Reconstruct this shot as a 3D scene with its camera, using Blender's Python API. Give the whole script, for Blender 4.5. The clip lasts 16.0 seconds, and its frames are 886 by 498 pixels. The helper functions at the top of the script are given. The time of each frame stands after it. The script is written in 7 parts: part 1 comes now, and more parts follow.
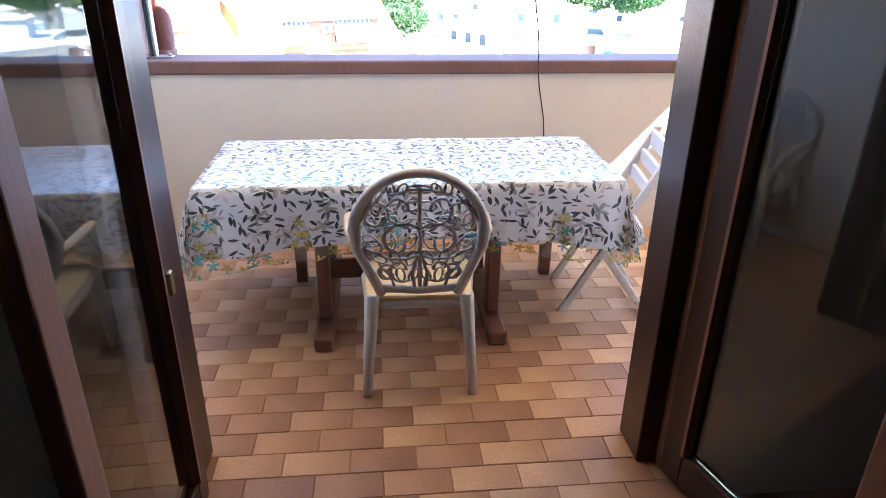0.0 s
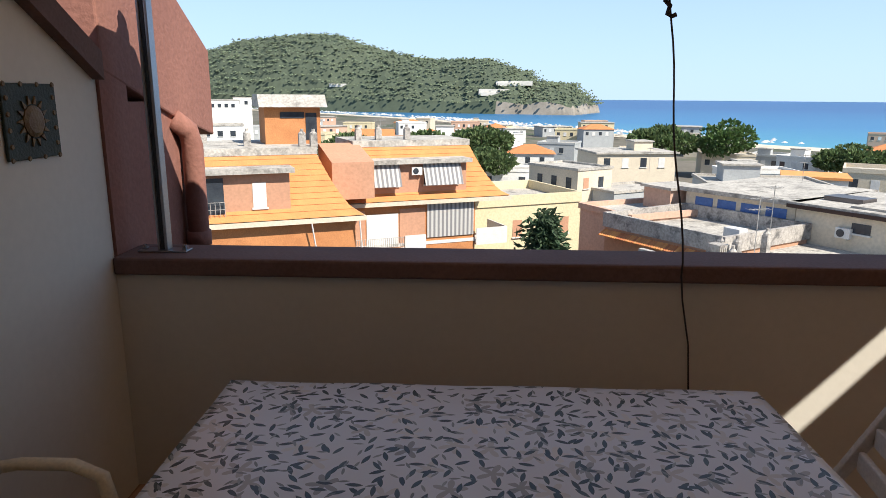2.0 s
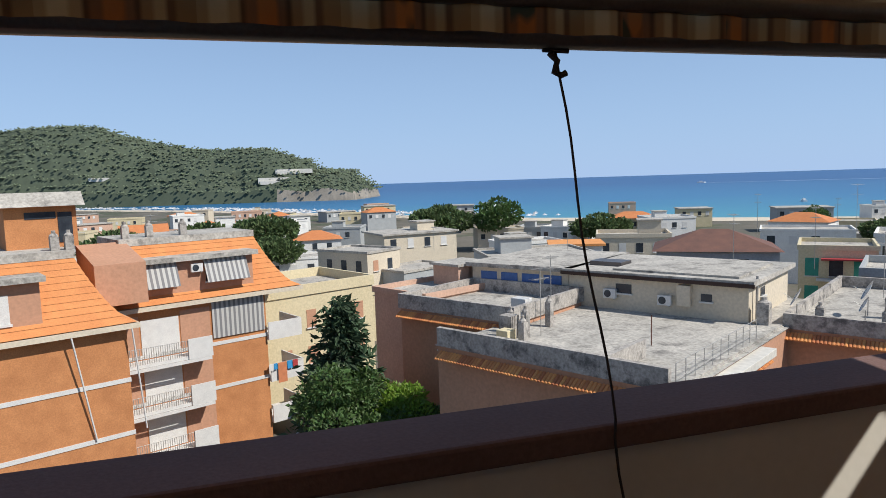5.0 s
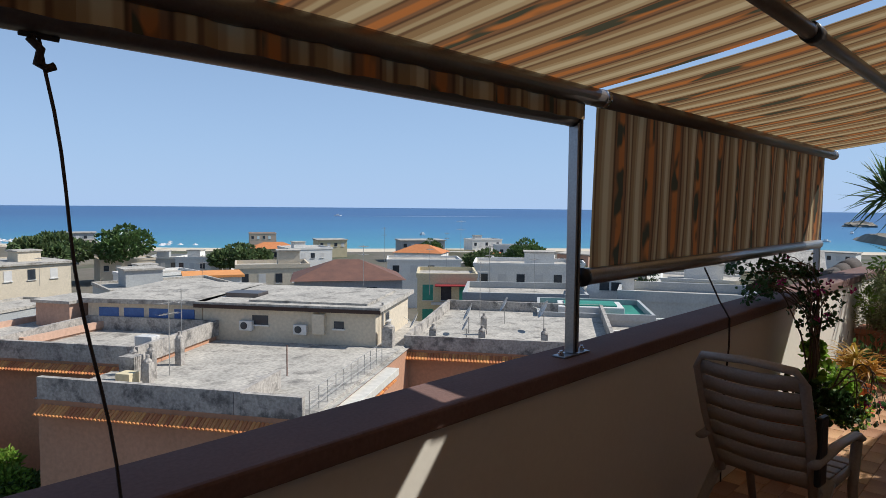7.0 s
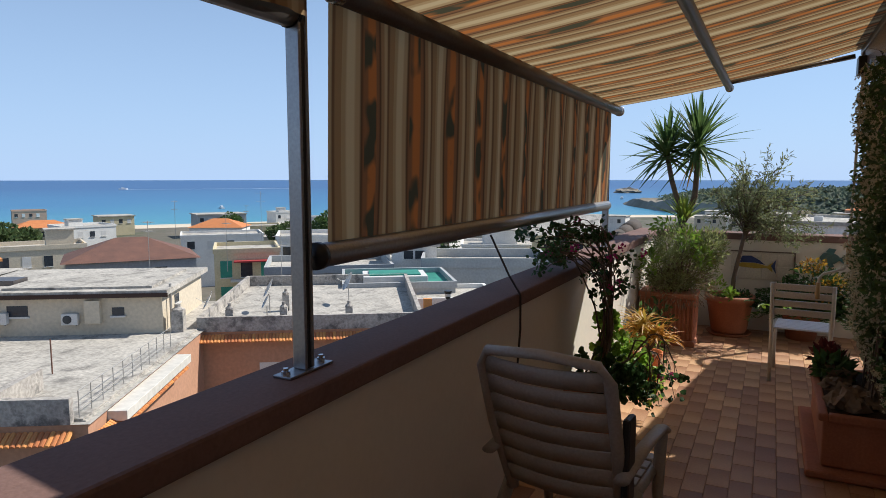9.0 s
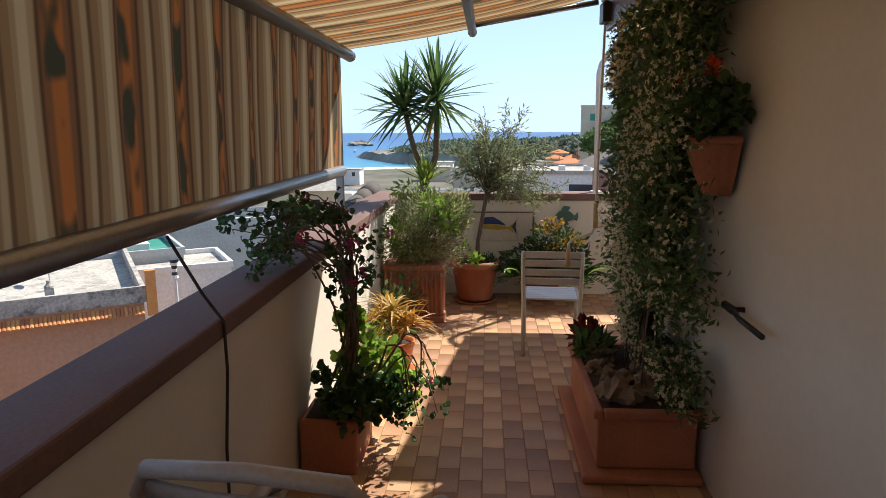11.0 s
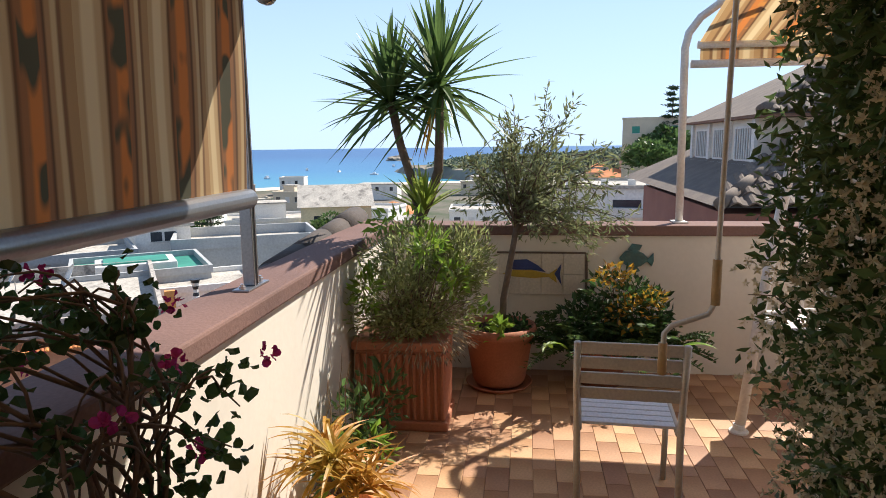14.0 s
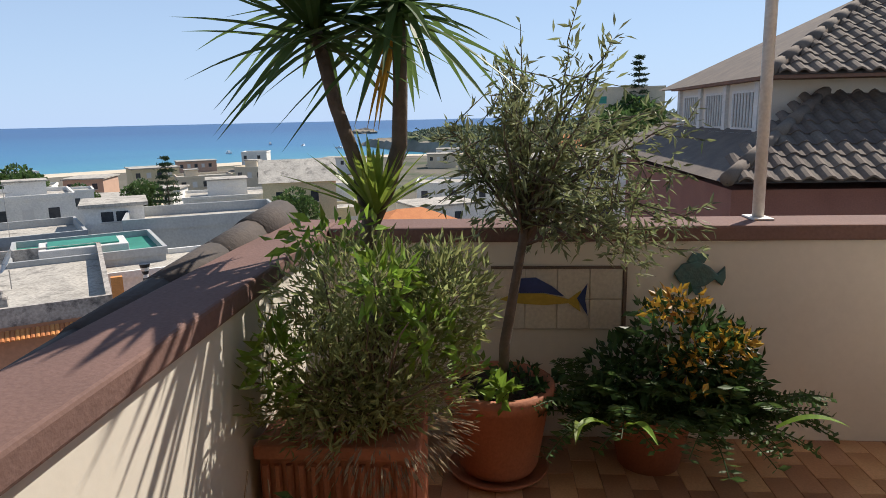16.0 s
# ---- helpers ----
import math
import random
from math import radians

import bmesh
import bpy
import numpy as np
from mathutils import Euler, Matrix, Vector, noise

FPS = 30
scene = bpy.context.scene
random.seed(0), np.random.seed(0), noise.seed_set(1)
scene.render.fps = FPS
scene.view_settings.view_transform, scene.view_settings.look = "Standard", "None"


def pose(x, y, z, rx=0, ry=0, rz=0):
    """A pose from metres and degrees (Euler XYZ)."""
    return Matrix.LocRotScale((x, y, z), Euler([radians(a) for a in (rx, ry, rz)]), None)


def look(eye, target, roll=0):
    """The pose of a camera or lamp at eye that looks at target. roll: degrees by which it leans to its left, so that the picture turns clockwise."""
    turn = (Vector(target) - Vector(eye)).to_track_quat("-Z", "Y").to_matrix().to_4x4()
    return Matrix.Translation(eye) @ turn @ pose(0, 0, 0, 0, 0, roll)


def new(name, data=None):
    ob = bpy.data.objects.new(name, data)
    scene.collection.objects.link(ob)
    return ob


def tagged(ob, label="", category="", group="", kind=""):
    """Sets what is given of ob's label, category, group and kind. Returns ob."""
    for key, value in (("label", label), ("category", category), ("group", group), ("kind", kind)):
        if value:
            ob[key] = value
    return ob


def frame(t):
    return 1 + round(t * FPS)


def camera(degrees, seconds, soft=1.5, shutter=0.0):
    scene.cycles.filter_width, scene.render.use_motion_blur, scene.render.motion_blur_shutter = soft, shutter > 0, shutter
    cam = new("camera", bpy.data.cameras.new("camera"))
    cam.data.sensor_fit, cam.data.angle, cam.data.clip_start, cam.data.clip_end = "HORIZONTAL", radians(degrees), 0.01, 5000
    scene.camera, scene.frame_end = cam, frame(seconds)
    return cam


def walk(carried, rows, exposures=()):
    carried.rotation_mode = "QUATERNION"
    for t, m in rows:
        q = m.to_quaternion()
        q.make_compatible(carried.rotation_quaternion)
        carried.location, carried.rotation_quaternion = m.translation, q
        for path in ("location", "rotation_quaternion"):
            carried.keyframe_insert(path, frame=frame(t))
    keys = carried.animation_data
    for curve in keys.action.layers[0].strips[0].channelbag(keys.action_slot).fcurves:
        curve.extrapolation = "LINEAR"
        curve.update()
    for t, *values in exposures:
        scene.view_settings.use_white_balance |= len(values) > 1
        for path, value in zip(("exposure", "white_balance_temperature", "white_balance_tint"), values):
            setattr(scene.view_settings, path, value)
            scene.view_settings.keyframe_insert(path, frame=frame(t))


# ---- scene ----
cam = camera(67.7, 16.0, 0.75)

PATH = [
    (0, (0.11, -0.702, 1.705), (0.291, 1.109, 0.874), 0.8),
    (0.5, (0.091, -0.43, 1.689), (0.169, 1.386, 0.855), 0.2),
    (1, (0.038, -0.082, 1.742), (0.147, 1.779, 1.017), -0.8),
    (1.5, (0.074, 0.234, 1.744), (0.142, 2.129, 1.107), -1.3),
    (2, (0.152, 0.563, 1.786), (0.088, 2.51, 1.334), 0.4),
    (2.5, (0.114, 0.773, 1.783), (0.006, 2.732, 1.393), 0.2),
    (3, (0.035, 1.022, 1.84), (0.131, 3.007, 1.607), -1.0),
    (3.2, (0.012, 1.124, 1.822), (0.186, 3.106, 1.615), -2.7),
    (5.3, (0.129, 1.726, 1.817), (0.834, 3.586, 1.608), -1.0),
    (5.5, (0.187, 1.777, 1.797), (1.011, 3.587, 1.589), -0.6),
    (6, (0.224, 1.787, 1.796), (1.321, 3.446, 1.592), 0.9),
    (6.5, (0.307, 1.756, 1.806), (1.645, 3.234, 1.645), -0.2),
    (7, (0.486, 1.718, 1.805), (1.943, 3.081, 1.674), 0.5),
    (7.5, (0.697, 1.724, 1.795), (2.226, 3.008, 1.68), 0.9),
    (8, (0.919, 1.847, 1.76), (2.544, 3.004, 1.614), 1.5),
    (8.5, (1.177, 1.993, 1.759), (2.918, 2.967, 1.61), 0.0),
    (9, (1.517, 2.064, 1.724), (3.297, 2.949, 1.508), 0.0),
    (9.5, (1.818, 2.084, 1.738), (3.637, 2.889, 1.533), 1.7),
    (10, (2.111, 2.287, 1.716), (4.004, 2.897, 1.507), 0.8),
    (10.2, (2.203, 2.312, 1.772), (4.137, 2.767, 1.541), 0.3),
    (12.3, (3.525, 2.262, 1.721), (5.484, 2.287, 1.321), -0.2),
    (12.5, (3.695, 2.222, 1.671), (5.649, 2.365, 1.269), -1.0),
    (13, (4.076, 2.113, 1.687), (6.042, 2.244, 1.345), 2.5),
    (13.5, (4.461, 2.196, 1.654), (6.409, 2.457, 1.285), 2.5),
    (14, (4.861, 2.251, 1.684), (6.821, 2.499, 1.372), -0.7),
    (14.5, (5.312, 2.207, 1.663), (7.278, 2.37, 1.337), 1.6),
    (15, (5.741, 2.232, 1.652), (7.689, 2.423, 1.244), 0.2),
    (15.5, (6.128, 2.417, 1.67), (8.091, 2.567, 1.322), -1.4),
    (16, (6.51, 2.449, 1.63), (8.465, 2.6, 1.236), -1.2),
]
EXPOSURES = [(0.0, 4.2, 5050, 4), (0.5, 3.3, 5200, 5), (1.0, 2.5, 5750, 9), (1.5, 1.5, 6200, 9), (2.0, 0.65, 6500, 10), (3.0, 0.45, 6500, 10), (5.5, -0.05, 6200, 10), (8.0, 0.1, 6250, 10), (10.0, 0.45, 6450, 10), (12.5, 1.15, 6700, 11), (13.5, 0.95, 6700, 12), (14.5, 0.55, 6700, 12), (15.0, 0.35, 6650, 12), (16.0, 0.3, 6750, 12)]
walk(cam, [(t, look(eye, target, roll)) for t, eye, target, roll in PATH], EXPOSURES)

# ---- world ----
world = bpy.data.worlds.new("sky")
scene.world = world
world.use_nodes = True
wn = world.node_tree.nodes
sky = wn.new("ShaderNodeTexSky")
sky.sky_type = "NISHITA"
sky.sun_disc = False
sky.sun_elevation = radians(46)
sky.sun_rotation = radians(129.5)
sky.altitude = 400
sky.air_density = 1.0
sky.dust_density = 0.05
sky.ozone_density = 3.0
# the hazy, paler blue of the air near the horizon
tcw, sepw, low, air = wn.new("ShaderNodeTexCoord"), wn.new("ShaderNodeSeparateXYZ"), wn.new("ShaderNodeMapRange"), wn.new("ShaderNodeMix")
world.node_tree.links.new(tcw.outputs["Generated"], sepw.inputs[0])
world.node_tree.links.new(sepw.outputs[2], low.inputs[0])
low.inputs[1].default_value, low.inputs[2].default_value, low.inputs[3].default_value, low.inputs[4].default_value = 0.0, 0.42, 0.9, 0.2
air.data_type = "RGBA"
air.inputs["B"].default_value = (4.7, 6.7, 9.9, 1)
world.node_tree.links.new(low.outputs[0], air.inputs["Factor"])
world.node_tree.links.new(sky.outputs[0], air.inputs["A"])
world.node_tree.links.new(air.outputs["Result"], wn["Background"].inputs[0])
wn["Background"].inputs[1].default_value = 0.085
sun = new("sun", bpy.data.lights.new("sun", "SUN"))
sun.data.energy = 5.0
sun.data.angle = radians(0.53)
sun.data.color = (1.0, 0.95, 0.86)
sun.matrix_world = look((7.4, -6.1, 10.0), (0, 0, 0))


# ---- materials ----
def mat(name, a, b=None, rough=0.6, scale=3.0, fine=60.0, bump=0.15, metal=0.0, rand=0.0, island=0.0,
        spec=0.4, trans=None, stain=None, stretch=(1, 1, 1), grain=0.12):
    """A surface with colour that varies at two scales, fine relief and, where given, dark stains."""
    m = bpy.data.materials.new(name)
    m.use_nodes = True
    nt = m.node_tree
    n, ln = nt.nodes, nt.links.new
    p = n["Principled BSDF"]
    b = b or tuple(c * 0.8 for c in a)
    tc = n.new("ShaderNodeTexCoord")
    mp = n.new("ShaderNodeMapping")
    mp.inputs["Scale"].default_value = stretch
    ln(tc.outputs["Object"], mp.inputs[0])
    n1 = n.new("ShaderNodeTexNoise")
    n1.inputs["Scale"].default_value = scale
    n1.inputs["Detail"].default_value = 5
    ln(mp.outputs[0], n1.inputs[0])
    n2 = n.new("ShaderNodeTexNoise")
    n2.inputs["Scale"].default_value = fine
    n2.inputs["Detail"].default_value = 3
    ln(mp.outputs[0], n2.inputs[0])
    ramp = n.new("ShaderNodeValToRGB")
    ramp.color_ramp.elements[0].position = 0.3
    ramp.color_ramp.elements[1].position = 0.7
    ramp.color_ramp.elements[0].color = (*a, 1)
    ramp.color_ramp.elements[1].color = (*b, 1)
    ln(n1.outputs[0], ramp.inputs[0])
    hsv = n.new("ShaderNodeHueSaturation")
    ln(ramp.outputs[0], hsv.inputs["Color"])
    val = n.new("ShaderNodeMapRange")
    val.inputs[1].default_value, val.inputs[2].default_value = 0.25, 0.75
    val.inputs[3].default_value, val.inputs[4].default_value = 1 - grain, 1 + grain
    ln(n2.outputs[0], val.inputs[0])
    last = val.outputs[0]
    if rand or island:
        src = n.new("ShaderNodeNewGeometry").outputs["Random Per Island"] if island else n.new("ShaderNodeObjectInfo").outputs["Random"]
        k = island or rand
        mr = n.new("ShaderNodeMapRange")
        mr.inputs[3].default_value, mr.inputs[4].default_value = 1 - k, 1 + k
        ln(src, mr.inputs[0])
        mul = n.new("ShaderNodeMath")
        mul.operation = "MULTIPLY"
        ln(last, mul.inputs[0])
        ln(mr.outputs[0], mul.inputs[1])
        last = mul.outputs[0]
        hu = n.new("ShaderNodeMapRange")
        hu.inputs[3].default_value, hu.inputs[4].default_value = 0.5 - k * 0.04, 0.5 + k * 0.04
        ln(src, hu.inputs[0])
        ln(hu.outputs[0], hsv.inputs["Hue"])
    ln(last, hsv.inputs["Value"])
    colour = hsv.outputs[0]
    if stain:
        n3 = n.new("ShaderNodeTexNoise")
        n3.inputs["Scale"].default_value = stain[1]
        n3.inputs["Detail"].default_value = 8
        n3.inputs["Roughness"].default_value = 0.7
        ln(mp.outputs[0], n3.inputs[0])
        r3 = n.new("ShaderNodeMapRange")
        r3.inputs[1].default_value, r3.inputs[2].default_value = stain[2], stain[2] + 0.14
        ln(n3.outputs[0], r3.inputs[0])
        mx = n.new("ShaderNodeMix")
        mx.data_type = "RGBA"
        ln(r3.outputs[0], mx.inputs["Factor"])
        ln(colour, mx.inputs["A"])
        mx.inputs["B"].default_value = (*stain[0], 1)
        colour = mx.outputs["Result"]
    ln(colour, p.inputs["Base Color"])
    p.inputs["Roughness"].default_value = rough
    p.inputs["Metallic"].default_value = metal
    p.inputs["Specular IOR Level"].default_value = spec
    if bump:
        bp = n.new("ShaderNodeBump")
        bp.inputs["Strength"].default_value = bump
        bp.inputs["Distance"].default_value = 0.01
        ln(n2.outputs[0], bp.inputs["Height"])
        ln(bp.outputs[0], p.inputs["Normal"])
    if trans:
        t = n.new("ShaderNodeBsdfTranslucent")
        ln(colour, t.inputs[0])
        mix = n.new("ShaderNodeMixShader")
        mix.inputs[0].default_value = trans
        ln(p.outputs[0], mix.inputs[1])
        ln(t.outputs[0], mix.inputs[2])
        ln(mix.outputs[0], n["Material Output"].inputs[0])
    return m


def striped(name, stops, period, axis=0, blotch=None, trans=0.4, soft=0.025):
    """Woven awning cloth: bands across one axis, with blotches of a second colour in the wide band."""
    m = bpy.data.materials.new(name)
    m.use_nodes = True
    nt = m.node_tree
    n, ln = nt.nodes, nt.links.new
    p = n["Principled BSDF"]
    tc = n.new("ShaderNodeTexCoord")
    sep = n.new("ShaderNodeSeparateXYZ")
    ln(tc.outputs["Object"], sep.inputs[0])
    dv = n.new("ShaderNodeMath")
    dv.operation = "DIVIDE"
    ln(sep.outputs[axis], dv.inputs[0])
    dv.inputs[1].default_value = period
    fr = n.new("ShaderNodeMath")
    fr.operation = "FRACT"
    ln(dv.outputs[0], fr.inputs[0])
    ramp = n.new("ShaderNodeValToRGB")
    ramp.color_ramp.interpolation = "LINEAR"
    el = ramp.color_ramp.elements
    el[0].position, el[0].color = 0.0, (*stops[0][1], 1)
    el[1].position, el[1].color = 1.0, (*stops[-1][1], 1)
    for (q, c), (q2, _) in zip(stops, stops[1:] + [(1.0, None)]):
        for at in (q + soft, q2 - soft * 0.2):
            if 0 < at < 1:
                e = el.new(at)
                e.color = (*c, 1)
    ln(fr.outputs[0], ramp.inputs[0])
    colour = ramp.outputs[0]
    if blotch:
        mp = n.new("ShaderNodeMapping")
        mp.inputs["Scale"].default_value = (9, 3, 5)
        ln(tc.outputs["Object"], mp.inputs[0])
        nz = n.new("ShaderNodeTexNoise")
        nz.inputs["Scale"].default_value = 1.3
        nz.inputs["Detail"].default_value = 1
        ln(mp.outputs[0], nz.inputs[0])
        r = n.new("ShaderNodeMapRange")
        r.inputs[1].default_value, r.inputs[2].default_value = 0.5, 0.6
        ln(nz.outputs[0], r.inputs[0])
        band = n.new("ShaderNodeMapRange")
        band.interpolation_type = "SMOOTHSTEP"
        band.inputs[1].default_value, band.inputs[2].default_value = blotch[1], blotch[1] + 0.02
        ln(fr.outputs[0], band.inputs[0])
        band2 = n.new("ShaderNodeMapRange")
        band2.inputs[1].default_value, band2.inputs[2].default_value = blotch[2], blotch[2] - 0.02
        ln(fr.outputs[0], band2.inputs[0])
        m1, m2 = n.new("ShaderNodeMath"), n.new("ShaderNodeMath")
        m1.operation = m2.operation = "MULTIPLY"
        ln(band.outputs[0], m1.inputs[0])
        ln(band2.outputs[0], m1.inputs[1])
        ln(m1.outputs[0], m2.inputs[0])
        ln(r.outputs[0], m2.inputs[1])
        mx = n.new("ShaderNodeMix")
        mx.data_type = "RGBA"
        ln(m2.outputs[0], mx.inputs["Factor"])
        ln(colour, mx.inputs["A"])
        mx.inputs["B"].default_value = (*blotch[0], 1)
        colour = mx.outputs["Result"]
    ln(colour, p.inputs["Base Color"])
    p.inputs["Roughness"].default_value = 0.9
    w = n.new("ShaderNodeTexNoise")
    w.inputs["Scale"].default_value = 220
    ln(tc.outputs["Object"], w.inputs[0])
    bp = n.new("ShaderNodeBump")
    bp.inputs["Strength"].default_value = 0.15
    bp.inputs["Distance"].default_value = 0.003
    ln(w.outputs[0], bp.inputs["Height"])
    ln(bp.outputs[0], p.inputs["Normal"])
    t = n.new("ShaderNodeBsdfTranslucent")
    ln(colour, t.inputs[0])
    mix = n.new("ShaderNodeMixShader")
    mix.inputs[0].default_value = trans
    ln(p.outputs[0], mix.inputs[1])
    ln(t.outputs[0], mix.inputs[2])
    ln(mix.outputs[0], n["Material Output"].inputs[0])
    return m


def printed(name, ground, prints, rough=0.35, clear=None):
    """Oilcloth with a scattered print. prints: (cells per metre, kind, colour, length, width, seed). It reads the unrolled cloth's UV in metres."""
    m = bpy.data.materials.new(name)
    m.use_nodes = True
    nt = m.node_tree
    n, ln = nt.nodes, nt.links.new
    p = n["Principled BSDF"]
    uv = n.new("ShaderNodeUVMap")
    colour = None
    cover = None

    def math_(op, a, b=None, c=None):
        k = n.new("ShaderNodeMath")
        k.operation = op
        for i, v in enumerate((a, b, c)):
            if v is None:
                continue
            if isinstance(v, (int, float)):
                k.inputs[i].default_value = v
            else:
                ln(v, k.inputs[i])
        return k.outputs[0]
    for cells, kind, col, length, width, seed in prints:
        mp = n.new("ShaderNodeMapping")
        mp.inputs["Scale"].default_value = (cells, cells, cells)
        mp.inputs["Location"].default_value = (seed * 3.7, seed * 1.9, 0)
        ln(uv.outputs[0], mp.inputs[0])
        vo = n.new("ShaderNodeTexVoronoi")
        vo.voronoi_dimensions = "2D"
        vo.inputs["Scale"].default_value = 1.0
        vo.inputs["Randomness"].default_value = 0.8
        ln(mp.outputs[0], vo.inputs["Vector"])
        sub = n.new("ShaderNodeVectorMath")
        sub.operation = "SUBTRACT"
        ln(mp.outputs[0], sub.inputs[0])
        ln(vo.outputs["Position"], sub.inputs[1])
        sc = n.new("ShaderNodeSeparateColor")
        ln(vo.outputs["Color"], sc.inputs[0])
        rot = n.new("ShaderNodeVectorRotate")
        rot.rotation_type = "Z_AXIS"
        ln(sub.outputs[0], rot.inputs["Vector"])
        ln(math_("MULTIPLY", sc.outputs[0], 6.283), rot.inputs["Angle"])
        sx = n.new("ShaderNodeSeparateXYZ")
        ln(rot.outputs[0], sx.inputs[0])
        if kind == "leaf":
            q = math_("DIVIDE", sx.outputs[0], length)
            edge = math_("MULTIPLY", math_("SUBTRACT", 1.0, math_("MULTIPLY", q, q)), width)
            f = math_("GREATER_THAN", math_("SUBTRACT", edge, math_("ABSOLUTE", sx.outputs[1])), 0.0)
        else:
            ang = math_("ARCTAN2", sx.outputs[1], sx.outputs[0])
            rad = math_("MULTIPLY", math_("ADD", 0.62, math_("MULTIPLY", math_("COSINE", math_("MULTIPLY", ang, 5.0)), 0.38)), length)
            ln_ = n.new("ShaderNodeVectorMath")
            ln_.operation = "LENGTH"
            ln(sub.outputs[0], ln_.inputs[0])
            f = math_("GREATER_THAN", math_("SUBTRACT", rad, ln_.outputs["Value"]), 0.0)
        keep = math_("GREATER_THAN", sc.outputs[1], 0.3)
        f = math_("MULTIPLY", f, keep)
        mx = n.new("ShaderNodeMix")
        mx.data_type = "RGBA"
        ln(f, mx.inputs["Factor"])
        if colour is None:
            mx.inputs["A"].default_value = (*ground, 1)
        else:
            ln(colour, mx.inputs["A"])
        tone = n.new("ShaderNodeHueSaturation")
        tone.inputs["Color"].default_value = (*col, 1)
        ln(math_("ADD", 0.6, math_("MULTIPLY", sc.outputs[2], 0.8)), tone.inputs["Value"])
        ln(tone.outputs[0], mx.inputs["B"])
        colour = mx.outputs["Result"]
        cover = f if cover is None else math_("MAXIMUM", cover, f)
    ln(colour, p.inputs["Base Color"])
    p.inputs["Roughness"].default_value = rough
    if clear is not None:
        tr = n.new("ShaderNodeBsdfTransparent")
        mix = n.new("ShaderNodeMixShader")
        ln(math_("ADD", clear, math_("MULTIPLY", cover, 0.6)), mix.inputs[0])
        ln(tr.outputs[0], mix.inputs[1])
        ln(p.outputs[0], mix.inputs[2])
        ln(mix.outputs[0], n["Material Output"].inputs[0])
    return m


def flashed(m):
    """Kiln flashing: each tile runs from a light end to a browner one, along its own UV."""
    n, ln = m.node_tree.nodes, m.node_tree.links.new
    p = n["Principled BSDF"]
    src = p.inputs["Base Color"].links[0].from_socket
    uv = n.new("ShaderNodeUVMap")
    sp_ = n.new("ShaderNodeSeparateXYZ")
    ln(uv.outputs[0], sp_.inputs[0])
    r = n.new("ShaderNodeMapRange")
    r.interpolation_type = "SMOOTHSTEP"
    r.inputs[1].default_value, r.inputs[2].default_value = 0.15, 1.0
    r.inputs[3].default_value, r.inputs[4].default_value = 0.0, 0.8
    ln(sp_.outputs[0], r.inputs[0])
    mx = n.new("ShaderNodeMix")
    mx.data_type, mx.blend_type = "RGBA", "MULTIPLY"
    ln(r.outputs[0], mx.inputs["Factor"])
    ln(src, mx.inputs["A"])
    mx.inputs["B"].default_value = (0.62, 0.52, 0.45, 1)
    ln(mx.outputs["Result"], p.inputs["Base Color"])
    return m


M_WALL = mat("cream_plaster", (0.70, 0.65, 0.56), (0.65, 0.60, 0.515), 0.9, 1.2, 28, 0.07, stain=((0.58, 0.51, 0.42), 1.1, 0.66), grain=0.025)
M_WHITE_WALL = mat("white_plaster", (0.74, 0.70, 0.62), (0.68, 0.63, 0.55), 0.9, 1.5, 50, 0.1, grain=0.04)
M_COPE = mat("brown_coping_paint", (0.205, 0.122, 0.103), (0.155, 0.095, 0.082), 0.8, 2.0, 70, 0.2, spec=0.2, stain=((0.25, 0.15, 0.12), 4.0, 0.68))
M_BROWN = mat("brown_red_render", (0.30, 0.135, 0.10), (0.24, 0.105, 0.08), 0.9, 1.4, 40, 0.4)
M_TILE = flashed(mat("terracotta_tile", (0.54, 0.33, 0.195), (0.46, 0.265, 0.15), 0.45, 5, 90, 0.1, rand=0.24))
M_TILE_I = flashed(mat("terracotta_tile_joined", (0.54, 0.33, 0.195), (0.46, 0.265, 0.15), 0.45, 5, 90, 0.1, island=0.24))
M_GROUT = mat("grout", (0.36, 0.22, 0.14), (0.28, 0.17, 0.11), 0.95, 6, 80, 0.3)
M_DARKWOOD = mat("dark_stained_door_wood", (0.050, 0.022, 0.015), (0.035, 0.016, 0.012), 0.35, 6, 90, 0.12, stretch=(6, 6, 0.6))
# paler copy of the door wood: daylight falling on it is put into the colour
M_LITWOOD = mat("lit_door_wood", (0.30, 0.14, 0.08), (0.22, 0.10, 0.06), 0.35, 6, 90, 0.12, stretch=(6, 6, 0.6))
# paler still, for the bright lit strip along the left bead
M_LITBEAD = mat("lit_pale_bead", (0.58, 0.36, 0.26), (0.5, 0.3, 0.2), 0.25, 6, 90, 0.05)
M_TABLEWOOD = mat("reddish_table_wood", (0.20, 0.085, 0.05), (0.14, 0.06, 0.04), 0.45, 4, 60, 0.15, stretch=(3, 3, 0.5))
M_PLASTIC = mat("white_resin", (0.66, 0.63, 0.60), (0.60, 0.57, 0.54), 0.38, 3, 80, 0.05)
M_CREAM_PLASTIC = mat("cream_resin_seat", (0.72, 0.60, 0.40), (0.66, 0.54, 0.36), 0.4, 3, 80, 0.05)
M_TAUPE = mat("beige_resin", (0.37, 0.32, 0.28), (0.32, 0.28, 0.245), 0.4, 3, 80, 0.05)
M_ALU = mat("grey_anodised_metal", (0.36, 0.36, 0.37), (0.29, 0.29, 0.31), 0.32, 2, 90, 0.04, metal=0.85)
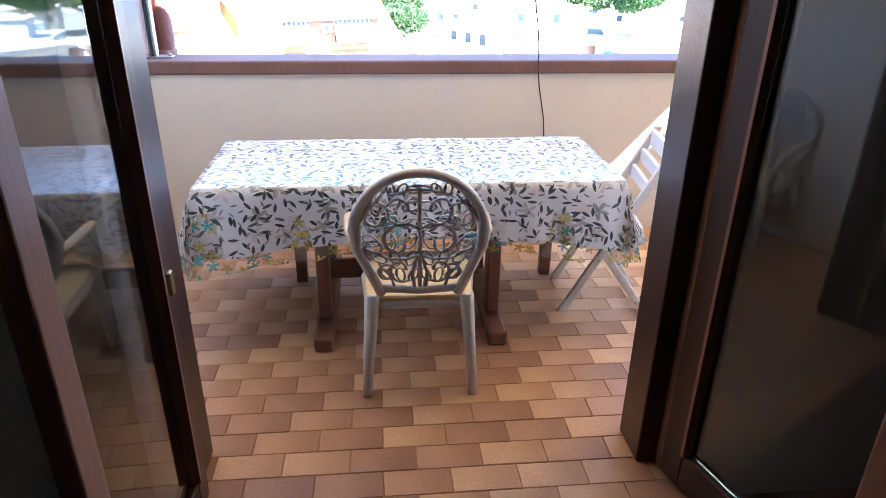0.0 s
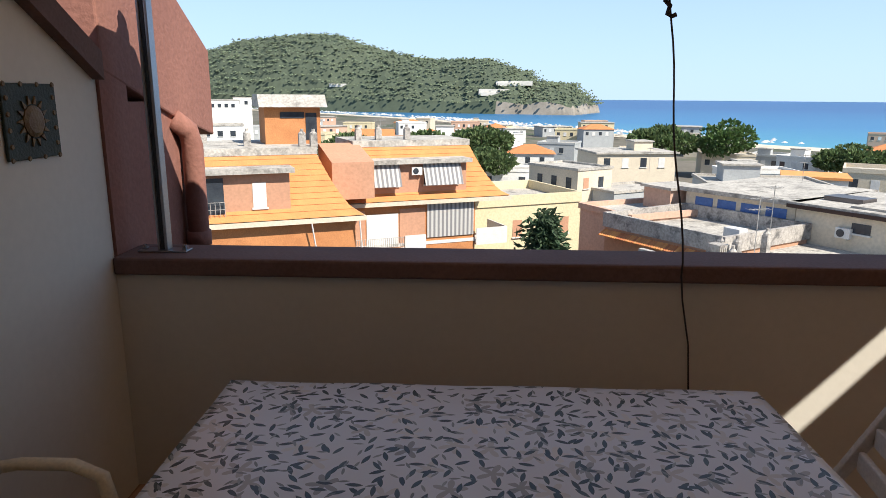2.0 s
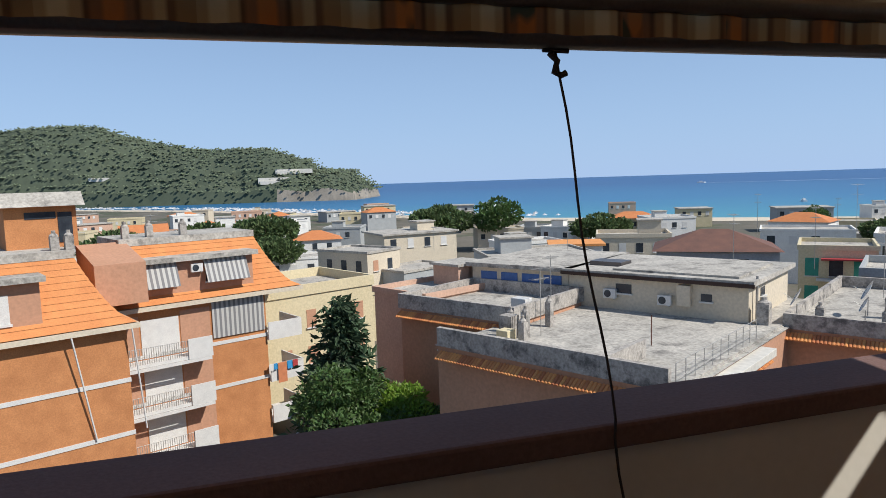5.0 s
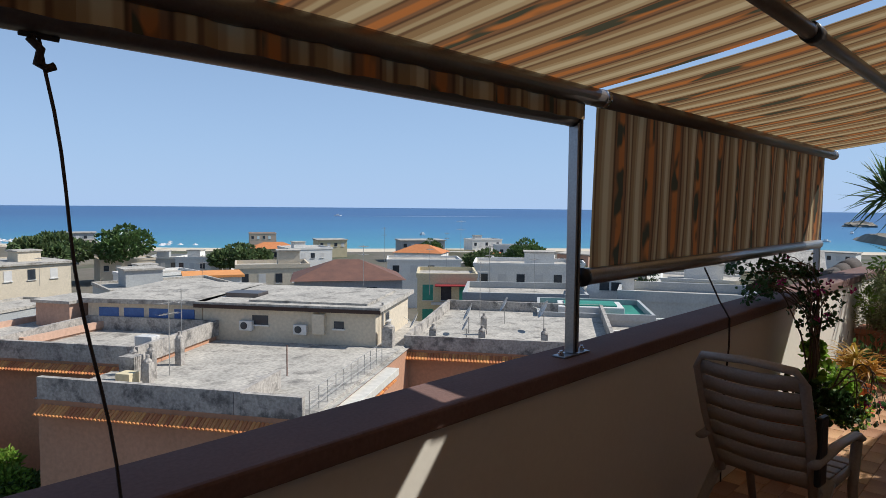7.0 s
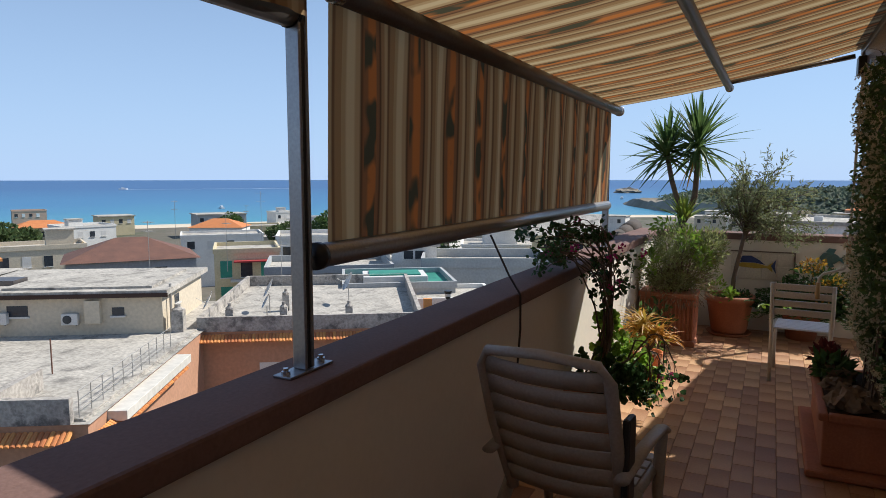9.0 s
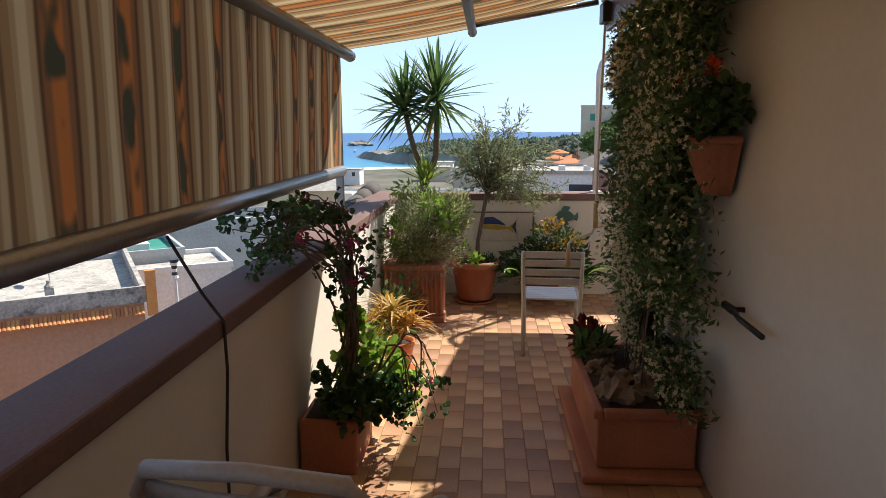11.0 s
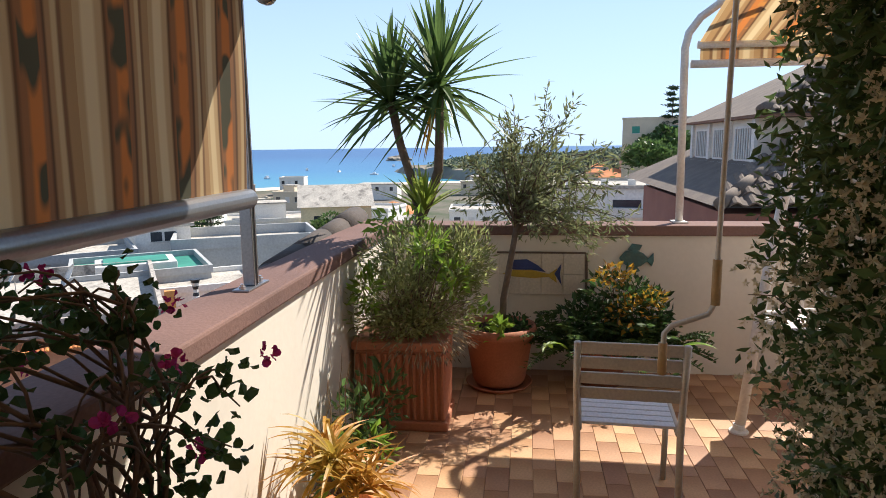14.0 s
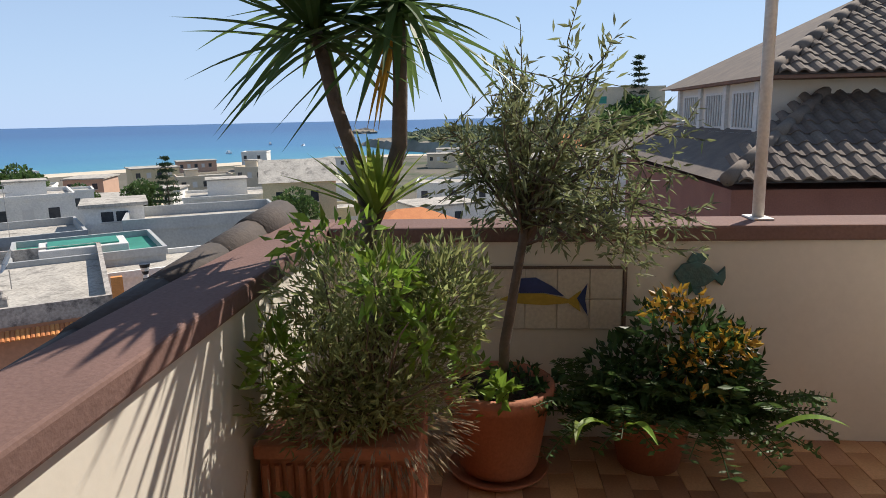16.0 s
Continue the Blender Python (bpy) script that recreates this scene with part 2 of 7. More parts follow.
M_BRONZE = mat("bronze_painted_tube", (0.16, 0.14, 0.13), (0.12, 0.105, 0.10), 0.38, 2, 90, 0.04, metal=0.5)
M_STEEL = mat("bright_steel_tube", (0.62, 0.62, 0.63), (0.5, 0.5, 0.52), 0.25, 3, 90, 0.04, metal=0.9)
M_WPAINT = mat("white_painted_metal", (0.72, 0.70, 0.66), (0.60, 0.57, 0.52), 0.45, 4, 60, 0.08, stain=((0.35, 0.24, 0.16), 9, 0.72))
M_CORD = mat("dark_cord", (0.06, 0.05, 0.05), None, 0.9, 20, 200, 0.3)
M_BLACK = mat("black_plastic", (0.02, 0.02, 0.022), None, 0.4, 5, 90, 0.05)
M_POT = mat("terracotta_pot", (0.42, 0.165, 0.09), (0.33, 0.125, 0.07), 0.75, 4, 70, 0.2, stain=((0.5, 0.33, 0.24), 7, 0.68))
M_POT2 = mat("bright_orange_pot", (0.62, 0.19, 0.06), (0.55, 0.16, 0.05), 0.5, 4, 70, 0.1)
M_SOIL = mat("potting_soil", (0.06, 0.04, 0.028), (0.03, 0.02, 0.015), 1.0, 14, 90, 0.8)
M_ROCK = mat("tufa_rock", (0.27, 0.20, 0.145), (0.13, 0.095, 0.07), 0.95, 7, 40, 0.8)
M_BARK = mat("grey_bark", (0.17, 0.13, 0.10), (0.11, 0.085, 0.065), 0.9, 14, 60, 0.6)
M_STEM = mat("brown_stem", (0.17, 0.12, 0.09), (0.115, 0.08, 0.062), 0.8, 14, 60, 0.4)


def leafy(name, a, b, tr=0.35, rough=0.5, k=0.35):
    return mat(name, a, b, rough, 2.5, 40, 0, island=k, trans=tr)


M_JAS = leafy("jasmine_leaf", (0.105, 0.165, 0.055), (0.07, 0.125, 0.04))
M_PETAL = leafy("cream_petal", (0.64, 0.60, 0.43), (0.56, 0.50, 0.32), 0.3, 0.7, 0.1)
M_GER = leafy("geranium_leaf", (0.06, 0.12, 0.035), (0.04, 0.085, 0.03))
M_LIME = leafy("lime_leaf", (0.25, 0.36, 0.05), (0.16, 0.28, 0.04), 0.45)
M_MAG = leafy("magenta_petal", (0.50, 0.03, 0.16), (0.42, 0.04, 0.2), 0.35, 0.6, 0.2)
M_RED = leafy("red_petal", (0.65, 0.06, 0.03), (0.55, 0.1, 0.03), 0.35, 0.6, 0.2)
M_DEEPRED = leafy("dark_red_leaf", (0.22, 0.035, 0.03), (0.13, 0.03, 0.025), 0.3, 0.6, 0.3)
M_YUC = leafy("yucca_leaf", (0.11, 0.17, 0.05), (0.075, 0.13, 0.04), 0.45, 0.4)
M_YUCY = leafy("young_yucca_leaf", (0.27, 0.34, 0.06), (0.18, 0.27, 0.05), 0.4, 0.4)
M_OLIVE = leafy("olive_leaf", (0.27, 0.29, 0.15), (0.18, 0.21, 0.09), 0.45, 0.5)
M_ROSE = leafy("shrub_leaf", (0.33, 0.35, 0.15), (0.24, 0.27, 0.105), 0.55, 0.6)
M_DRY = leafy("dry_twig_leaf", (0.30, 0.23, 0.15), (0.22, 0.16, 0.105), 0.3, 0.8)
M_FERN = leafy("fern_leaf", (0.09, 0.155, 0.045), (0.065, 0.12, 0.036), 0.45)
M_YELL = leafy("yellow_orange_leaf", (0.52, 0.36, 0.05), (0.45, 0.20, 0.035), 0.4)
M_BROM = leafy("orange_green_blade", (0.56, 0.21, 0.04), (0.36, 0.26, 0.05), 0.4, 0.45)
M_PINE = leafy("pine_needles", (0.12, 0.165, 0.06), (0.085, 0.125, 0.045), 0.3, 0.8)
M_TREE = leafy("garden_tree_leaf", (0.105, 0.17, 0.05), (0.075, 0.13, 0.038), 0.35)
M_DARKTREE = leafy("cedar_needles", (0.06, 0.095, 0.045), (0.042, 0.072, 0.034), 0.2, 0.8)
STRIPES = [(0.0, (0.42, 0.28, 0.135)), (0.07, (0.57, 0.43, 0.235)), (0.20, (0.44, 0.295, 0.145)), (0.28, (0.13, 0.065, 0.03)), (0.32, (0.27, 0.12, 0.05)), (0.40, (0.50, 0.17, 0.045)),
           (0.54, (0.25, 0.12, 0.055)), (0.60, (0.12, 0.06, 0.03)), (0.64, (0.33, 0.19, 0.085)), (0.72, (0.47, 0.33, 0.165)), (0.80, (0.18, 0.095, 0.045)), (0.86, (0.33, 0.195, 0.085))]
M_AWN = striped("striped_awning_cloth", STRIPES, 0.34, 0, ((0.075, 0.07, 0.04), 0.34, 0.56), 0.44)
M_CLOTH = printed("leaf_print_oilcloth", (0.72, 0.72, 0.76),
                  [(9, "flower", (0.54, 0.51, 0.49), 0.45, 0.2, 5), (17, "leaf", (0.035, 0.05, 0.05), 0.44, 0.13, 1),
                   (15, "leaf", (0.055, 0.072, 0.07), 0.38, 0.11, 2), (20, "leaf", (0.25, 0.265, 0.26), 0.36, 0.09, 3)], 0.3)
M_VINYL = printed("clear_flowered_vinyl", (0.6, 0.6, 0.5), [(14, "flower", (0.55, 0.46, 0.10), 0.42, 0.2, 3),
                  (12, "flower", (0.12, 0.40, 0.45), 0.36, 0.2, 7)], 0.2, 0.22)


def glass(name, tint=(0.9, 0.95, 0.95)):
    m = bpy.data.materials.new(name)
    m.use_nodes = True
    p = m.node_tree.nodes["Principled BSDF"]
    p.inputs["Base Color"].default_value = (*tint, 1)
    p.inputs["Roughness"].default_value = 0.02
    p.inputs["Transmission Weight"].default_value = 1.0
    p.inputs["IOR"].default_value = 1.5
    return m


M_GLASS = glass("door_glass", (0.75, 0.8, 0.8))


# ---- mesh helpers ----
def part(name, bm, material, parent=None, label="", smooth=False, bevel=0.0):
    me = bpy.data.meshes.new(name)
    if isinstance(bm, bmesh.types.BMesh):
        bmesh.ops.recalc_face_normals(bm, faces=bm.faces)
        bm.to_mesh(me)
        bm.free()
    else:
        me.from_pydata(*bm)
    me.materials.append(material)
    if smooth:
        me.polygons.foreach_set("use_smooth", [True] * len(me.polygons))
    ob = new(name, me)
    ob.parent = parent
    if label:
        ob["label"] = label
    if bevel:
        md = ob.modifiers.new("edge", "BEVEL")
        md.width, md.segments, md.limit_method = bevel, 2, "ANGLE"
    return ob


def thing(name, label, category, group="", at=(0, 0, 0), turn=0.0):
    ob = new(name)
    ob.matrix_basis = pose(*at, 0, 0, turn)
    return tagged(ob, label, category, group)


def box(x0, x1, y0, y1, z0, z1, bm=None, m=None):
    bm = bm or bmesh.new()
    mm = Matrix.Translation(((x0 + x1) / 2, (y0 + y1) / 2, (z0 + z1) / 2)) @ Matrix.Diagonal((x1 - x0, y1 - y0, z1 - z0, 1))
    bmesh.ops.create_cube(bm, size=1, matrix=(m @ mm) if m else mm)
    return bm


def tube(pts, r, bm=None, n=8, r2=None, flat=1.0):
    """A round bar along points, tapering from r to r2."""
    bm = bm or bmesh.new()
    pts = [Vector(p) for p in pts]
    rings = []
    ref = Vector((0.13, 0.27, 1)).normalized()
    for i, p in enumerate(pts):
        d = (pts[min(i + 1, len(pts) - 1)] - pts[max(i - 1, 0)]).normalized()
        u = d.cross(ref)
        if u.length < 0.15:
            u = d.cross(Vector((1, 0.2, 0)))
        u.normalize()
        v = d.cross(u)
        k = i / max(1, len(pts) - 1)
        rr = r + ((r2 if r2 is not None else r) - r) * k
        rings.append([bm.verts.new(p + (u * math.cos(a) + v * math.sin(a) * flat) * rr) for a in [2 * math.pi * j / n for j in range(n)]])
    for a, b in zip(rings, rings[1:]):
        for j in range(n):
            bm.faces.new((a[j], a[(j + 1) % n], b[(j + 1) % n], b[j]))
    bm.faces.new(rings[0])
    bm.faces.new(rings[-1])
    return bm


def prism(poly, lo, hi, axis="x", bm=None):
    """A plate with the outline poly, (a, b) pairs, pushed along an axis from lo to hi."""
    bm = bm or bmesh.new()
    put = {"x": lambda a, b, h: (h, a, b), "y": lambda a, b, h: (a, h, b), "z": lambda a, b, h: (a, b, h)}[axis]
    f = [bm.verts.new(put(a, b, lo)) for a, b in poly]
    g = [bm.verts.new(put(a, b, hi)) for a, b in poly]
    bm.faces.new(f)
    bm.faces.new(g)
    for i in range(len(poly)):
        j = (i + 1) % len(poly)
        bm.faces.new((f[i], f[j], g[j], g[i]))
    return bm


def lathe(profile, n=28, bm=None, at=(0, 0, 0), ribs=0, depth=0.0, arc=2 * math.pi, start=0.0):
    """A turned body from (radius, height) pairs, with upright ribs where given."""
    bm = bm or bmesh.new()
    full = abs(arc - 2 * math.pi) < 1e-6
    m = n if full else n + 1
    rings = []
    for r, z in profile:
        ring = []
        for j in range(m):
            a = start + arc * j / n
            rr = r * (1 + (depth * math.cos(a * ribs) if ribs else 0))
            ring.append(bm.verts.new((at[0] + rr * math.cos(a), at[1] + rr * math.sin(a), at[2] + z)))
        rings.append(ring)
    for a, b in zip(rings, rings[1:]):
        for j in range(m if full else m - 1):
            k = (j + 1) % m
            bm.faces.new((a[j], a[k], b[k], b[j]))
    bm.faces.new(rings[0])
    bm.faces.new(rings[-1])
    return bm


def leaves(pts, dirs, length, width, rng, fold=0.25, vary=0.35, droop=0.0, rounded=False):
    """Mesh data of many leaves: pts and dirs are (n, 3) arrays; each leaf is a folded lozenge, or a rounded one."""
    pts, dirs = np.asarray(pts, float), np.asarray(dirs, float)
    k = len(pts)
    dirs = dirs / np.maximum(np.linalg.norm(dirs, axis=1, keepdims=True), 1e-6)
    rnd = rng.normal(size=(k, 3))
    side = np.cross(dirs, rnd)
    side /= np.maximum(np.linalg.norm(side, axis=1, keepdims=True), 1e-6)
    up = np.cross(side, dirs)
    s = (1 + vary * rng.uniform(-1, 1, size=(k, 1)))
    L, W = length * s, width * s
    base = pts
    mid = pts + dirs * L * 0.45
    tip = pts + dirs * L - np.array([0, 0, 1.0]) * L * droop
    lft = mid + side * W * 0.5 + up * W * fold
    rgt = mid - side * W * 0.5 + up * W * fold
    if rounded:
        a1, a2 = pts + dirs * L * 0.12, pts + dirs * L * 0.85
        w1, w2 = side * W * 0.42, side * W * 0.36
        v = np.stack([a1 + w1, lft, a2 + w2, tip, a2 - w2, rgt, a1 - w1, base], 1).reshape(-1, 3)
        i = np.arange(k)[:, None] * 8
        f = np.concatenate([i + [[7, 0, 1, 2]], i + [[7, 2, 3, 4]], i + [[7, 4, 5, 6]]], 0)
        return v.tolist(), [], f.tolist()
    v = np.stack([base, lft, tip, rgt], 1).reshape(-1, 3)
    i = np.arange(k)[:, None] * 4
    f = np.concatenate([i + [[0, 1, 2]], i + [[0, 2, 3]]], 0)
    return v.tolist(), [], f.tolist()


def merge(*sets):
    vs, fs = [], []
    for v, _, f in sets:
        o = len(vs)
        vs += v
        fs += [tuple(int(a) + o for a in q) for q in f]
    return vs, [], fs


def stars(pts, dirs, r, rng, petals=5):
    """Small open flowers."""
    pts, dirs = np.asarray(pts, float), np.asarray(dirs, float)
    allp, alld = [], []
    for p, d in zip(pts, dirs):
        d = Vector(d).normalized()
        u = d.orthogonal().normalized()
        a0 = rng.uniform(0, 6.28)
        for j in range(petals):
            q = Matrix.Rotation(a0 + 6.2832 * j / petals, 3, d) @ u
            allp.append(p)
            alld.append(q + d * 0.25)
    return leaves(allp, alld, r, r * 0.55, rng, 0.1, 0.2)


def ball(rng, k, centre, radii, hollow=0.35):
    d = rng.normal(size=(k, 3))
    d /= np.linalg.norm(d, axis=1, keepdims=True)
    r = (hollow + (1 - hollow) * rng.uniform(size=(k, 1))) ** 0.6
    return np.array(centre) + d * r * np.array(radii), d


def strap(p0, yaw, length, lift, width, droop, n=5):
    """One arching blade, as mesh data."""
    vs, fs = [], []
    c, s = math.cos(yaw), math.sin(yaw)
    for i in range(n + 1):
        k = i / n
        out, z = length * k * math.cos(lift), length * k * math.sin(lift) - droop * length * k * k
        w = width * (1 - k ** 2.2) * (0.6 + 0.8 * min(k * 3, 1) * 0.5) + 0.001
        for e, dz in ((-1, 0.25), (0, 0), (1, 0.25)):
            vs.append((p0[0] + c * out - s * e * w / 2, p0[1] + s * out + c * e * w / 2, p0[2] + z + dz * w))
    for i in range(n):
        for j in (0, 1):
            a = i * 3 + j
            fs.append((a, a + 1, a + 4, a + 3))
    return vs, [], fs

# ---- the terrace: structure ----
XW, XE, YP, YH, XC = -1.36, 9.70, 3.29, 1.20, 7.30   # left wall, end wall, parapet face, house face, house corner


def structure(name, bm, material, label, bevel=0.0, smooth=False):
    return tagged(part(name, bm, material, None, label, smooth, bevel), kind="structure")


structure("parapet_wall", box(XW - 0.3, XE + 0.25, YP, YP + 0.22, -0.3, 1.02), M_WALL, "cream plastered terrace parapet wall")
structure("end_wall", box(XE, XE + 0.22, -2.6, YP - 0.002, -0.3, 1.02), M_WALL, "cream plastered low end wall of the terrace")
structure("wall_left", prism([(YH - 0.25, -0.3), (YP - 0.002, -0.3), (YP - 0.002, 1.86), (YH - 0.25, 3.05)], XW - 0.3, XW, "x"), M_WALL,
          "cream plastered side wall under the roof slope")
for nm, bm in (("parapet_coping", box(XW, XE + 0.27, YP - 0.025, YP + 0.255, 1.022, 1.10)),
               ("end_coping", box(XE - 0.025, XE + 0.27, -2.6, YP - 0.027, 1.022, 1.098))):
    structure(nm, bm, M_COPE, "brown painted concrete coping, worn along its edge", 0.012)
structure("terrace_base", box(XW - 0.3, XE + 0.2, -2.6, YP, -0.30, -0.0045), M_GROUT, "grey-brown mortar bed under the floor tiles")
# house wall with the door opening
DX0, DX1, DH = -0.62, 1.15, 2.12
structure("wall_house_west", box(XW - 0.02, DX0, YH - 0.28, YH, -0.01, 2.75), M_WALL, "cream plastered house wall")
structure("wall_house_east", box(DX1, XC, YH - 0.28, YH, -0.01, 2.75), M_WALL, "cream plastered house wall behind the jasmine")
structure("wall_house_lintel", box(DX0, DX1, YH - 0.28, YH, DH, 2.75), M_WALL, "cream plastered wall over the terrace door")
structure("wall_house_end", box(XC - 0.28, XC, -4.0, YH - 0.282, -0.01, 2.75), M_WALL, "cream plastered end wall of the house")
# the room behind the door
M_ROOM = mat("dim_room_paint", (0.42, 0.36, 0.30), (0.36, 0.31, 0.26), 0.9, 2, 40, 0.1)
M_ROOMFLOOR = mat("dark_room_floor", (0.10, 0.06, 0.04), (0.07, 0.045, 0.03), 0.4, 3, 50, 0.1)
structure("room_floor", box(-3.2, 3.6, -4.0, YH - 0.325, -0.16, -0.002), M_ROOMFLOOR, "dark brown room floor")
structure("room_wall_back", box(-3.2, 3.6, -4.2, -4.0, 0, 2.6), M_ROOM, "plain dim back wall of the room")
structure("room_wall_west", box(-3.4, -3.2, -4.2, YH - 0.285, 0, 2.6), M_ROOM, "plain dim side wall of the room")
structure("room_wall_east", box(3.6, 3.8, -4.2, YH - 0.285, 0, 2.6), M_ROOM, "plain dim side wall of the room")
structure("room_wall_corner", box(-3.2, XW - 0.03, YH - 0.3, YH - 0.1, 0, 2.6), M_ROOM, "plain dim room wall beside the door")
structure("room_ceiling", box(-3.4, 3.8, -4.2, YH - 0.285, 2.6, 2.72), M_ROOM, "plain room ceiling")
structure("house_roof", prism([(YH + 0.27, 2.60), (YH + 0.27, 2.78), (-4.2, 5.0), (-4.2, 4.82)], -3.5, XC + 0.1, "x"), M_BROWN, "brown sloping house roof over the terrace side")
structure("eave_fascia", box(-1.3, XC + 0.12, YH + 0.272, YH + 0.30, 2.43, 2.80), M_DARKWOOD, "dark brown timber eave fascia")
structure("eave_soffit", box(-1.3, XC + 0.1, YH + 0.003, YH + 0.268, 2.57, 2.592), M_DARKWOOD, "dark brown eave boarding")
# roof cheek at the left end, with its downpipe
structure("roof_cheek", prism([(3.32, 2.75), (3.75, 2.52), (4.05, 2.30), (4.5, 2.03), (4.5, 1.55), (3.95, 1.68), (3.32, 1.88)], -1.62, XW + 0.015, "x"), M_BROWN,
          "brown-red rendered roof cheek with a stepped edge", 0.01)
structure("cheek_pier", box(-1.62, XW - 0.004, 3.515, 4.10, -3.0, 1.75), M_BROWN, "brown-red rendered pier outside the parapet")
structure("cheek_reveal", box(XW - 0.28, XW + 0.012, YP + 0.004, 3.513, 1.102, 1.9), M_BROWN, "brown-red rendered reveal at the end of the opening")
structure("roof_slope_soffit", prism([(3.27, 1.84), (3.27, 1.95), (YH, 3.15), (YH, 3.04)], XW - 0.3, XW + 0.05, "x"), M_COPE, "dark brown sloping roof edge above the side wall")
pipe = thing("downpipe", "brown-red painted rainwater downpipe with a bent hood", "downpipe")
part("pipe", tube([(-1.30, 4.06, -3.0), (-1.30, 4.06, 1.52), (-1.31, 4.04, 1.60), (-1.36, 3.98, 1.66)], 0.055, n=14), M_BROWN, pipe, smooth=True)
part("collar", tube([(-1.30, 4.06, 0.98), (-1.30, 4.06, 1.06)], 0.064, n=14), M_BROWN, pipe, smooth=True)

# ridge tiles along the outer edge of the coping
rng = np.random.default_rng(4)
M_OLDTILE = mat("weathered_roof_tile", (0.075, 0.058, 0.05), (0.055, 0.046, 0.042), 0.9, 6, 40, 0.5, island=0.2, stain=((0.24, 0.12, 0.05), 5, 0.64))
edge = thing("ridge_tiles", "weathered brown barrel tiles along the outer coping edge", "roof tiles")
for i in range(25):
    x = XW + 0.1 + i * 0.45
    r = 0.060 + 0.045 * max(0, (x - 7.6) / 2.0) + rng.uniform(-0.006, 0.006)
    zc = 0.95 + 0.13 * max(0, (x - 7.0) / 2.6)
    bm = tube([(x, YP + 0.315, zc), (x + 0.25, YP + 0.315, zc + 0.012), (x + 0.47, YP + 0.315, zc + 0.022)], r * 0.94, n=14, r2=r * 1.02)
    part("barrel_tile", bm, M_OLDTILE, edge, smooth=True)
structure("outer_roof_slope", prism([(YP + 0.23, 0.90), (YP + 0.42, 0.88), (YP + 1.6, -0.9), (YP + 0.23, -0.9)], XW + 0.1, XE + 0.25, "x"), M_OLDTILE, "steep weathered tiled roof slope below the coping")

# ---- door ----
door = tagged(thing("terrace_door", "dark-stained wooden terrace door standing open inward", "door"), kind="structure")
for nm, x0, x1 in (("jamb", DX0, DX0 + 0.085), ("jamb", DX1 - 0.095, DX1)):
    part(nm, box(x0 - (0.045 if x0 > 0 else 0), x1, YH - 0.10, YH + 0.08, 0, DH), M_DARKWOOD, door, bevel=0.006)
part("head", box(DX0 + 0.087, DX1 - 0.142, YH - 0.10, YH + 0.08, DH - 0.08, DH), M_DARKWOOD, door, bevel=0.006)
# both beads are coloured as lit; the left one carries the brightest strip
part("stop_bead", box(DX0 + 0.055, DX0 + 0.083, YH - 0.125, YH - 0.102, 0, DH), M_LITBEAD, door, "stop bead with the daylight on it put into a pale colour", bevel=0.004)
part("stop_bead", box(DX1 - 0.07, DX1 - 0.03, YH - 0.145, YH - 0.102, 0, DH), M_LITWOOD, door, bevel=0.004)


M_GRIPBRASS = mat("dull_brass", (0.45, 0.32, 0.14), None, 0.35, 5, 60, 0.05, metal=0.8)


def leaf(hinge_x, yaw, parent):
    m = pose(hinge_x, YH - 0.15, 0, 0, 0, yaw)
    w, d = 0.74, 0.05
    # the outer stile and the bead take the lit copy of the wood
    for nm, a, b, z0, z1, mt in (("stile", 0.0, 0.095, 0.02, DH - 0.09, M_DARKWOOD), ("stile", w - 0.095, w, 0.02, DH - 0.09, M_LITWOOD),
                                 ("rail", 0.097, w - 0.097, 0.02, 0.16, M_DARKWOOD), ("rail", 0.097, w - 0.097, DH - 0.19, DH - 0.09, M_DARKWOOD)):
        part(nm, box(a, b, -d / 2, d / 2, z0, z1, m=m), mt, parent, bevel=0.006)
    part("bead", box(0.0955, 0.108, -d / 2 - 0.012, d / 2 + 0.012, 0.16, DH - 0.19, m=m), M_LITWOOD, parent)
    part("pane", box(0.109, w - 0.098, -0.004, 0.004, 0.162, DH - 0.192, m=m), M_GLASS, parent, "clear glass pane")
    part("latch", box(0.02, 0.05, d / 2, d / 2 + 0.012, 0.80, 0.87, m=m), M_GRIPBRASS, parent, "small brass latch", bevel=0.003)


for hx, yaw, txt in ((DX0 + 0.10, -88, "glazed dark wooden door leaf folded back into the room"), (DX1 - 0.055, -74, "glazed dark wooden door leaf, dim behind the glare")):
    lf = tagged(thing("door_leaf", txt, "door"), group="leaves of the terrace door")
    leaf(hx, yaw, lf)

# ---- awnings ----
ZB, ZF, YF, YB = 2.68, 2.335, 3.335, 1.50


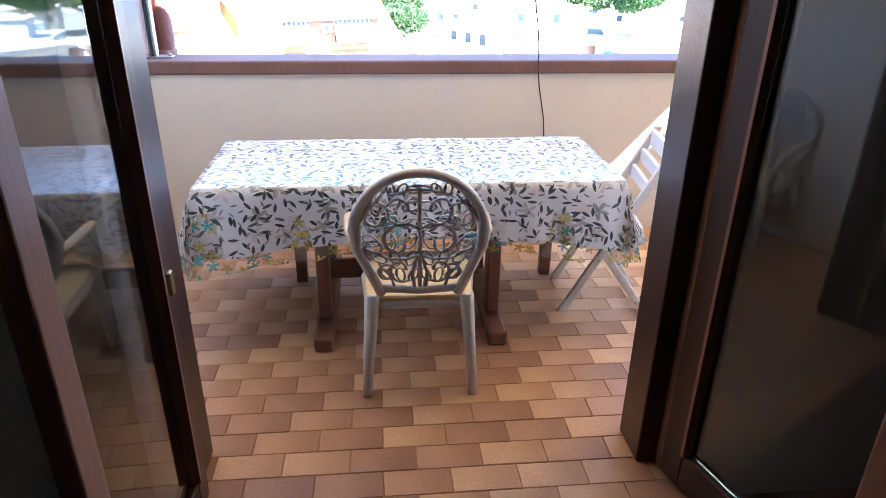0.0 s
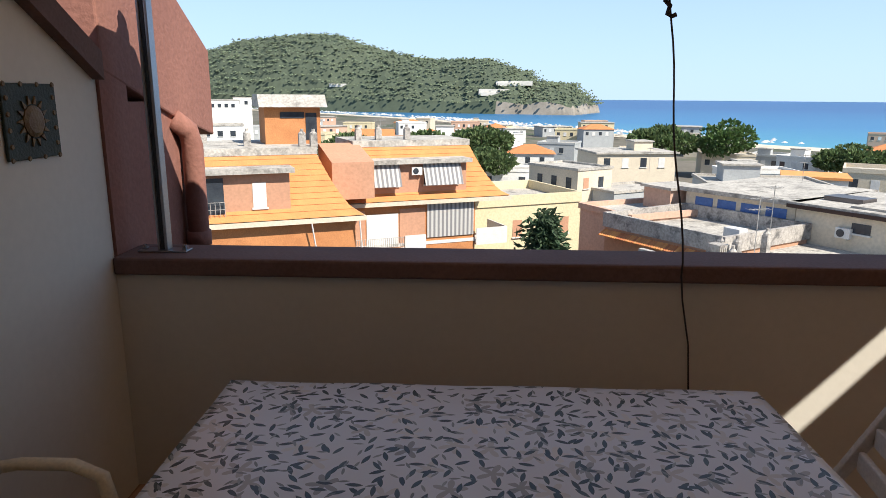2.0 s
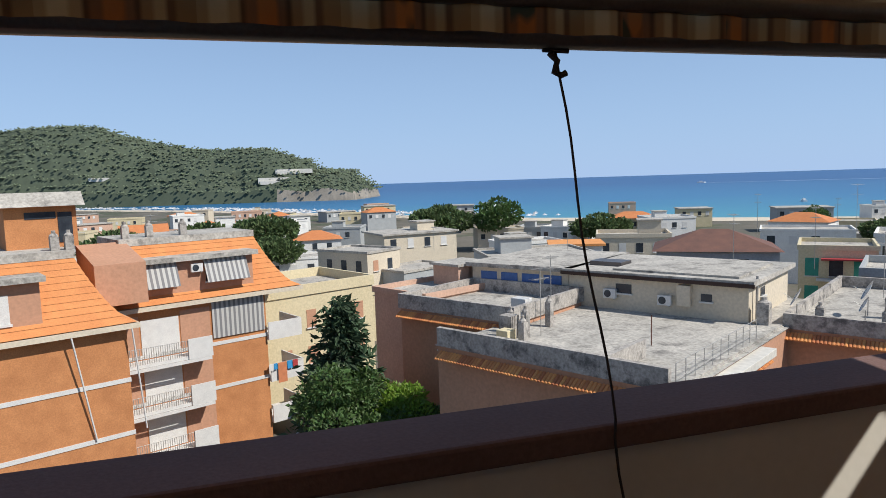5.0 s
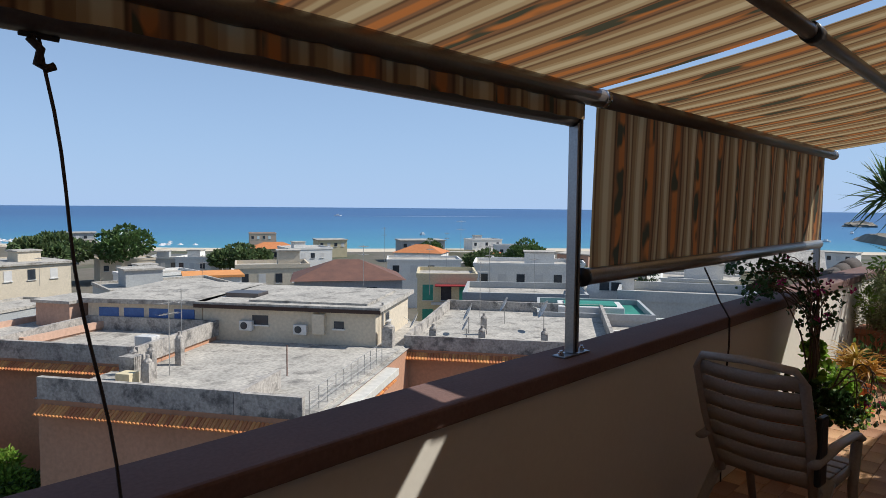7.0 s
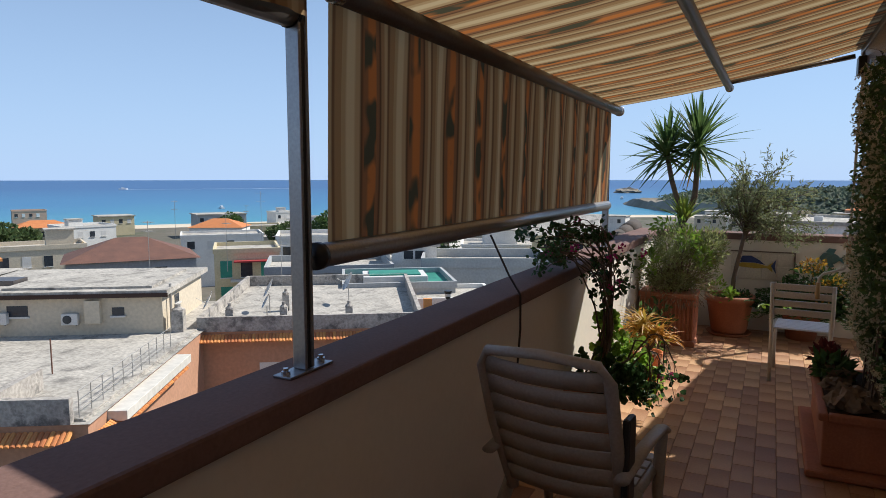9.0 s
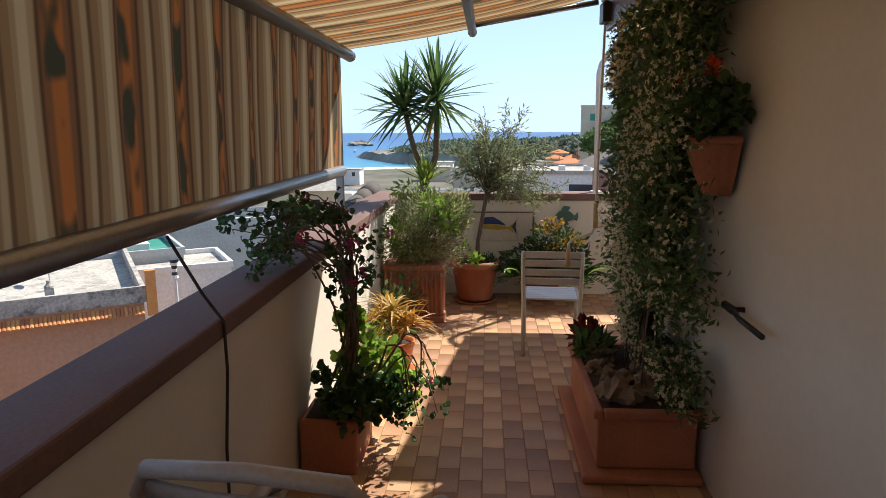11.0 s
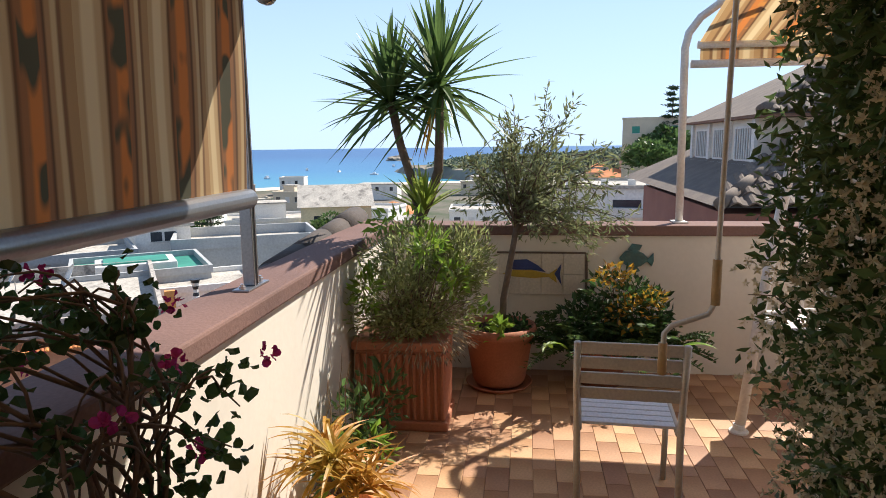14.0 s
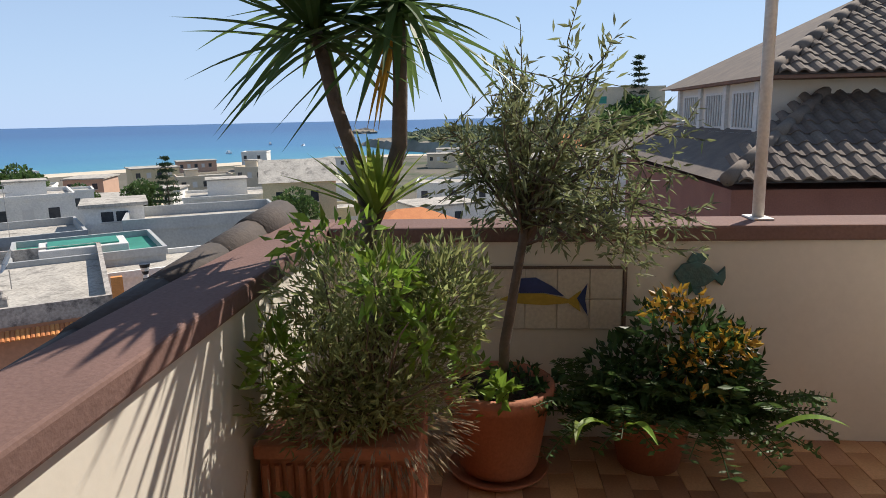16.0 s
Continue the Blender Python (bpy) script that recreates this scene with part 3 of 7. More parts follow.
def awning(x0, x1, label, skew=0.0):
    a = thing("awning", label, "awning", "terrace awnings")
    n, k = 60, 10
    vs, fs = [], []
    for j in range(k + 1):
        q = j / k
        for i in range(n + 1):
            x = x0 + 0.015 + (x1 - x0 - 0.02 + skew * q) * i / n
            sag = -0.035 * math.sin(math.pi * q) + 0.006 * math.sin(i * 0.9) * math.sin(math.pi * q)
            vs.append((x, YF + (YB - YF) * q, ZF + 0.02 + (ZB - ZF) * q + sag))
    for j in range(k):
        for i in range(n):
            p = j * (n + 1) + i
            fs.append((p, p + 1, p + n + 2, p + n + 1))
    part("cloth", (vs, [], fs), M_AWN, a, "striped brown, beige and orange cloth, sunlit from above", True)
    part("front_bar", tube([(x0, YF, ZF - 0.02), (x1 + 0.02, YF, ZF - 0.02)], 0.042, n=16), M_BRONZE, a, "dark tubular front bar", True)
    for x in (x0 - 0.012, x1 + 0.02):
        part("end_cap", tube([(x, YF, ZF - 0.02), (x + 0.035, YF, ZF - 0.02)], 0.045, n=16), M_STEEL, a, "pale end cap", True)
    part("case", box(x0, x1, YB - 0.06, YB + 0.01, ZB - 0.03, ZB + 0.08), M_BRONZE, a, "dark roller case under the eave", bevel=0.01)
    return a


aw1 = awning(-1.12, 3.27, "striped awning stretched over the dining table", -0.11)
aw2 = awning(3.305, 7.60, "striped awning stretched over the recliner", 0.0)
part("valance", ([(x, YF + 0.012 * math.sin(i * 1.7), z) for z in (ZF - 0.05, ZF - 0.13) for i, x in enumerate(np.linspace(-1.02, 3.17, 80).tolist())], [],
                 [(i, i + 1, i + 81, i + 80) for i in range(79)]), M_AWN, aw1, "short striped valance", True)
scr1 = thing("rolled_screen", "rolled-up cloth screen tube under the awning bar", "sun screen")
part("roller", tube([(-1.12, YP + 0.12, 2.225), (3.165, YP + 0.12, 2.225)], 0.046, n=16), M_BRONZE, scr1, smooth=True)
for x in (-1.139, 3.167):
    part("roller_cap", tube([(x, YP + 0.12, 2.225), (x + 0.018, YP + 0.12, 2.225)], 0.049, n=16), M_BLACK, scr1, "dark end cap", True)
scr2 = thing("drop_screen", "striped cloth sun screen let down to a metal roller", "sun screen")
n = 110
vs = []
for j in range(9):
    q = j / 8
    for i in range(n + 1):
        x = 3.31 + 4.13 * i / n
        vs.append((x, YP + 0.075 + 0.013 * math.sin(i * 0.62) * (0.35 + 0.65 * math.sin(math.pi * q)) + 0.02 * q, 2.295 - 0.79 * q))
part("cloth", (vs, [], [(j * (n + 1) + i, j * (n + 1) + i + 1, (j + 1) * (n + 1) + i + 1, (j + 1) * (n + 1) + i) for j in range(8) for i in range(n)]),
     M_AWN, scr2, "striped brown, beige and orange cloth", True)
part("roller", tube([(3.265, YP + 0.095, 1.468), (7.46, YP + 0.095, 1.475)], 0.041, n=16), M_ALU, scr2, "grey metal roller", True)
part("roller_cap", tube([(3.235, YP + 0.095, 1.468), (3.263, YP + 0.095, 1.468)], 0.046, n=16), M_BLACK, scr2, "black roller cap", True)
bar = aw2
part("support_tube", tube([(-1.0, 2.44, 2.46), (7.48, 2.42, 2.45)], 0.03, n=14), M_BRONZE, bar, smooth=True)
part("tip", tube([(7.482, 2.42, 2.45), (7.52, 2.42, 2.45)], 0.033, n=14), M_STEEL, bar, "pale end cap", True)
part("clip", tube([(3.20, 2.43, 2.456), (3.30, 2.43, 2.455)], 0.038, n=14), M_BLACK, bar, "black joint clip", True)
part("cross_bar", tube([(7.40, 2.42, 2.48), (7.40, 1.56, 2.62)], 0.018, n=10), M_ALU, bar, smooth=True)
part("bracket", box(7.25, 7.40, 1.47, 1.55, 2.47, 2.60), M_BLACK, bar, "dark wall bracket", bevel=0.008)


def post(x, label):
    p = thing("awning_post", label, "post", "awning posts", (x, YP + 0.11, 1.10))
    for nm, a, b, c, d in (("web", -0.010, 0.010, -0.020, 0.020), ("flange", -0.023, -0.0105, -0.026, 0.026), ("flange", 0.0105, 0.023, -0.026, 0.026)):
        part(nm, box(a, b, c, d, 0.010, 1.20), M_ALU, p, bevel=0.003)
    for y in (-0.0225, 0.0205):
        part("groove", box(-0.007, 0.007, y, y + 0.002, 0.012, 1.19), M_BLACK, p, "dark groove")
    part("foot_plate", box(-0.11, 0.11, -0.036, 0.036, 0.001, 0.009), M_ALU, p, bevel=0.002)
    for s in (-0.09, 0.09):
        part("bolt", lathe([(0.014, 0.0), (0.014, 0.012), (0.009, 0.013), (0.009, 0.022)], 8, at=(s, 0, 0.009)), M_STEEL, p)
    part("head_clip", tube([(0, 0, 1.13), (0, 0, 1.215)], 0.027, n=12), M_BRONZE, p, smooth=True)
    return p


post(3.19, "grey metal awning post bolted on the coping")
post(7.475, "grey metal awning post at the end of the screen")
post(-1.185, "grey metal awning post beside the brown roof cheek")
rope = thing("rope", "thin dark cord knotted to the awning tube, hanging over the coping", "rope")
rp = [(0.965, YP + 0.12, 2.17)] + [(0.965 + 0.09 * k + 0.008 * math.sin(k * 9), YP + 0.12 - 0.16 * k, 2.15 - 1.03 * k) for k in np.linspace(0.05, 1, 12).tolist()] + \
     [(1.06, YP - 0.034, 1.06), (1.075, YP - 0.03, 0.95), (1.12, YP - 0.02, 0.75), (1.15, YP - 0.012, 0.45), (1.16, YP - 0.012, 0.1)]
part("cord", tube(rp, 0.0042, n=6), M_CORD, rope, smooth=True)
part("knot", tube([(0.945, YP + 0.12, 2.17), (0.965, YP + 0.11, 2.145), (0.96, YP + 0.12, 2.115), (0.978, YP + 0.11, 2.105), (0.992, YP + 0.11, 2.112)], 0.010, n=8), M_CORD, rope, "dark knot", True)
part("loop", tube([(0.925, YP + 0.12, 2.178), (1.005, YP + 0.12, 2.176)], 0.008, n=8), M_CORD, rope, smooth=True)
cable = thing("cable", "thin dark cable hanging down the parapet wall", "cable")
part("wire", tube([(4.75, YP + 0.10, 1.42), (4.82, YP + 0.02, 1.20), (4.86, YP - 0.032, 1.09), (4.87, YP - 0.03, 0.9), (4.86, YP - 0.012, 0.6), (4.85, YP - 0.01, 0.2), (4.86, YP - 0.012, 0.0)], 0.006, n=6), M_CORD, cable, smooth=True)

# ---- dining corner ----
TX0, TX1, TY0, TY1 = -0.685, 1.195, 2.015, 2.77
table = thing("dining_table", "reddish wooden trestle table under a printed tablecloth", "table")
part("tabletop", box(TX0 + 0.02, TX1 - 0.02, TY0 + 0.015, TY1 - 0.015, 0.725, 0.755), M_TABLEWOOD, table, bevel=0.006)
for x in (-0.172, 0.635):
    part("foot", box(x - 0.045, x + 0.045, 1.90, 2.84, 0.0, 0.075), M_TABLEWOOD, table, bevel=0.015)
    for y in (2.13, 2.62):
        part("leg", box(x - 0.03, x + 0.03, y - 0.05, y + 0.05, 0.077, 0.66), M_TABLEWOOD, table, bevel=0.008)
    part("cleat", box(x - 0.035, x + 0.035, TY0 + 0.05, TY1 - 0.05, 0.662, 0.724), M_TABLEWOOD, table, bevel=0.006)
for x in (-0.34, 1.03):
    part("back_leg", box(x - 0.03, x + 0.03, 2.62, 2.68, 0.0, 0.724), M_TABLEWOOD, table, bevel=0.006)
part("stretcher", box(-0.14, 0.603, 2.34, 2.38, 0.16, 0.26), M_TABLEWOOD, table, bevel=0.006)


def hanging_cloth(name, material, z, drop, parent, grow=0.0, seed=3):
    """A cloth that lies on the table and hangs down on all sides, with soft folds; its UV is the cloth unrolled, in metres."""
    x0, x1, y0, y1 = TX0 - grow, TX1 + grow, TY0 - grow, TY1 + grow
    nx, ny, nd = 72, 28, 8
    us = [x0 - drop * (nd - i) / nd for i in range(nd)] + np.linspace(x0, x1, nx).tolist() + [x1 + drop * (i + 1) / nd for i in range(nd)]
    ws = [y0 - drop * (nd - i) / nd for i in range(nd)] + np.linspace(y0, y1, ny).tolist() + [y1 + drop * (i + 1) / nd for i in range(nd)]
    verts, uvs, faces = [], [], []
    for w in ws:
        for u in us:
            du, dw = max(x0 - u, 0, u - x1), max(y0 - w, 0, w - y1)
            x, y = min(max(u, x0), x1), min(max(w, y0), y1)
            dd = max(du, dw) * (1 - 0.22 * min(du, dw) / drop)
            middle = math.cos((x - (x0 + x1) / 2) / (x1 - x0) * math.pi) if dw > du else 0.0
            dd *= 1 - 0.26 * max(0, middle)
            out = 0.010 + 0.02 * dd / drop + (0.012 * math.sin(u * 16 + seed) + 0.008 * math.sin(u * 37 + w * 9)) * dd / drop * 1.2
            if du > 0:
                x += (1 if u > x1 else -1) * (out + (0.05 * dw / drop if dw > 0 else 0)) * min(1, du / 0.03)
            if dw > 0:
                y += (1 if w > y1 else -1) * (out + (0.05 * du / drop if du > 0 else 0)) * min(1, dw / 0.03)
            zz = z - dd + 0.002 * math.sin(u * 11) * math.sin(w * 13)
            verts.append((x, y, zz))
            uvs.append((u, w))
    nu = len(us)
    for j in range(len(ws) - 1):
        for i in range(nu - 1):
            p = j * nu + i
            faces.append((p, p + 1, p + nu + 1, p + nu))
    ob = part(name, (verts, [], faces), material, parent, smooth=True)
    layer = ob.data.uv_layers.new(name="UVMap")
    idx = np.zeros(len(ob.data.loops), int)
    ob.data.loops.foreach_get("vertex_index", idx)
    layer.data.foreach_set("uv", np.array(uvs, np.float32)[idx].ravel())
    return ob


tagged(hanging_cloth("tablecloth", M_CLOTH, 0.768, 0.33, None, 0.006), "white oilcloth printed with grey leaves and flowers", "tablecloth")
tagged(hanging_cloth("vinyl_cover", M_VINYL, 0.760, 0.40, None, 0.0, 5), "clear vinyl cover with yellow and blue flowers under the tablecloth", "table cover")


def armchair(at, turn, label):
    """Resin armchair with a pierced oval back. It faces local +y; its origin is between the feet on the floor."""
    c = thing("resin_armchair", label, "chair", "resin armchairs at the table", at, turn)
    part("seat", prism([(-0.215, -0.16), (0.215, -0.16), (0.235, 0.10), (0.21, 0.27), (-0.21, 0.27), (-0.235, 0.10)], 0.405, 0.432, "z"), M_CREAM_PLASTIC, c, "cream seat", bevel=0.01)
    part("apron", tube([(-0.20, -0.15, 0.39), (0.20, -0.15, 0.39), (0.225, 0.1, 0.39), (0.2, 0.26, 0.39), (-0.2, 0.26, 0.39), (-0.225, 0.1, 0.39), (-0.20, -0.15, 0.39)], 0.022, n=8), M_PLASTIC, c, smooth=True)

    def bp(a, b):   # a point of the leaning back: across, up
        return (a, -0.165 + 0.03 * (b - 0.43) / 0.5 - 0.02 * (1 - (a / 0.26) ** 2), b)
    rim = [bp(-0.15, 0.45), bp(-0.19, 0.53), bp(-0.245, 0.64)] + [bp(-0.252 * math.cos(t), 0.70 + 0.245 * math.sin(t)) for t in np.linspace(0.05, math.pi - 0.05, 17).tolist()] + [bp(0.245, 0.64), bp(0.19, 0.53), bp(0.15, 0.45)]
    part("back_rim", tube(rim, 0.029, n=10, flat=0.7), M_PLASTIC, c, smooth=True)
    part("back_rail", tube([bp(-0.165, 0.475), bp(0, 0.468), bp(0.165, 0.475)], 0.017, n=8), M_PLASTIC, c, smooth=True)
    curls = []
    for s in (-1, 1):
        def sp(cx, cz, r0, r1, a0, a1, k=12):
            return [bp(s * (cx + (r0 + (r1 - r0) * i / k) * math.cos(a0 + (a1 - a0) * i / k)), cz + (r0 + (r1 - r0) * i / k) * math.sin(a0 + (a1 - a0) * i / k)) for i in range(k + 1)]
        curls += [sp(0.075, 0.80, 0.065, 0.03, -2.4, 3.4), sp(0.165, 0.77, 0.06, 0.025, 2.6, -3.2), sp(0.085, 0.67, 0.075, 0.03, 2.2, -3.0),
                  sp(0.17, 0.64, 0.05, 0.02, -1.2, 3.6), sp(0.075, 0.555, 0.055, 0.02, -2.2, 3.2), sp(0.13, 0.54, 0.04, 0.02, 2.6, -2.6),
                  [bp(s * 0.0, 0.88), bp(s * 0.05, 0.875), bp(s * 0.12, 0.855)], [bp(0, 0.72), bp(s * 0.04, 0.745), bp(s * 0.10, 0.735), bp(s * 0.20, 0.715)],
                  [bp(0, 0.62), bp(s * 0.05, 0.60), bp(s * 0.12, 0.60), bp(s * 0.21, 0.64)], [bp(s * 0.02, 0.48), bp(s * 0.03, 0.54), bp(s * 0.012, 0.60)],
                  [bp(s * 0.10, 0.48), bp(s * 0.11, 0.52), bp(s * 0.16, 0.58)], [bp(s * 0.14, 0.86), bp(s * 0.19, 0.80), bp(s * 0.235, 0.74)]]
    curls.append([bp(0, 0.47), bp(0, 0.9)])
    for s in (-1, 1):
        for zc, half, size in ((0.535, 0.15, 0.026), (0.605, 0.19, 0.030), (0.675, 0.225, 0.032), (0.745, 0.225, 0.032), (0.815, 0.20, 0.030), (0.88, 0.13, 0.024)):
            for k in range(3):
                ax, tilt = half * (0.16 + 0.34 * k), 0.9 - 0.75 * k + (0.5 if zc > 0.7 else -0.4)
                loop = []
                for i in range(9):
                    u, v = 0.62 * size * math.cos(i * math.tau / 8), 1.15 * size * math.sin(i * math.tau / 8)
                    loop.append(bp(s * (ax + u * math.cos(tilt) - v * math.sin(tilt)), zc + u * math.sin(tilt) + v * math.cos(tilt)))
                part("leaf_tracery", tube(loop, 0.0075, None, 5, flat=0.6), M_PLASTIC, c, smooth=True)
    for q in curls:
        part("scroll", tube(q, 0.0105, None, 6, flat=0.55), M_PLASTIC, c, smooth=True)
    for s in (-1, 1):
        part("arm", tube([(s * 0.245, -0.15, 0.66), (s * 0.275, -0.04, 0.67), (s * 0.285, 0.12, 0.665), (s * 0.27, 0.22, 0.635), (s * 0.25, 0.25, 0.55), (s * 0.235, 0.25, 0.43)], 0.026, n=8, flat=0.6), M_CREAM_PLASTIC, c, "cream armrest", True)
        part("leg", tube([(s * 0.19, -0.15, 0.43), (s * 0.205, -0.19, 0.22), (s * 0.222, -0.235, 0.0)], 0.032, n=8, r2=0.02), M_PLASTIC, c, smooth=True)
        part("leg", tube([(s * 0.215, 0.24, 0.43), (s * 0.222, 0.25, 0.2), (s * 0.228, 0.265, 0.0)], 0.03, n=8, r2=0.019), M_PLASTIC, c, smooth=True)
    return c


armchair((0.256, 1.795, 0), -1.5, "white resin armchair with pierced oval back, drawn up to the table")
armchair((-1.17, 2.08, 0), -90, "white resin armchair with cream seat beside the side wall")


def folding_chair(at, turn):
    c = thing("folding_chair", "white resin folding chair beside the table", "chair", "", at, turn)   # faces local +y
    for s in (-1, 1):
        part("back_leg", prism([(0.27, 0.0), (0.31, 0.0), (-0.155, 0.89), (-0.20, 0.89)], s * 0.185 - 0.014, s * 0.185 + 0.014, "x"), M_PLASTIC, c, bevel=0.005)
        part("front_leg", prism([(-0.16, 0.0), (-0.12, 0.0), (0.21, 0.44), (0.165, 0.45)], s * 0.152 - 0.013, s * 0.152 + 0.013, "x"), M_PLASTIC, c, bevel=0.005)
    for i, z in enumerate((0.66, 0.745, 0.83)):
        y = -0.17 - (z - 0.83) * 0.45 + 0.02
        part("back_slat", box(-0.171, 0.171, y - 0.012, y + 0.012, z - 0.034, z + 0.034 + (0.015 if i == 2 else 0)), M_PLASTIC, c, bevel=0.008)
    for i in range(5):
        y = -0.09 + i * 0.075
        part("seat_slat", box(-0.137, 0.137, y, y + 0.062, 0.43, 0.452), M_PLASTIC, c, bevel=0.005)
    part("stretcher", tube([(-0.17, -0.10, 0.05), (0.17, -0.10, 0.05)], 0.011), M_PLASTIC, c, smooth=True)
    return c


folding_chair((1.33, 2.35, 0), 82)

sunplate = thing("sun_plaque", "dark green ceramic plaque with a golden sun, hung on the wall", "wall plaque", "", (XW + 0.002, 2.84, 1.69))
M_GREENGLAZE = mat("dark_green_glaze", (0.018, 0.027, 0.014), (0.028, 0.034, 0.018), 0.6, 30, 90, 0.3)
M_GOLD = mat("ochre_glaze", (0.20, 0.12, 0.035), (0.13, 0.07, 0.025), 0.55, 20, 90, 0.3)
part("plate", box(0, 0.012, -0.145, 0.145, -0.128, 0.128), M_GREENGLAZE, sunplate, bevel=0.004)
part("sun_disc", lathe([(0.055, 0.0), (0.055, 0.006), (0.04, 0.013), (0.0001, 0.016)], 20, bmesh.new()), M_GOLD, sunplate).matrix_basis = pose(0.0125, 0, 0, 0, 90, 0)
for i in range(14):
    a = i * math.tau / 14
    part("ray", prism([(0.060 * math.cos(a - 0.14), 0.060 * math.sin(a - 0.14)), (0.088 * math.cos(a), 0.088 * math.sin(a)), (0.060 * math.cos(a + 0.14), 0.060 * math.sin(a + 0.14))], 0.0125, 0.018, "x"), M_GOLD, sunplate)
for i in range(16):
    a, b = [(-0.13 + 0.26 * (i % 4) / 3.0), (0.125 if i < 8 else -0.125)] if i % 8 < 4 else [(0.125 if i < 8 else -0.125), -0.08 + 0.16 * (i % 4) / 3.0]
    part("dot", lathe([(0.010, 0.0), (0.007, 0.004)], 8, bmesh.new()), M_GOLD, sunplate).matrix_basis = pose(0.0125, a, b, 0, 90, 0)

# ---- sea, land and town ----
def water(name):
    m = bpy.data.materials.new(name)
    m.use_nodes = True
    n, ln = m.node_tree.nodes, m.node_tree.links.new
    p = n["Principled BSDF"]
    tc = n.new("ShaderNodeTexCoord")
    # shallow water near the shore turns from turquoise to deep blue
    sep = n.new("ShaderNodeSeparateXYZ")
    ln(tc.outputs["Object"], sep.inputs[0])
    d = n.new("ShaderNodeVectorMath")
    d.operation = "LENGTH"
    ln(tc.outputs["Object"], d.inputs[0])
    nz = n.new("ShaderNodeTexNoise")
    nz.inputs["Scale"].default_value = 0.006
    nz.inputs["Detail"].default_value = 6
    ln(tc.outputs["Object"], nz.inputs[0])
    ad = n.new("ShaderNodeMath")
    ad.operation = "MULTIPLY_ADD"
    ln(nz.outputs[0], ad.inputs[0])
    ad.inputs[1].default_value = 300
    ln(d.outputs["Value"], ad.inputs[2])
    mr = n.new("ShaderNodeMapRange")
    mr.inputs[1].default_value, mr.inputs[2].default_value = 380, 1500
    ln(ad.outputs[0], mr.inputs[0])
    ramp = n.new("ShaderNodeValToRGB")
    e = ramp.color_ramp.elements
    e[0].color, e[1].color = (0.06, 0.28, 0.35, 1), (0.016, 0.088, 0.235, 1)
    k = e.new(0.3)
    k.color = (0.028, 0.155, 0.31, 1)
    ln(mr.outputs[0], ramp.inputs[0])
    ln(ramp.outputs[0], p.inputs["Base Color"])
    p.inputs["Roughness"].default_value = 0.35
    p.inputs["Specular IOR Level"].default_value = 0.25
    w = n.new("ShaderNodeTexNoise")
    w.inputs["Scale"].default_value = 0.25
    w.inputs["Detail"].default_value = 4
    ln(tc.outputs["Object"], w.inputs[0])
    bp = n.new("ShaderNodeBump")
    bp.inputs["Strength"].default_value = 0.6
    bp.inputs["Distance"].default_value = 0.6
    ln(w.outputs[0], bp.inputs["Height"])
    ln(bp.outputs[0], p.inputs["Normal"])
    return m


SEA = -19.0
bm = bmesh.new()
bmesh.ops.create_circle(bm, cap_ends=True, radius=4950, segments=96, matrix=Matrix.Translation((0, 0, SEA)))
structure("water", bm, water("sea_water"), "blue sea, turquoise near the beach")
M_GROUND = mat("dusty_town_ground", (0.17, 0.145, 0.115), (0.10, 0.095, 0.07), 1.0, 0.05, 1.2, 0.2, stain=((0.05, 0.07, 0.03), 0.03, 0.5))
M_SAND = mat("pale_sand", (0.62, 0.54, 0.42), (0.56, 0.48, 0.37), 1.0, 0.1, 3, 0.2)
land = [(-900, 900), (-330, 905), (-150, 700), (-30, 540), (25, 440), (70, 350), (118, 270), (175, 215), (240, 165), (300, 105), (335, 50), (330, -10), (330, -200), (330, -900), (-900, -900)]
structure("ground", prism(land, -24, -16.9, "z"), M_GROUND, "dusty ground of the seaside town")
shore = land[1:12]
sand = [(x + 6, y + 4) for x, y in shore] + [(x - 9, y - 9) for x, y in reversed(shore)]
structure("beach", prism(sand, -24, -16.75, "z"), M_SAND, "pale sandy beach along the bay")
# far umbrellas on the beach
rng = np.random.default_rng(12)
M_UMB = mat("white_beach_umbrella", (0.50, 0.49, 0.47), (0.40, 0.42, 0.46), 0.8, 1, 10, 0, island=0.4)
sets = []
for k in range(800):
    i = rng.integers(0, 5)
    q = rng.uniform()
    x = shore[i][0] * (1 - q) + shore[i + 1][0] * q + rng.uniform(-20, 8)
    y = shore[i][1] * (1 - q) + shore[i + 1][1] * q + rng.uniform(-20, 6)
    r, z = 1.3, -14.6
    ring = [(x + r * math.cos(a), y + r * math.sin(a), z) for a in np.linspace(0, 6.283, 7)[:6].tolist()]
    sets.append((ring + [(x, y, z + 0.7)], [], [(j, (j + 1) % 6, 6) for j in range(6)]))
tagged(part("beach_umbrellas", merge(*sets), M_UMB), "rows of pale beach umbrellas on the sand", "beach umbrellas", kind="stuff")

M_HILL = mat("wooded_hill", (0.09, 0.108, 0.07), (0.065, 0.084, 0.056), 1.0, 0.012, 0.12, 0.0, stain=((0.11, 0.105, 0.07), 0.012, 0.66))
M_CLIFF = mat("pale_sea_cliff", (0.34, 0.30, 0.25), (0.20, 0.17, 0.13), 1.0, 0.03, 0.2, 0.0)


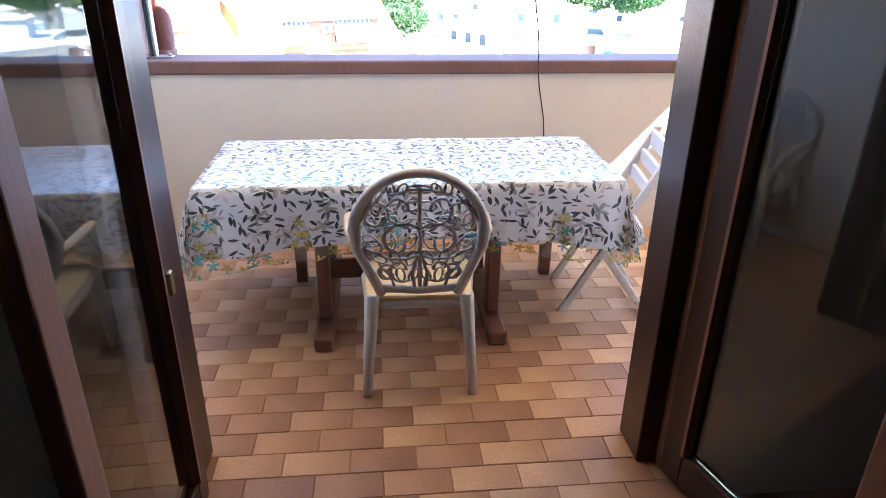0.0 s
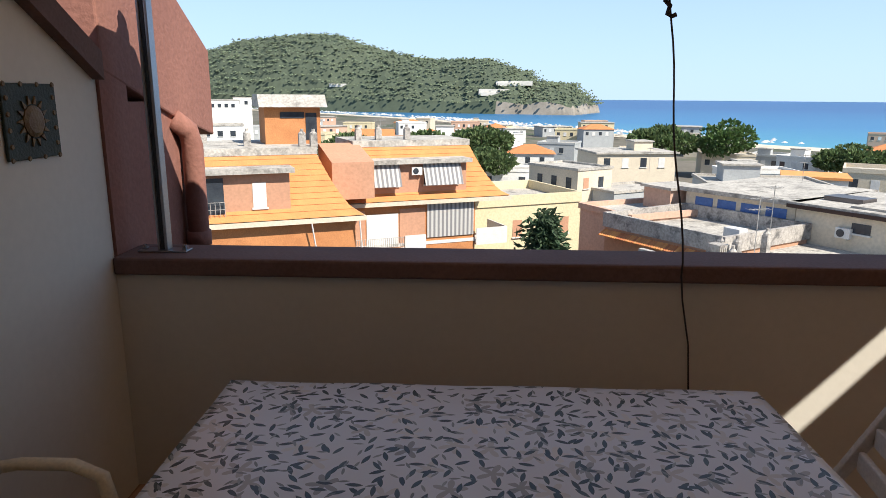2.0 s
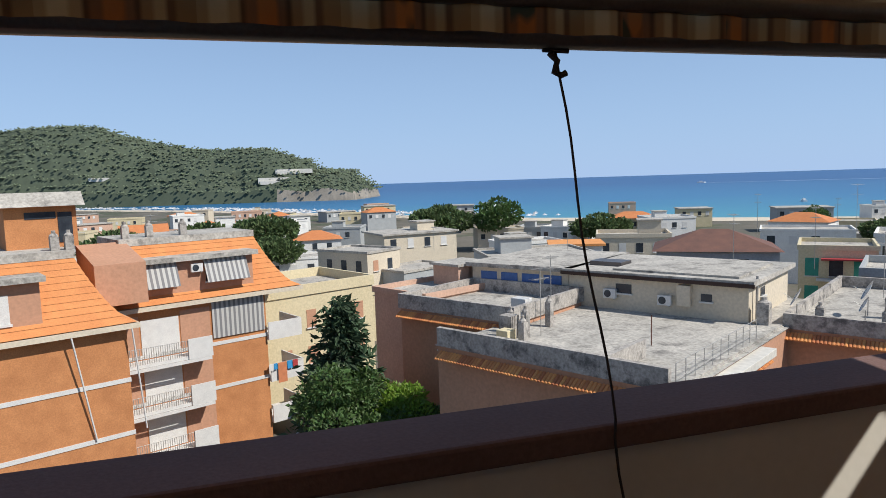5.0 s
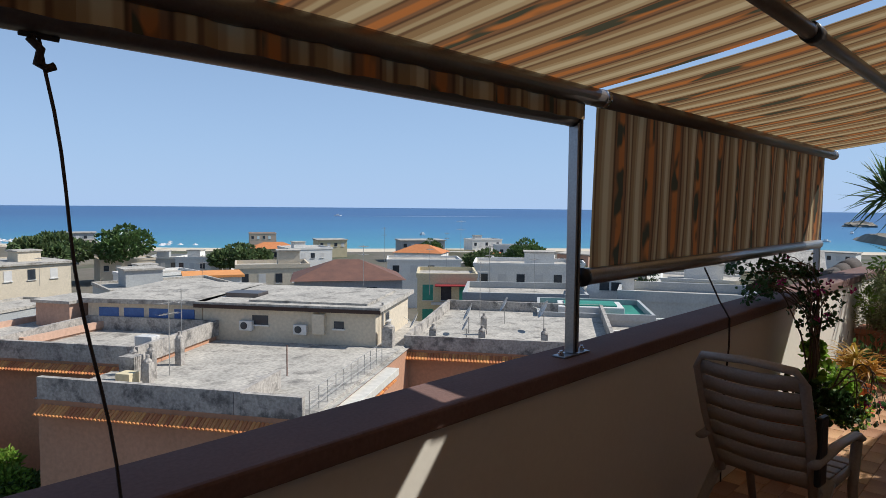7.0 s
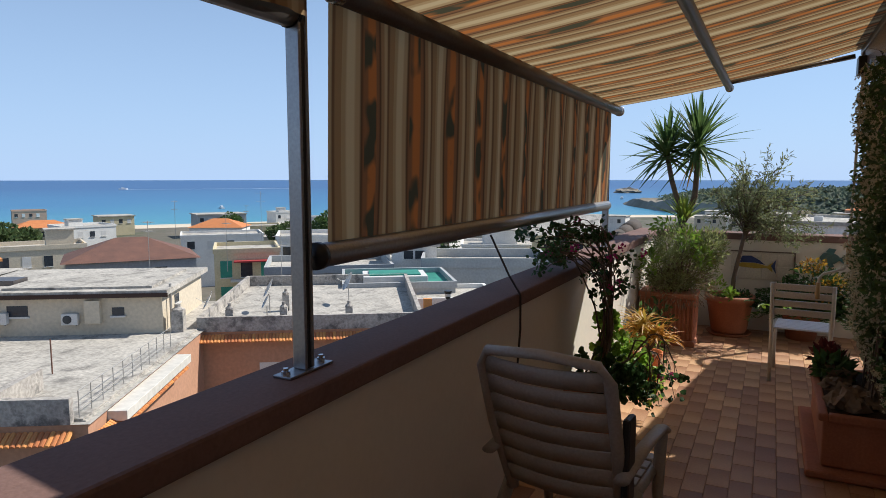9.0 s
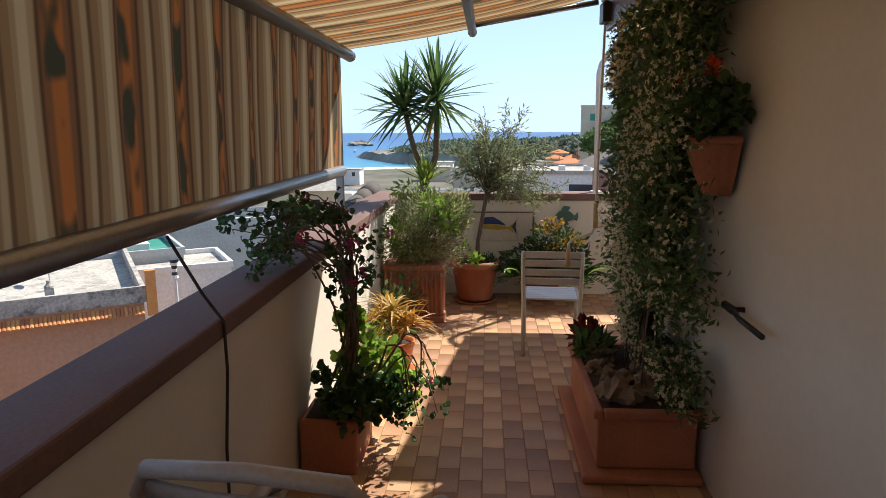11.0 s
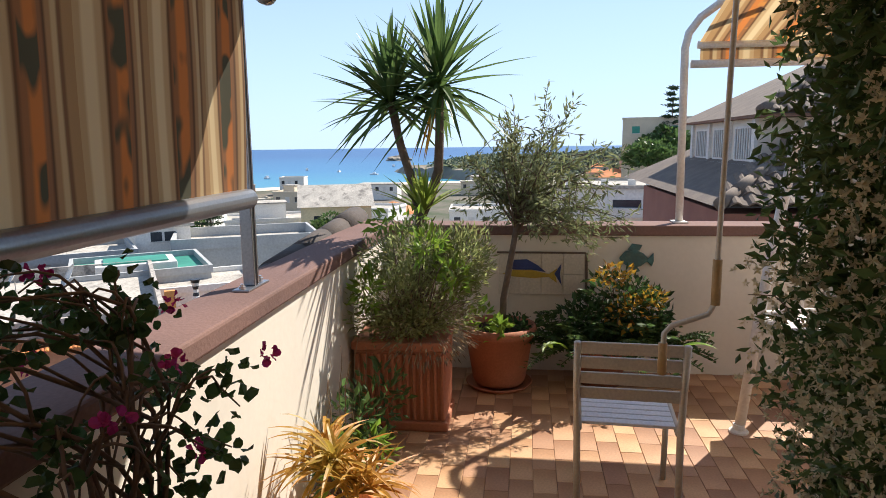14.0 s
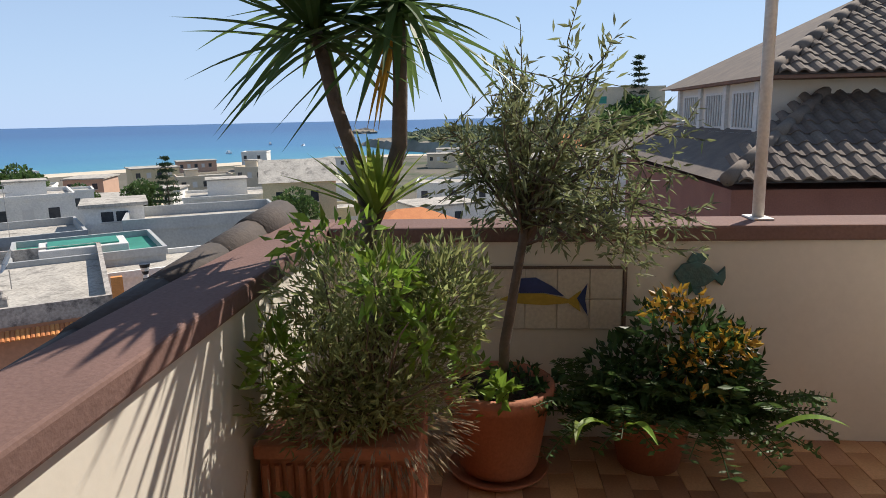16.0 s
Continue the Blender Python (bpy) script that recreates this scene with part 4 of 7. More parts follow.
def ridge(name, label, line, depth, seed, cliff=9.0, rough=4.0, step=9.0):
    """A wooded hill along a line of (x, y, crest height) points, falling to the sea on both sides, with a cliff at its foot."""
    vs, fs = [], []
    pts = []
    for (x0, y0, h0), (x1, y1, h1) in zip(line, line[1:]):
        k = max(2, int(math.hypot(x1 - x0, y1 - y0) / step))
        pts += [(x0 + (x1 - x0) * i / k, y0 + (y1 - y0) * i / k, h0 + (h1 - h0) * i / k) for i in range(k)]
    pts.append(line[-1])
    m = 26
    for i, (x, y, h) in enumerate(pts):
        a, b = pts[max(i - 1, 0)], pts[min(i + 1, len(pts) - 1)]
        d = Vector((b[0] - a[0], b[1] - a[1], 0)).normalized()
        nrm = Vector((d.y, -d.x, 0))
        for j in range(m + 1):
            s = j / m * 2 - 1
            prof = (1 - abs(s) ** 1.5)
            px, py = x + nrm.x * s * depth, y + nrm.y * s * depth
            base = SEA - 1 if abs(s) > 0.97 else SEA + min(cliff, h + 14) * (0.75 + 0.5 * noise.noise((px * 0.02, py * 0.02, seed)))
            z = base + max(0, h - SEA - cliff) * prof
            if abs(s) < 0.95:
                z += rough * (noise.noise((px * 0.05, py * 0.05, seed)) + 0.8 * noise.noise((px * 0.13, py * 0.13, seed + 3)))
            vs.append((px, py, z))
    for i in range(len(pts) - 1):
        for j in range(m):
            p = i * (m + 1) + j
            fs.append((p, p + 1, p + m + 2, p + m + 1))
    fs += [tuple(range(m + 1)), tuple(range((len(pts) - 1) * (m + 1), len(pts) * (m + 1)))]
    ob = structure(name, (vs, [], fs), M_HILL, label)
    ob.data.materials.append(M_CLIFF)
    for f in ob.data.polygons:
        zc = sum(ob.data.vertices[v].co.z for v in f.vertices) / len(f.vertices)
        if (zc < SEA + cliff * 0.85 and f.center.x > 40) or len(f.vertices) > 4:
            f.material_index = 1
    # tufts of trees over the slope
    r = np.random.default_rng(seed)
    arr = np.array(vs)
    arr = arr[arr[:, 2] > SEA + cliff]
    pick = arr[r.integers(0, len(arr), 15000)] + r.normal(size=(15000, 3)) * [step * 0.6, step * 0.6, 0.5]
    sets_v, sets_f = [], []
    cs = 1.5 * step / 9
    for p in pick.tolist():
        o = len(sets_v)
        w, h = cs * r.uniform(0.7, 1.5), cs * r.uniform(0.7, 1.3)
        a0 = r.uniform(0, 6.28)
        sets_v += [(p[0] + w * math.cos(a0 + k * 1.257), p[1] + w * math.sin(a0 + k * 1.257), p[2] + 0.1 * h) for k in range(5)] + [(p[0] + r.uniform(-0.5, 0.5) * w, p[1], p[2] + h * 1.2)]
        sets_f += [(o + k, o + (k + 1) % 5, o + 5) for k in range(5)]
    tagged(part("hill_trees", (sets_v, [], sets_f), M_HILLTREE), "dense dark green macchia and pines on the hill", "woods", kind="stuff")
    return ob


M_HILLTREE = mat("far_tree_crowns", (0.125, 0.15, 0.088), (0.095, 0.12, 0.075), 1.0, 0.02, 0.3, 0.0, island=0.3)
ridge("headland_hill", "wooded headland with pale cliffs across the bay",
      [(-640, 1020, 24), (-500, 1010, 52), (-389, 1000, 67), (-305, 980, 82), (-243, 965, 87), (-200, 954, 86), (-158, 943, 77), (-101, 928, 63), (-39, 910, 51), (-16, 904, 49), (14, 895, 51), (36, 888, 49), (79, 875, 38), (90, 872, 24), (107, 866, 25), (135, 857, 21), (148, 852, 6), (153, 850, -12)], 80, 7, 11.0, 3.0)
M_PALE = mat("pale_far_render", (0.66, 0.62, 0.55), (0.56, 0.53, 0.47), 0.9, 0.3, 4, 0.05)
for x, y, w, z0, z1, txt in ((36, 828, 44, 16.5, 19.8, "long pale terraced villa on the headland"), (15, 822, 42, 5.0, 10.0, "pale fortress wall on the headland"), (-178, 878, 118, 14.0, 16.2, "pale road wall cut into the headland")):
    ob = thing("headland_villa", txt, "house")
    part("wall", box(x, x + w, y, y + 30, z0 - 2, z1), M_PALE, ob)
    if w > 60:
        continue
    part("terrace", box(x + 2, x + w * 0.6, y - 2, y - 0.1, z0 - 3, z0 + 1), M_PALE, ob)
ridge("cape_hill", "wooded cape with houses beyond the end wall",
      [(560, 62, -17), (525, 50, -8), (470, 25, -6), (400, -20, -4), (330, -75, 2), (270, -140, 12), (240, -260, 22)], 55, 9, 7.0, 2.0, 6.0)
bm = bmesh.new()
bmesh.ops.create_icosphere(bm, subdivisions=3, radius=1)
for v in bm.verts:
    k = 1 + 0.5 * noise.noise(v.co * 2.2)
    v.co = Vector((900 + v.co.x * 16 * k, 175 + v.co.y * 17 * k, SEA + max(v.co.z, -0.2) * 6.5 * k))
tagged(part("rock_island", bm, M_CLIFF), "low dark rock island in the bay", "rock")
M_BOAT = mat("white_boat_paint", (0.8, 0.8, 0.8), None, 0.4, 1, 5, 0)
M_WAKE = mat("white_wake_foam", (0.7, 0.75, 0.8), (0.5, 0.6, 0.7), 0.8, 0.05, 1, 0)
for x, y, s, yaw in ((560, 190, 1.3, 20), (470, 110, 1.0, 70), (420, 170, 1.2, 40), (640, 130, 1.5, 10), (760, 980, 2.2, -35), (330, 330, 1.2, 60), (520, 150, 1.0, 0)):
    b = thing("motor_boat", "small white motor boat on the sea", "boat", "boats on the bay", (x, y, SEA), yaw)
    part("hull", prism([(-3 * s, -0.9 * s), (2 * s, -0.9 * s), (3.6 * s, 0), (2 * s, 0.9 * s), (-3 * s, 0.9 * s)], 0.0, 0.9 * s, "z"), M_BOAT, b)
    part("cabin", box(-1.2 * s, 1.0 * s, -0.6 * s, 0.6 * s, 0.9 * s, 1.7 * s), M_BOAT, b)
structure("boat_wake", prism([(764, 976), (1010, 790), (1016, 796), (764, 981)], SEA - 0.1, SEA + 0.12, "z"), M_WAKE, "long white wake behind a boat")


# ---- houses ----
GROUND_Z = -16.9
M_PANE = mat("dark_window_pane", (0.05, 0.06, 0.07), (0.03, 0.035, 0.045), 0.15, 2, 10, 0)
M_BLUEBLIND = mat("blue_blind", (0.08, 0.16, 0.38), (0.06, 0.12, 0.30), 0.7, 2, 10, 0)
M_SHUT = mat("pale_shutter", (0.68, 0.66, 0.62), (0.6, 0.58, 0.55), 0.6, 2, 20, 0.05)
M_GREENSHUT = mat("green_shutter", (0.05, 0.30, 0.22), None, 0.6, 2, 20, 0.05)
M_ROOFDECK = mat("worn_concrete_deck", (0.50, 0.46, 0.40), (0.35, 0.325, 0.285), 0.95, 0.5, 6, 0.1, stain=((0.19, 0.175, 0.155), 0.9, 0.52), grain=0.3)
M_OLDPLASTER = mat("peeling_grey_render", (0.46, 0.42, 0.37), (0.33, 0.30, 0.27), 0.95, 1.2, 8, 0.1, stain=((0.14, 0.13, 0.12), 1.3, 0.5), grain=0.3)
M_SALMON = mat("salmon_render", (0.50, 0.27, 0.17), (0.46, 0.25, 0.155), 0.95, 0.6, 6, 0.05)
M_PINK = mat("pale_salmon_render", (0.56, 0.36, 0.26), (0.52, 0.33, 0.24), 0.95, 0.6, 6, 0.05)
M_YELLOW = mat("pale_yellow_render", (0.66, 0.56, 0.36), (0.61, 0.52, 0.33), 0.95, 0.6, 6, 0.05)
M_BEIGE = mat("beige_render", (0.64, 0.55, 0.42), (0.58, 0.50, 0.38), 0.95, 0.6, 6, 0.05)
M_WHITEH = mat("white_render", (0.78, 0.76, 0.71), (0.70, 0.68, 0.64), 0.95, 0.6, 6, 0.05, stain=((0.4, 0.38, 0.34), 0.5, 0.66))
M_GREY = mat("grey_render", (0.42, 0.43, 0.42), (0.36, 0.37, 0.37), 0.95, 0.6, 6, 0.05)
M_ROOFTILE = mat("orange_roof_tile", (0.62, 0.245, 0.085), (0.54, 0.20, 0.07), 0.85, 1.2, 12, 0.2, island=0.25)
M_DARKTILE = mat("brown_roof_tile", (0.20, 0.10, 0.07), (0.15, 0.08, 0.06), 0.85, 1.2, 12, 0.2, island=0.25)
M_BRICKW = mat("orange_facing_brick", (0.47, 0.19, 0.08), (0.38, 0.145, 0.06), 0.9, 1.2, 14, 0.2, island=0.2, grain=0.16)
M_RAIL = mat("pale_rail_metal", (0.45, 0.43, 0.40), None, 0.5, 4, 30, 0, metal=0.4)
M_TEAL = mat("green_tarpaulin", (0.04, 0.26, 0.19), (0.03, 0.2, 0.15), 0.6, 1, 8, 0)
M_REDCLOTH = mat("red_awning", (0.45, 0.05, 0.05), None, 0.8, 1, 8, 0)


def frame_of(x, y, ang):
    return pose(x, y, 0, 0, 0, ang)


def opening(m, face, s, z, w, h, parent, fill, sill=True):
    """A window on the face 'f' (local y = 0, outward -y) or 'l' (local x = 0, outward -x), at s along it."""
    def bx(a, b, o0, o1, z0, z1):
        return box(a, b, -o1, -o0, z0, z1, m=m) if face == "f" else box(-o1, -o0, a, b, z0, z1, m=m)
    wdw = part("window", bx(s, s + w, 0.0, 0.03, z, z + h), fill, parent)
    if sill:
        part("sill", bx(s - 0.08, s + w + 0.08, 0.0, 0.14, z - 0.09, z - 0.004), M_SHUT, wdw)
    return wdw


def house(label, x, y, ang, w, d, top, wall, roof="flat", parapet=0.5, deck=None, wins_f=(), wins_l=(), base=GROUND_Z, category="house", hut=None, rim=None):
    """A block whose near corner is (x, y); its front runs w along ang, its left side d at right angles."""
    m = frame_of(x, y, ang)
    h = thing("house", label, category, "houses of the town")
    part("wall", box(0, w, 0, d, base, top, m=m), wall, h)
    if roof == "flat":
        for a, b, c, e in ((-0.12, w + 0.12, -0.12, 0.12), (-0.12, w + 0.12, d - 0.12, d + 0.12), (-0.12, 0.12, 0.121, d - 0.121), (w - 0.12, w + 0.12, 0.121, d - 0.121)):
            part("parapet", box(a, b, c, e, top + 0.002, top + parapet, m=m), rim or (wall if parapet > 0.3 else M_ROOFDECK), h)
        part("roof", box(0.121, w - 0.121, 0.121, d - 0.121, top + 0.003, top + 0.06, m=m), deck or M_ROOFDECK, h)
    elif roof == "slab":
        part("roof", box(-0.35, w + 0.35, -0.35, d + 0.35, top, top + 0.28, m=m), deck or M_ROOFDECK, h)
    else:
        rise = 0.22 * min(w, d)
        bm = bmesh.new()
        o = 0.4
        c = [bm.verts.new(m @ Vector(v)) for v in ((-o, -o, top), (w + o, -o, top), (w + o, d + o, top), (-o, d + o, top))]
        if roof == "hip":
            e = [bm.verts.new(m @ Vector(v)) for v in ((min(w, d) / 2, d / 2, top + rise), (w - min(w, d) / 2 + 0.01, d / 2, top + rise))]
        else:
            e = [bm.verts.new(m @ Vector(v)) for v in ((-o, d / 2, top + rise * 1.3), (w + o, d / 2, top + rise * 1.3))]
        for f in ((c[0], c[1], e[1], e[0]), (c[1], c[2], e[1]), (c[2], c[3], e[0], e[1]), (c[3], c[0], e[0]), (c[3], c[2], c[1], c[0])):
            bm.faces.new(f)
        part("roof", bm, deck or M_ROOFTILE, h)
    for face, wins in (("f", wins_f), ("l", wins_l)):
        for s, dz, ww, hh, fill in wins:
            opening(m, face, s, top - dz, ww, hh, h, fill)
    if hut:
        part("roof_hut", box(hut[0], hut[0] + hut[2], hut[1], hut[1] + hut[3], top + 0.07, top + hut[4], m=m), wall, h)
        part("hut_roof", box(hut[0] - 0.2, hut[0] + hut[2] + 0.2, hut[1] - 0.2, hut[1] + hut[3] + 0.2, top + hut[4] + 0.003, top + hut[4] + 0.18, m=m), M_ROOFDECK, h)
    return h, m


def row(n, s0, step, dz, w, h, fills):
    return [(s0 + i * step, dz, w, h, fills[i % len(fills)]) for i in range(n)]

# ---- the nearer houses, one by one ----
def tile_course(m, x0, x1, y_out, z, parent, name="tile_course", r=0.09, slope=0.30, depth=0.5):
    """A skirt of barrel tiles along local x, falling outward to local -y."""
    vs, fs = [], []
    n_ = int((x1 - x0) / (2 * r))
    for i in range(n_):
        xc = x0 + r + 2 * r * i
        o = len(vs)
        for yy, zz in ((y_out, z), (y_out + depth, z + slope)):
            for k in range(5):
                a = math.pi * k / 4
                vs.append(tuple(m @ Vector((xc - r * math.cos(a), yy, zz + r * 0.8 * math.sin(a)))))
        fs += [(o + k, o + k + 1, o + k + 6, o + k + 5) for k in range(4)] + [tuple(o + k for k in range(5))]
    ob = part(name, (vs, [], fs), M_ROOFTILE, parent)
    return tagged(ob, kind="stuff")


def chimney(m, x, y, z, parent, h=1.0, s=0.22):
    c = part("chimney", box(x - s, x + s, y - s, y + s, z, z + h, m=m), M_OLDPLASTER, parent)
    part("cap", lathe([(s * 1.1, 0), (s * 1.1, 0.08), (s * 0.5, 0.2), (s * 0.5, 0.35)], 8, at=tuple((m @ Vector((x, y, z + h + 0.002))))), M_OLDPLASTER, c)


def dish(x, y, z, r, parent_label="round satellite dish on a pole", yaw=135):
    d = thing("satellite_dish", parent_label, "satellite dish", "satellite dishes", (x, y, z), yaw)
    part("pole", tube([(0, 0, 0), (0, 0, 1.0)], 0.03), M_RAIL, d)
    b = part("bowl", lathe([(0.02, -0.18 * r), (r * 0.5, -0.13 * r), (r, 0.0), (r * 1.02, 0.0), (r * 0.5, -0.1 * r), (0.021, -0.15 * r)], 18), M_SHUT, d, smooth=True)
    b.matrix_basis = pose(0.08, 0, 1.0 + r * 0.7, 0, 62, 0)
    part("arm", tube([(0.1, 0, 1.0 + r * 0.4), (0.1 + r, 0, 1.0 + r * 1.0)], 0.015), M_RAIL, d)


def aerial(x, y, z, h, yaw=0):
    a = thing("tv_aerial", "thin metal television aerial on a mast", "aerial", "television aerials", (x, y, z), yaw)
    part("mast", tube([(0, 0, 0), (0, 0, h)], 0.022, n=5), M_RAIL, a)
    for i, q in enumerate((0.97, 0.82)):
        part("boom", tube([(-0.6, 0, h * q), (0.6, 0, h * q)], 0.014, n=4), M_RAIL, a)
        for k in range(5):
            part("rod", tube([(-0.5 + 0.25 * k, -0.35, h * q), (-0.5 + 0.25 * k, 0.35, h * q)], 0.009, n=4), M_RAIL, a)


def aircon(m, x, y, z, parent=None):
    """An outdoor unit against a wall that lies on local x = x, facing local -x."""
    p = m @ Vector((x, y, z))
    a = thing("air_conditioner", "white outdoor air conditioner on the wall", "air conditioner", "outdoor units")
    part("case", box(x - 0.32, x - 0.02, y - 0.4, y + 0.4, z, z + 0.58, m=m), M_SHUT, a, bevel=0.02)
    g = part("grille", lathe([(0.22, 0.0), (0.22, 0.015), (0.17, 0.02), (0.02, 0.02)], 16), M_PANE, a, "dark fan grille")
    g.matrix_basis = m @ pose(x - 0.322, y + 0.1, z + 0.29, 0, -90, 0)
    part("bracket", box(x - 0.3, x - 0.001, y - 0.3, y - 0.25, z - 0.06, z - 0.003, m=m), M_RAIL, a)


def railing(m, pts, h, parent=None, step=0.5, wires=3):
    r = thing("railing", "thin pale metal railing along the roof edge", "railing")
    for a, b in zip(pts, pts[1:]):
        a, b = m @ Vector(a), m @ Vector(b)
        n_ = max(1, int((b - a).length / step))
        for i in range(n_ + 1):
            p = a.lerp(b, i / n_)
            part("post", tube([p, p + Vector((0, 0, h))], 0.02, n=5), M_RAIL, r)
        for k in range(wires):
            z = Vector((0, 0, h * (k + 1) / wires))
            part("bar", tube([a + z, b + z], 0.016, n=5), M_RAIL, r)
    return r


# salmon house with the worn roof terrace
A_ANG = 31
hA, mA = house("salmon house with a worn concrete roof terrace", 15.4, 22.3, A_ANG, 22, 12.6, -6.5, M_SALMON, parapet=0.01)
for a, b, c, e in ((-0.15, 0.12, 3.4, 12.5), (-0.15, 3.4, 3.1, 3.38)):
    part("parapet", box(a, b, c, e, -6.49, -5.55, m=mA), M_OLDPLASTER, hA, "peeling grey parapet")
part("parapet", box(-0.15, 0.12, 0.5, 3.09, -6.49, -5.6, m=mA), M_OLDPLASTER, hA)
part("deck", box(0.13, 21.5, 0.2, 12.4, -6.43, -6.38, m=mA), M_ROOFDECK, hA, "stained concrete deck")
tile_course(mA @ pose(0, 12.3, 0, 0, 0, -90), 0, 12.0, -0.65, -7.05, hA)
tile_course(mA, 0, 9.0, -0.65, -7.25, hA)
railing(mA, [(0.2, 0.35, -6.38), (9.6, 0.35, -6.38)], 0.95, step=0.9)
part("stair_slab", box(1.5, 9.2, -0.7, 0.19, -7.0, -6.62, m=mA), M_PALE, hA, "pale ledge below the railing", bevel=0.02)
for x, y, h in ((2.2, 8.9, 1.1), (3.4, 9.6, 1.3), (4.0, 11.0, 1.0), (6.2, 10.0, 1.35)):
    chimney(mA, x, y, -6.37, hA, h, 0.17)
part("vent_box", box(1.6, 2.3, 9.4, 10.1, -6.37, -5.7, m=mA), M_YELLOW, hA, "small yellow vent box", bevel=0.02)
for i in range(5):
    part("panel", box(2.6 + i * 0.14, 2.7 + i * 0.14, 9.9, 10.7, -6.37, -5.2, m=mA), M_OLDPLASTER, hA)
part("cabinet", box(6.2, 6.9, 11.6, 12.6, -6.37, -5.05, m=mA), M_SHUT, hA, "white metal cabinet", bevel=0.02)
# the flat-roofed penthouse on it
hP, mP = house("cream penthouse with a flat concrete roof", 25.4, 30.3, 33, 8.2, 10.8, -4.35, M_BEIGE, roof="slab", base=-6.38,
               wins_l=((1.9, 1.05, 0.6, 0.42, M_PANE), (6.6, 1.0, 1.0, 0.55, M_PANE)), wins_f=((2.2, 0.9, 0.8, 0.5, M_PANE),))
part("eave_board", box(-0.4, -0.352, -0.4, 11.2, -4.42, -4.2, m=mP), M_DARKWOOD, hP, "dark eave board")
part("upper_slab", box(0.4, 7.0, 0.6, 8.0, -4.068, -3.95, m=mP), M_ROOFDECK, hP)
aircon(mP, 0, 7.9, -5.7)
aircon(mP, 0, 4.5, -5.8)
part("meter_cupboard", box(-0.35, -0.002, 3.0, 3.75, -5.75, -4.55, m=mP), M_BEIGE, hP, "wall cupboard", bevel=0.02)
part("roof_tray", box(2.0, 3.5, 8.2, 10.4, -4.06, -3.8, m=mP), M_BRONZE, hP, "dark roof tray")
part("flue", tube([mP @ Vector((0.8, -0.2, -6.3)), mP @ Vector((0.8, -0.2, -3.9))], 0.07), M_RAIL, hP)
chimney(mP, 0.3, -0.7, -6.37, hP, 1.1, 0.3)
# verandah with blue blinds
hV, mV = house("verandah with blue blinds behind the penthouse", 19.6, 39.6, 36, 9.0, 7.5, -4.35, M_BEIGE, roof="slab", base=-6.38,
               wins_l=row(4, 0.5, 1.65, 1.45, 1.3, 1.15, [M_BLUEBLIND]))
hL, mL = house("low salmon wing with a stained parapet", 13.6, 34.4, 33, 7.5, 8.5, -6.1, M_SALMON, parapet=0.9, rim=M_OLDPLASTER, wins_l=((4.5, 2.2, 0.9, 1.3, M_SHUT),))
tile_course(mL @ pose(0, 8.5, 0, 0, 0, -90), 0, 8.5, -0.6, -6.6, hL)
dish(*(mP @ Vector((1.5, -2.0, -6.37))), 0.55)
aerial(*(mA @ Vector((4.2, 9.2, -6.37))), 3.6, 20)
aerial(*(mA @ Vector((7.0, 10.4, -6.37))), 3.8, 50)
part("sign_post", tube([mA @ Vector((5.5, 3.8, -6.37)), mA @ Vector((5.5, 3.8, -4.9))], 0.03), M_DARKTILE, hA)
# roof to the right
hB, mB = house("salmon house with a pale roof deck and tiled skirt", 33.6, 19.4, 33, 15, 12, -6.6, M_SALMON, parapet=0.8, rim=M_OLDPLASTER,
               wins_l=((7.0, 3.1, 1.9, 1.3, M_SHUT),))
part("parapet_face", box(-0.16, -0.122, -0.1, 12.1, -6.6, -5.79, m=mB), M_OLDPLASTER, hB, "peeling grey parapet face")
tile_course(mB @ pose(0, 12.1, 0, 0, 0, -90), 0, 12.2, -0.65, -7.1, hB)
for x, y in ((0.5, 4.0), (0.6, 7.6), (0.5, 10.5), (5, 8)):
    chimney(mB, x, y, -6.5, hB, 1.0, 0.2)
for x, y, r in ((1.2, 8.6, 0.45), (5.0, 9.0, 0.6), (7.0, 4.2, 0.65), (9.0, 7.0, 0.55)):
    dish(*(mB @ Vector((x, y, -6.5))), r)
part("orange_chute", box(-0.3, 0.0, -0.6, -0.13, -7.3, -5.0, m=mB), M_ROOFTILE, hB, "orange tiled gable wall")
vane = thing("roof_cowl", "black and white spiral chimney cowl", "chimney cowl")
for i in range(6):
    part("band", lathe([(0.10 + 0.10 * abs(i - 2.5) / 2.5, 0), (0.10 + 0.10 * abs(i - 1.5) / 2.5, 0.16)], 12, at=tuple(mB @ Vector((0.6, -1.6, -5.7 + i * 0.165)))), M_BLACK if i % 2 else M_SHUT, vane)
part("stalk", tube([mB @ Vector((0.6, -1.6, -8)), mB @ Vector((0.6, -1.6, -5.702))], 0.1), M_SHUT, vane)

# orange brick apartment house with mansard roof
O_ANG = 24
hO = thing("apartment_house", "orange brick apartment house with tiled mansard roof and balconies", "house")
mO = frame_of(-6.2, 41.8, O_ANG)


